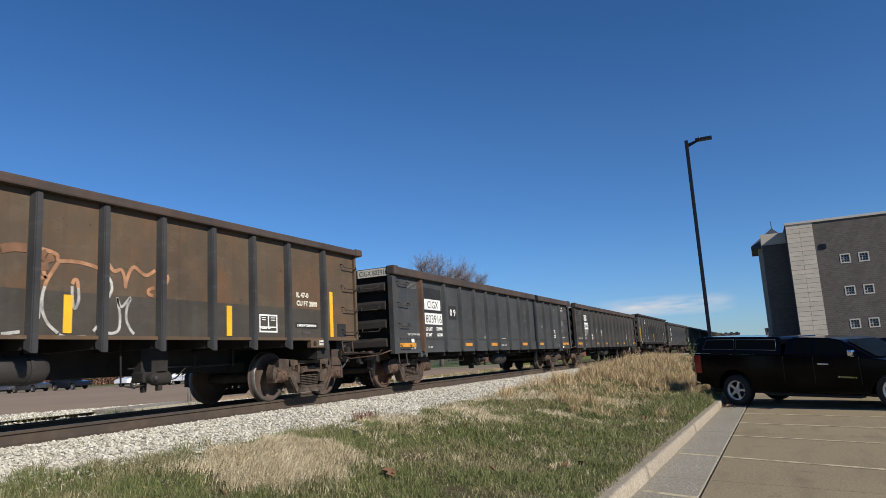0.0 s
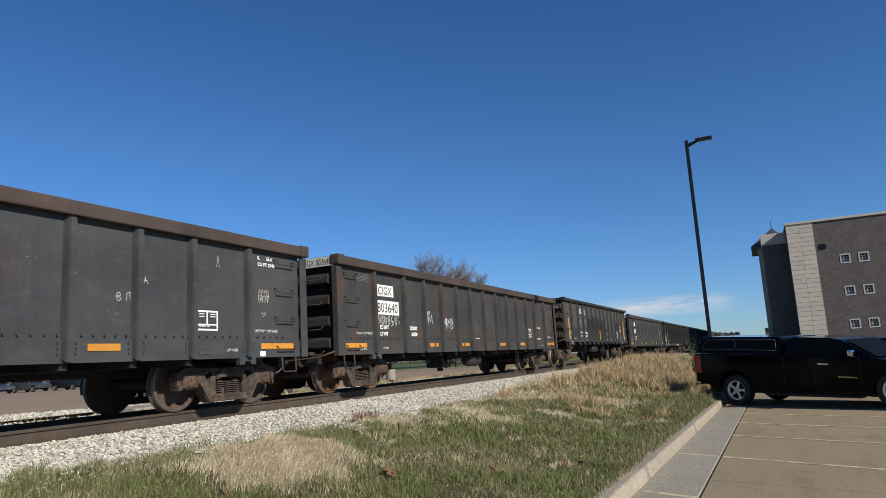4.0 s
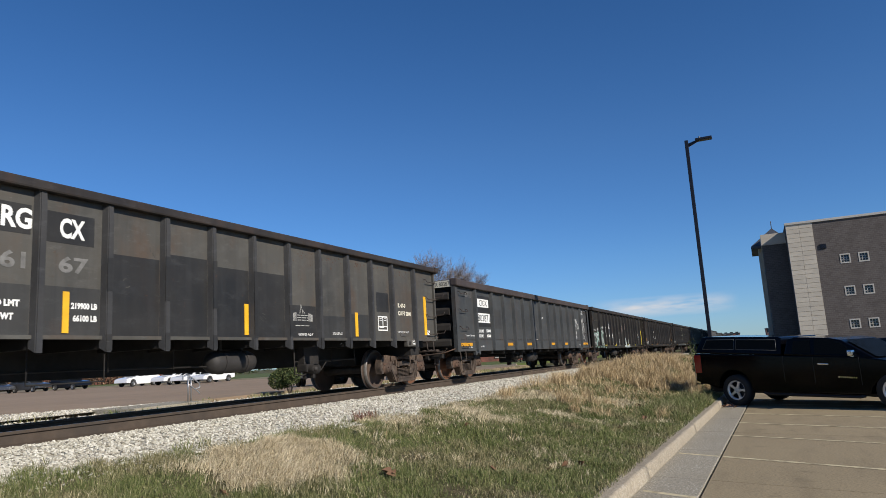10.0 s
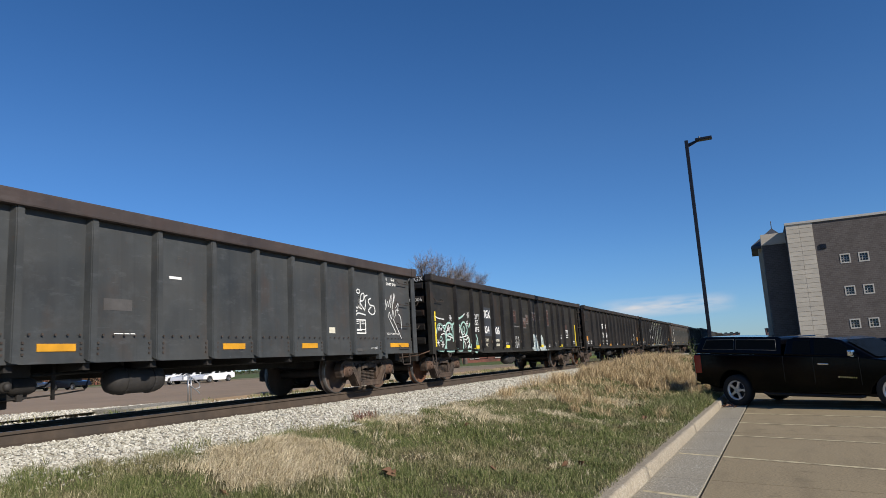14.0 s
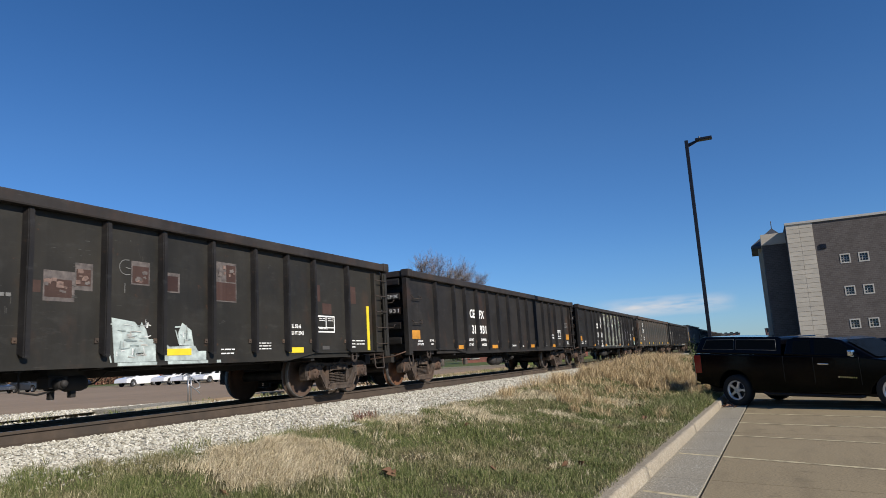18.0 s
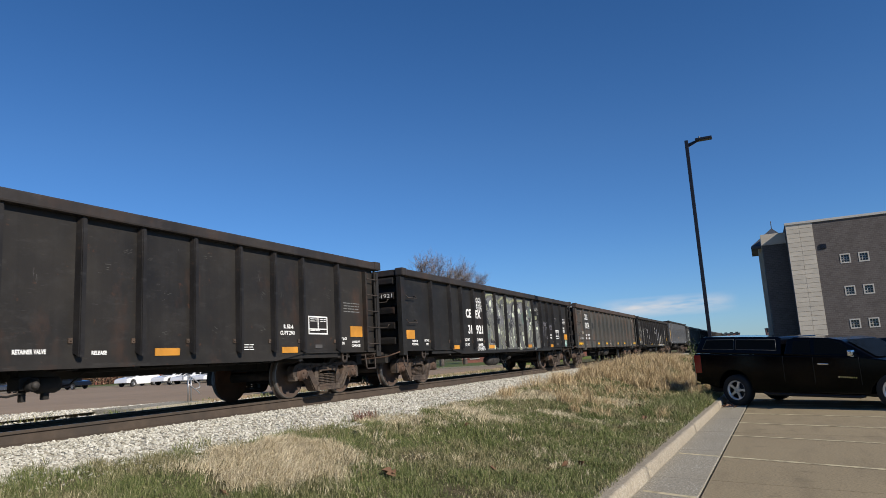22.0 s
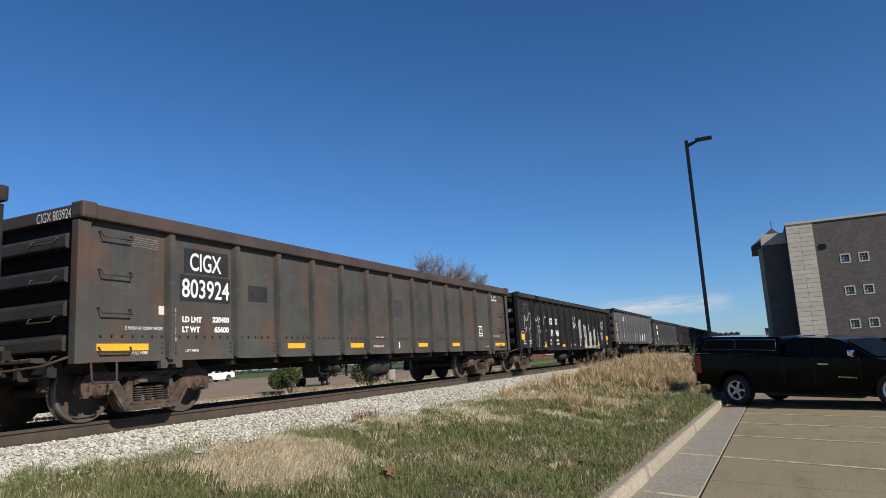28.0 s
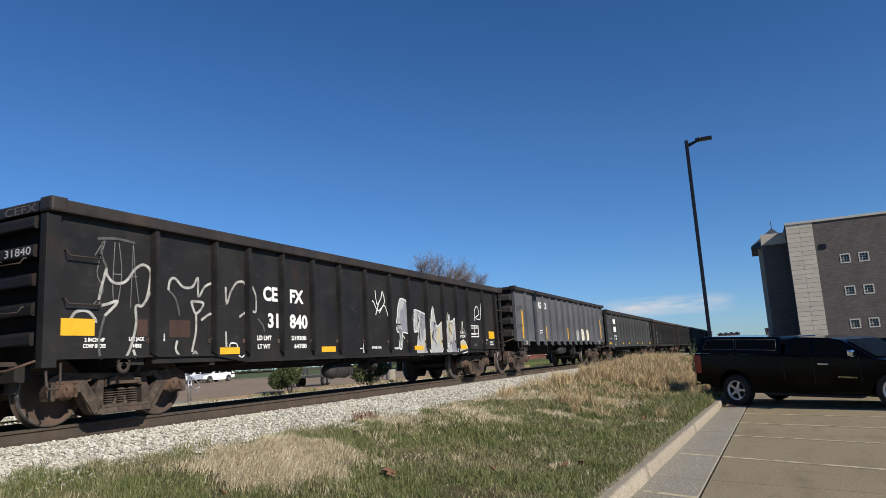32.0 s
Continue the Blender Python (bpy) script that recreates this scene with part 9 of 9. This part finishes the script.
stroke(H_, [(8.86, 2.49), (9.20, 2.53), (9.59, 2.49), (9.58, 2.18)], 0.070, OLIVE, step=4, lift=0.009)
poly(H_, [(8.80, 1.90), (8.94, 1.66), (9.25, 1.70), (9.19, 1.33), (9.12, 1.62), (8.90, 1.60)], INK)
disc(H_, 9.09, 2.15, 0.130, 0.094, CHALK)
stroke(H_, [(9.16, 2.11), (9.26, 2.04)], 0.030, CHALK, step=1, lift=0.009)
poly(H_, [(8.88, 2.37), (9.41, 2.45), (9.47, 2.22), (9.16, 1.85), (8.87, 1.99)], MIDGREY)
poly(H_, [(9.27, 1.98), (9.53, 2.13), (9.52, 1.65), (9.31, 1.77)], TEAL)
disc(H_, 9.34, 1.33, 0.067, 0.047, CHALK, 0.55)
poly(H_, [(9.32, 1.23), (9.47, 1.23), (9.45, 0.93), (9.41, 1.05), (9.35, 1.07)], CHALK)
disc(H_, 8.92, 0.91, 0.113, 0.081, CHALK, 0.5)
disc(H_, 9.06, 0.78, 0.092, 0.065, CHALK, 0.5)
stroke(H_, [(8.72, 2.40), (9.06, 2.37)], 0.030, INK, step=1, lift=0.009)
stroke(H_, [(9.59, 2.49), (9.57, 1.57), (9.54, 0.80)], 0.020, CHALK, step=1, lift=0.009)
poly(H_, [(9.04, 1.38), (9.16, 1.43), (9.12, 0.97), (9.04, 1.05)], INK)
poly(H_, [(9.66, 2.27), (9.72, 2.43), (9.87, 2.45), (9.80, 2.23), (9.69, 2.22)], OLIVE)
poly(H_, [(9.84, 2.16), (10.04, 2.24), (10.04, 2.07), (9.85, 2.03)], CHALK)
poly(H_, [(9.83, 1.91), (10.01, 1.97), (10.00, 1.86), (9.82, 1.82)], CHALK)
poly(H_, [(9.89, 2.39), (10.22, 2.36), (10.18, 2.26), (10.04, 2.35)], INK)
poly(H_, [(10.03, 1.87), (10.25, 1.99), (10.36, 1.81)], INK)
disc(H_, 10.22, 1.56, 0.133, 0.087, CHALK, 0.5)
poly(H_, [(10.06, 1.45), (10.16, 1.49), (10.11, 1.18), (10.08, 1.29)], CHALK)
disc(H_, 10.34, 1.73, 0.086, 0.056, CHALK)
poly(H_, [(9.85, 1.75), (10.17, 1.77), (10.10, 1.26), (9.86, 1.14)], MIDGREY)
stroke(H_, [(10.32, 1.26), (10.30, 1.02)], 0.020, CHALK, step=1, lift=0.009)
poly(H_, [(10.18, 2.20), (10.43, 2.35), (10.48, 1.98), (10.27, 2.01)], TEAL)
disc(H_, 10.47, 2.24, 0.063, 0.041, CHALK)
stroke(H_, [(10.57, 2.57), (10.52, 1.74), (10.48, 0.83)], 0.020, CHALK, step=1, lift=0.009)
poly(H_, [(10.56, 2.52), (10.67, 2.47), (10.63, 2.32), (10.57, 2.36)], OLIVE)
poly(H_, [(10.73, 1.80), (11.30, 1.86), (11.45, 1.19), (11.43, 0.81), (10.69, 0.77)], MURAL)
poly(H_, [(10.95, 2.02), (11.19, 2.05), (11.19, 1.90), (10.94, 1.87)], OLIVE)
disc(H_, 11.14, 1.55, 0.096, 0.059, CHALK)
stroke(H_, [(11.13, 1.50), (11.15, 1.36)], 0.015, CHALK, step=1, lift=0.009)
poly(H_, [(10.72, 0.74), (10.95, 0.82), (10.90, 0.70)], CHALK)
stroke(H_, [(11.30, 1.86), (11.46, 1.49)], 0.015, PALEGREY, step=1, lift=0.009)
stroke(H_, [(11.06, 1.11), (11.45, 1.28)], 0.030, INK, step=1, lift=0.009)
stroke(H_, [(10.83, 1.02), (10.99, 0.94)], 0.030, INK, step=1, lift=0.009)
poly(H_, [(11.16, 1.84), (11.28, 1.86), (11.40, 1.66), (11.33, 1.62)], INK)
stroke(H_, [(10.85, 2.32), (10.93, 2.36), (10.86, 2.22), (10.95, 2.22)], 0.018, SPRAY_FADED, step=1, lift=0.009)
stroke(H_, [(11.03, 2.36), (10.98, 2.25), (11.06, 2.25), (11.01, 2.19)], 0.018, SPRAY_FADED, step=3, lift=0.009)
stroke(H_, [(11.12, 2.35), (11.10, 2.22), (11.20, 2.36), (11.19, 2.22)], 0.018, SPRAY_FADED, step=1, lift=0.009)
stroke(H_, [(11.26, 2.38), (11.24, 2.14), (11.35, 2.13), (11.37, 2.31)], 0.018, SPRAY_FADED, step=3, lift=0.009)
stroke(H_, [(11.82, 1.72), (11.98, 1.58), (12.09, 1.83)], 0.028, LILAC, step=1, lift=0.009)
stroke(H_, [(11.98, 1.58), (12.00, 1.27)], 0.028, LILAC, step=1, lift=0.009)
stroke(H_, [(12.23, 1.83), (12.13, 1.69), (12.30, 1.66), (12.19, 1.18)], 0.028, LILAC, step=3, lift=0.009)
stroke(H_, [(12.51, 1.83), (12.30, 1.70), (12.77, 1.35), (12.35, 1.21), (12.67, 1.14), (12.84, 1.44), (12.83, 1.94)], 0.028, LILAC, step=3, lift=0.009)
disc(H_, 13.05, 1.63, 0.177, 0.095, LILAC, 0.8)
stroke(H_, [(13.00, 1.66), (13.12, 1.66), (13.11, 1.60), (12.99, 1.60)], 0.020, LILAC, step=1, lift=0.009)
stroke(H_, [(13.48, 1.49), (13.51, 1.81), (13.63, 1.72), (13.86, 2.00), (13.73, 2.02), (13.67, 1.91)], 0.020, LILAC, step=3, lift=0.009)


# the rust-patched grey wagon
smooth_marks(I_, "220400", "65600", YELLOW)
panel_mark(I_, 1.72, 2.80, 1.65, 2.06, DARKPATCH, lift=0.002)
panel_mark(I_, 1.80, 2.76, 2.09, 2.48, DARKPATCH, lift=0.002)
write(I_, "CIGX", 1.92, 2.13, 0.29, 0.68, bold=0.005)
write(I_, "803924", 1.76, 1.70, 0.30, 1.02, bold=0.005)
panel_mark(I_, 3.25, 3.75, 1.72, 2.0, DARKPATCH, lift=0.001)
panel_mark(I_, 8.4, 8.85, 1.62, 2.05, GREYPATCH, lift=0.001)
write(I_, "RETAINING VALVE", 7.35, 0.90, 0.05, 0.46)
bm = bmesh.new()
prism(bm, [(8.55, 0.86), (8.59, 0.91), (8.57, 0.91), (8.57, 1.02), (8.53, 1.02), (8.53, 0.91), (8.51, 0.91)], PANEL - 0.027, PANEL - 0.0225)
part("arrow", fix(bm), WHITE, I_["car"])
panel_mark(I_, 1.32, 1.42, 1.42, 1.55, CREAM, "sticker")
end_letters(I_, "CIGX 803924", -0.72, -1.42, 2.66, 0.14, -0.064)

# the black wagon with chalk loops
black_marks(J, "31", "840", "219300", "64700", YELLOW)
panel_mark(J, 1.44, 1.62, 1.10, 1.34, REDPATCH, lift=0.002)
panel_mark(J, 2.02, 2.43, 1.09, 1.35, REDPATCH, lift=0.002)
for pts_ in (
    [(0.92, 2.03), (0.94, 1.92), (1.05, 1.83), (1.23, 1.86), (1.4, 2.06), (1.54, 2.13), (1.66, 2.04), (1.63, 1.77), (1.58, 1.6)],
    [(0.92, 2.01), (0.82, 1.53), (1.11, 1.58), (0.91, 1.37)],
    [(1.58, 1.61), (1.51, 1.53), (1.41, 1.52), (1.42, 1.27), (1.35, 0.98), (1.26, 0.8)],
    [(1.38, 0.91), (1.43, 0.79)],
    [(1.58, 1.61), (1.68, 1.75), (1.76, 1.78)],
    [(1.99, 1.79), (2.02, 1.94), (2.12, 1.98), (2.28, 1.86), (2.47, 1.88), (2.58, 2.03), (2.59, 1.73), (2.73, 1.9), (2.89, 1.97)],
    [(2.44, 1.65), (2.7, 1.63), (2.54, 1.46), (2.44, 1.65)],
    [(2.54, 1.46), (2.54, 1.18), (2.46, 0.87)],
    [(2.65, 1.36), (2.8, 1.45), (2.91, 1.48)],
    [(2.17, 1.04), (2.14, 0.91), (2.22, 0.81)],
    [(2.46, 0.8), (2.53, 0.87), (2.58, 0.8)],
    [(3.2, 1.93), (3.22, 1.65), (3.32, 1.86), (3.46, 2.02), (3.62, 2.05), (3.68, 2.0)],
    [(3.2, 1.19), (3.21, 0.94)],
    [(3.85, 1.99), (3.94, 1.82), (3.94, 1.56), (3.86, 1.55)],
    [(3.52, 1.44), (3.66, 1.52)],
    [(0.41, 1.31), (0.49, 1.41), (0.65, 1.42), (0.76, 1.33), (0.78, 1.27)],
):
    stroke(J, pts_, 0.040, SPRAY_FADED, "graffiti_line")
for pts_ in (
    [(0.91, 1.37), (0.84, 1.1), (0.84, 0.89), (0.88, 0.78)],
    [(2.0, 1.79), (2.14, 1.66), (2.21, 1.42)],
    [(3.98, 1.43), (4.11, 1.32), (4.16, 1.2)],
    [(0.77, 2.41), (1.06, 2.45), (1.38, 2.43)],
    [(0.85, 2.38), (0.84, 2.19), (0.92, 2.04)],
):
    stroke(J, pts_, 0.036, SPRAY_DIM, "graffiti_line")
for pts_ in (
    [(1.92, 1.14), (1.92, 1.03)],
    [(3.28, 0.94), (3.31, 1.0), (3.44, 0.99), (3.47, 0.93)],
    [(3.49, 0.8), (3.63, 0.72)],
    [(3.63, 0.8), (3.49, 0.71)],
):
    stroke(J, pts_, 0.022, SPRAY_W, "graffiti_line")
scrawl(J, 0.7, 1.5, 1.5, 2.4, 3, 0.012, FADED_GREY, 81)
for pts_ in (
    [(9.0, 1.54), (9.22, 2.08), (9.75, 1.88), (9.68, 1.27), (9.28, 1.24), (9.21, 0.88), (9.09, 0.9), (9.13, 1.21), (8.99, 1.29)],
    [(9.94, 1.85), (10.26, 1.81), (10.58, 1.72), (10.69, 1.45), (10.61, 0.79), (10.03, 0.73), (10.11, 1.27), (9.89, 1.3)],
    [(10.84, 1.51), (11.03, 1.97), (11.21, 1.46), (11.64, 1.55), (11.53, 0.78), (10.75, 0.78)],
    [(11.91, 1.53), (12.07, 1.8), (12.11, 1.59), (12.62, 1.75), (12.72, 1.58), (12.56, 0.74), (11.95, 0.73), (11.79, 0.89)],
    [(12.78, 1.03), (13.07, 1.05), (13.27, 0.76), (12.75, 0.73)],
):
    blob(J, pts_, SILVERFILL)
    stroke(J, pts_ + pts_[:1], 0.030, SPRAY_W, "graffiti_outline", lift=0.007)
for pts_ in (
    [(8.03, 2.21), (8.1, 1.89), (8.29, 2.05), (8.36, 2.2), (8.44, 1.95), (8.14, 1.74), (7.95, 1.93), (7.89, 1.95)],
    [(8.02, 1.64), (8.16, 1.89)],
    [(8.19, 1.69), (8.43, 1.88), (8.62, 1.56)],
    [(8.64, 1.71), (8.67, 1.53)],
    [(13.95, 1.67), (13.95, 1.96), (14.17, 2.13), (14.31, 1.9), (14.01, 1.77), (14.41, 1.75), (14.48, 2.24)],
):
    stroke(J, pts_, 0.030, SPRAY_W, "graffiti_line")
stroke(J, [(7.30, 0.88), (7.42, 0.88), (7.44, 1.06), (7.44, 0.78)], 0.028, SPRAY_W, "graffiti_line", 1)
end_letters(J, "31840", -0.80, -1.32, 2.125, 0.105, -0.0255)
end_letters(J, "CEFX", -0.72, -1.35, 2.68, 0.11, 0.006, FADED_GREY)

# the wagons that follow
for a, b, c, d in ((0.86, 0.98, 1.16, 2.20), (3.87, 3.96, 1.13, 1.66), (7.22, 7.32, 1.14, 1.67), (10.72, 10.83, 1.14, 1.66), (14.06, 14.18, 1.20, 2.2)):
    strip(K_, a, b, c, d)
write(K_, "RG", 3.05, 2.36, 0.25, 0.38, bold=0.012)
write(K_, "CX", 3.80, 2.36, 0.25, 0.36, bold=0.012)
small_print(K_, 3.0, 3.35, 1.3, 1.5, 2, seed=30)
blob(K_, [(8.5, 1.12), (8.6, 1.5), (9.25, 1.55), (9.28, 1.12)], SPRAY_SILVER)
blob(K_, [(9.5, 1.12), (9.55, 1.6), (10.2, 1.6), (10.3, 1.12)], CREAM)
blob(K_, [(10.5, 1.12), (10.6, 1.55), (11.2, 1.6), (11.25, 1.12)], CREAM)
end_letters(K_, "1207", -0.9, -1.4, 2.51, 0.09, -0.064)
smooth_marks(L_, "220400", "65600", YELLOW)
panel_mark(L_, 1.75, 2.72, 2.10, 2.38, WHITE, "number_panel")
panel_mark(L_, 1.70, 2.78, 1.63, 1.93, WHITE, "number_panel")
scrawl(TRAIN[12], 1.9, 5.4, 0.9, 1.9, 10, 0.05, SPRAY_FADED, 91)

# the pale jagged patch over the foot of the faded black wagon
ICE = plain("ice_white_spray", (0.40, 0.455, 0.43), 0.6, vary=0.4, scale=7.0)
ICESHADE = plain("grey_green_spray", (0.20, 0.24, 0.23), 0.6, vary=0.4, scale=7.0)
for pts_ in (
    [(8.76, 1.35), (9.14, 1.30), (9.22, 1.22), (9.26, 1.30), (9.34, 1.19), (9.38, 1.06), (9.50, 1.06), (9.52, 0.74), (8.82, 0.74)],
    [(9.68, 1.19), (9.69, 0.98), (9.76, 0.96), (9.76, 0.74), (9.68, 0.74)],
    [(9.95, 0.97), (9.93, 1.15), (10.01, 1.31), (10.19, 1.20), (10.24, 0.96)],
    [(9.76, 0.95), (10.27, 0.96), (10.33, 0.88), (10.50, 0.88), (10.50, 0.74), (9.76, 0.74)],
):
    poly(F, pts_, ICE)
for a, b in ((8.84, 9.50), (9.70, 10.50), (10.69, 10.78)):
    panel_mark(F, a, b, 0.69, 0.735, ICE, "graffiti_fill", lift=0.047)
for pts_ in ([(9.86, 1.24), (9.97, 1.25)], [(9.87, 1.20), (9.95, 0.97)], [(8.66, 1.12), (8.76, 0.74)], [(8.68, 1.27), (8.76, 1.26)]):
    stroke(F, pts_, 0.022, ICE, "brush_stroke", 1, 0.009)
rr = random.Random(12)
for k in range(46):
    x_, z_ = rr.uniform(8.84, 9.36), rr.uniform(0.80, 1.26)
    if k > 34:
        x_, z_ = rr.uniform(9.96, 10.16), rr.uniform(0.98, 1.15)
    flat = rr.random() < 0.6
    dx_, dz_ = (rr.uniform(0.06, 0.20), rr.uniform(-0.02, 0.03)) if flat else (rr.uniform(-0.02, 0.02), rr.uniform(0.05, 0.14))
    dx_ = min(dx_, 9.42 - x_) if k <= 34 else dx_ * 0.3
    stroke(F, [(x_, z_), (x_ + dx_ / 2, z_ + dz_ / 2 + rr.uniform(-0.01, 0.01)), (x_ + dx_, z_ + dz_)], rr.choice((0.008, 0.014, 0.022)), rr.choice((SPRAY_W, ICESHADE, ICESHADE, SPRAY_FADED)), "brush_stroke", 1, 0.009)


def scratches(w, n, seed, mat, zmax=2.5):
    """Short scrapes in bundles on the sheets, joined into one part."""
    rng = random.Random(seed)
    ribs = KINDS[w["kind"]]["ribs"]
    bm = bmesh.new()
    for k in range(n // 3):
        i = rng.randrange(len(ribs) - 1)
        a, b = ribs[i] + 0.14, ribs[i + 1] - 0.14
        x_, z_ = rng.uniform(a, b), rng.uniform(1.0, zmax)
        lean = rng.gauss(0, 0.25) if rng.random() < 0.6 else rng.uniform(1.3, 1.8)
        for j in range(rng.randint(2, 6)):
            size = rng.uniform(0.02, 0.10)
            xa, za = x_ + rng.gauss(0, 0.05), z_ + rng.gauss(0, 0.05)
            xb, zb = xa + size * math.cos(lean), za + size * math.sin(lean)
            if a - 0.05 < xa < b + 0.05 and a - 0.05 < xb < b + 0.05 and zb < zmax:
                ribbon(bm, [(xa, za), ((xa + xb) / 2 + rng.gauss(0, 0.004), (za + zb) / 2 + rng.gauss(0, 0.004)), (xb, zb)], rng.uniform(0.003, 0.013), PANEL - 0.0022)
    tagged(part("scuffing", bm, mat, w["car"]), kind="stuff")


DULLMARK = plain("dull_scrape", (0.050, 0.046, 0.040), 0.7, vary=0.5, scale=9.0)
BROWNMARK = plain("brown_scrape", (0.072, 0.050, 0.037), 0.75, vary=0.5, scale=9.0)
for w_, n_, mt in ((F, 60, DULLMARK), (G, 90, DULLMARK), (H_, 30, DULLMARK), (J, 60, DULLMARK), (B, 36, FADED_GREY), (C, 40, BROWNMARK), (I_, 60, BROWNMARK), (E_, 14, DULLMARK), (A, 40, BROWNMARK), (D, 30, DULLMARK)):
    scratches(w_, n_, n_ + 7, mt)
# bolted lugs beside the feet of the ribs
for w_ in (F, G, H_, J):
    for r_x in KINDS["black"]["ribs"]:
        bm = bmesh.new()
        box(bm, r_x - 0.135, r_x - 0.075, PANEL - 0.018, PANEL - 0.001, 1.0, 1.07, 0.003)
        lathe(bm, [(0.0, -0.03), (0.012, -0.03), (0.014, -0.017)], 8, at=(r_x - 0.105, PANEL, 1.035))
        part("lug", fix(bm), CASTING, w_["car"])
# rust spots along the top of the dusty wagon's sheets
RUSTSPOT = plain("rust_spot", (0.085, 0.046, 0.029), 0.8, vary=0.4, scale=12.0)
for w_, xa, xb, zt_ in ((D, 8.5, 13.3, 2.78), (A, 3.0, 13.3, 2.75), (C, 3.0, 14.4, 2.35), (I_, 3.1, 14.4, 2.0)):
    rng_ = random.Random(int(zt_ * 100))
    bm = bmesh.new()
    for k in range(90):
        x_, z_ = rng_.uniform(xa, xb), zt_ - abs(rng_.gauss(0, 0.10 if w_ is D else 0.35))
        if min(abs(x_ - r_x) for r_x in KINDS[w_["kind"]]["ribs"]) > 0.14 and z_ > 1.2:
            r_s = rng_.uniform(0.006, 0.022)
            n_ = 7
            vs = [bm.verts.new((x_ + r_s * rng_.uniform(0.5, 1.2) * math.cos(6.283 * i / n_), PANEL - 0.0026, z_ + r_s * rng_.uniform(0.5, 1.4) * math.sin(6.283 * i / n_))) for i in range(n_)]
            bm.faces.new(vs)
    tagged(part("rust_spotting", bm, RUSTSPOT, w_["car"]), kind="stuff")
# quick lines inside the silver letters of the chalk-looped wagon
rr = random.Random(31)
for k in range(44):
    x_ = rr.choice((8.78, 9.74, 10.76, 11.78, 12.68)) + rr.uniform(0.0, 0.5)
    z_ = rr.uniform(0.85, 1.55)
    stroke(J, [(x_, z_), (x_ + rr.uniform(-0.08, 0.16), z_ + rr.uniform(0.05, 0.35)), (x_ + rr.uniform(0.0, 0.22), z_ + rr.uniform(-0.1, 0.2))], rr.choice((0.014, 0.022, 0.034)),
           rr.choice((PALEGREY, INK, MIDGREY, SPRAY_FADED, CHALK)), "brush_stroke", 1 if k % 2 else 4, 0.0085)

# ---- what moves ----
SPEEDS = [5.01, 4.89, 4.50, 4.75, 4.68, 4.36, 4.30, 4.33, 4.63]   # metres a second, every four seconds


def rolled(t):
    """How far the train has rolled at t seconds, counted from 16 s."""
    def upto(u):
        s = 0.0
        for k in range(8):
            a = min(max(u - 4 * k, 0.0), 4.0)
            v0, v1 = SPEEDS[k], SPEEDS[k + 1]
            s += v0 * a + (v1 - v0) * a * a / 8
        return s
    surge = 0.18 * math.exp(-((t - 6.6) / 0.75) ** 2) + 0.17 * math.exp(-((t - 14.8) / 0.95) ** 2)   # the couplings run in twice
    return upto(t) - upto(16.0) + surge


def motions():
    tilt = math.degrees(GRADE)
    coarse = [0.5 * k for k in range(65)]
    fine = [32.0 * k / 240 for k in range(241)]
    for c in TRAIN:
        rows = []
        for t in coarse:
            x = c["x16"] - rolled(t)
            rows.append((t, pose(x, TRACK_Y, RAIL_TOP + BODY - GRADE * (x - 12.0), 0, tilt, 0)))
        walk(c["car"], rows)
        for ws, x in c["wheels"]:
            walk(ws, [(t, pose(x, 0, 0.457 - BODY, 0, math.degrees(-rolled(t) / 0.457) % 360.0, 0)) for t in fine])


motions()
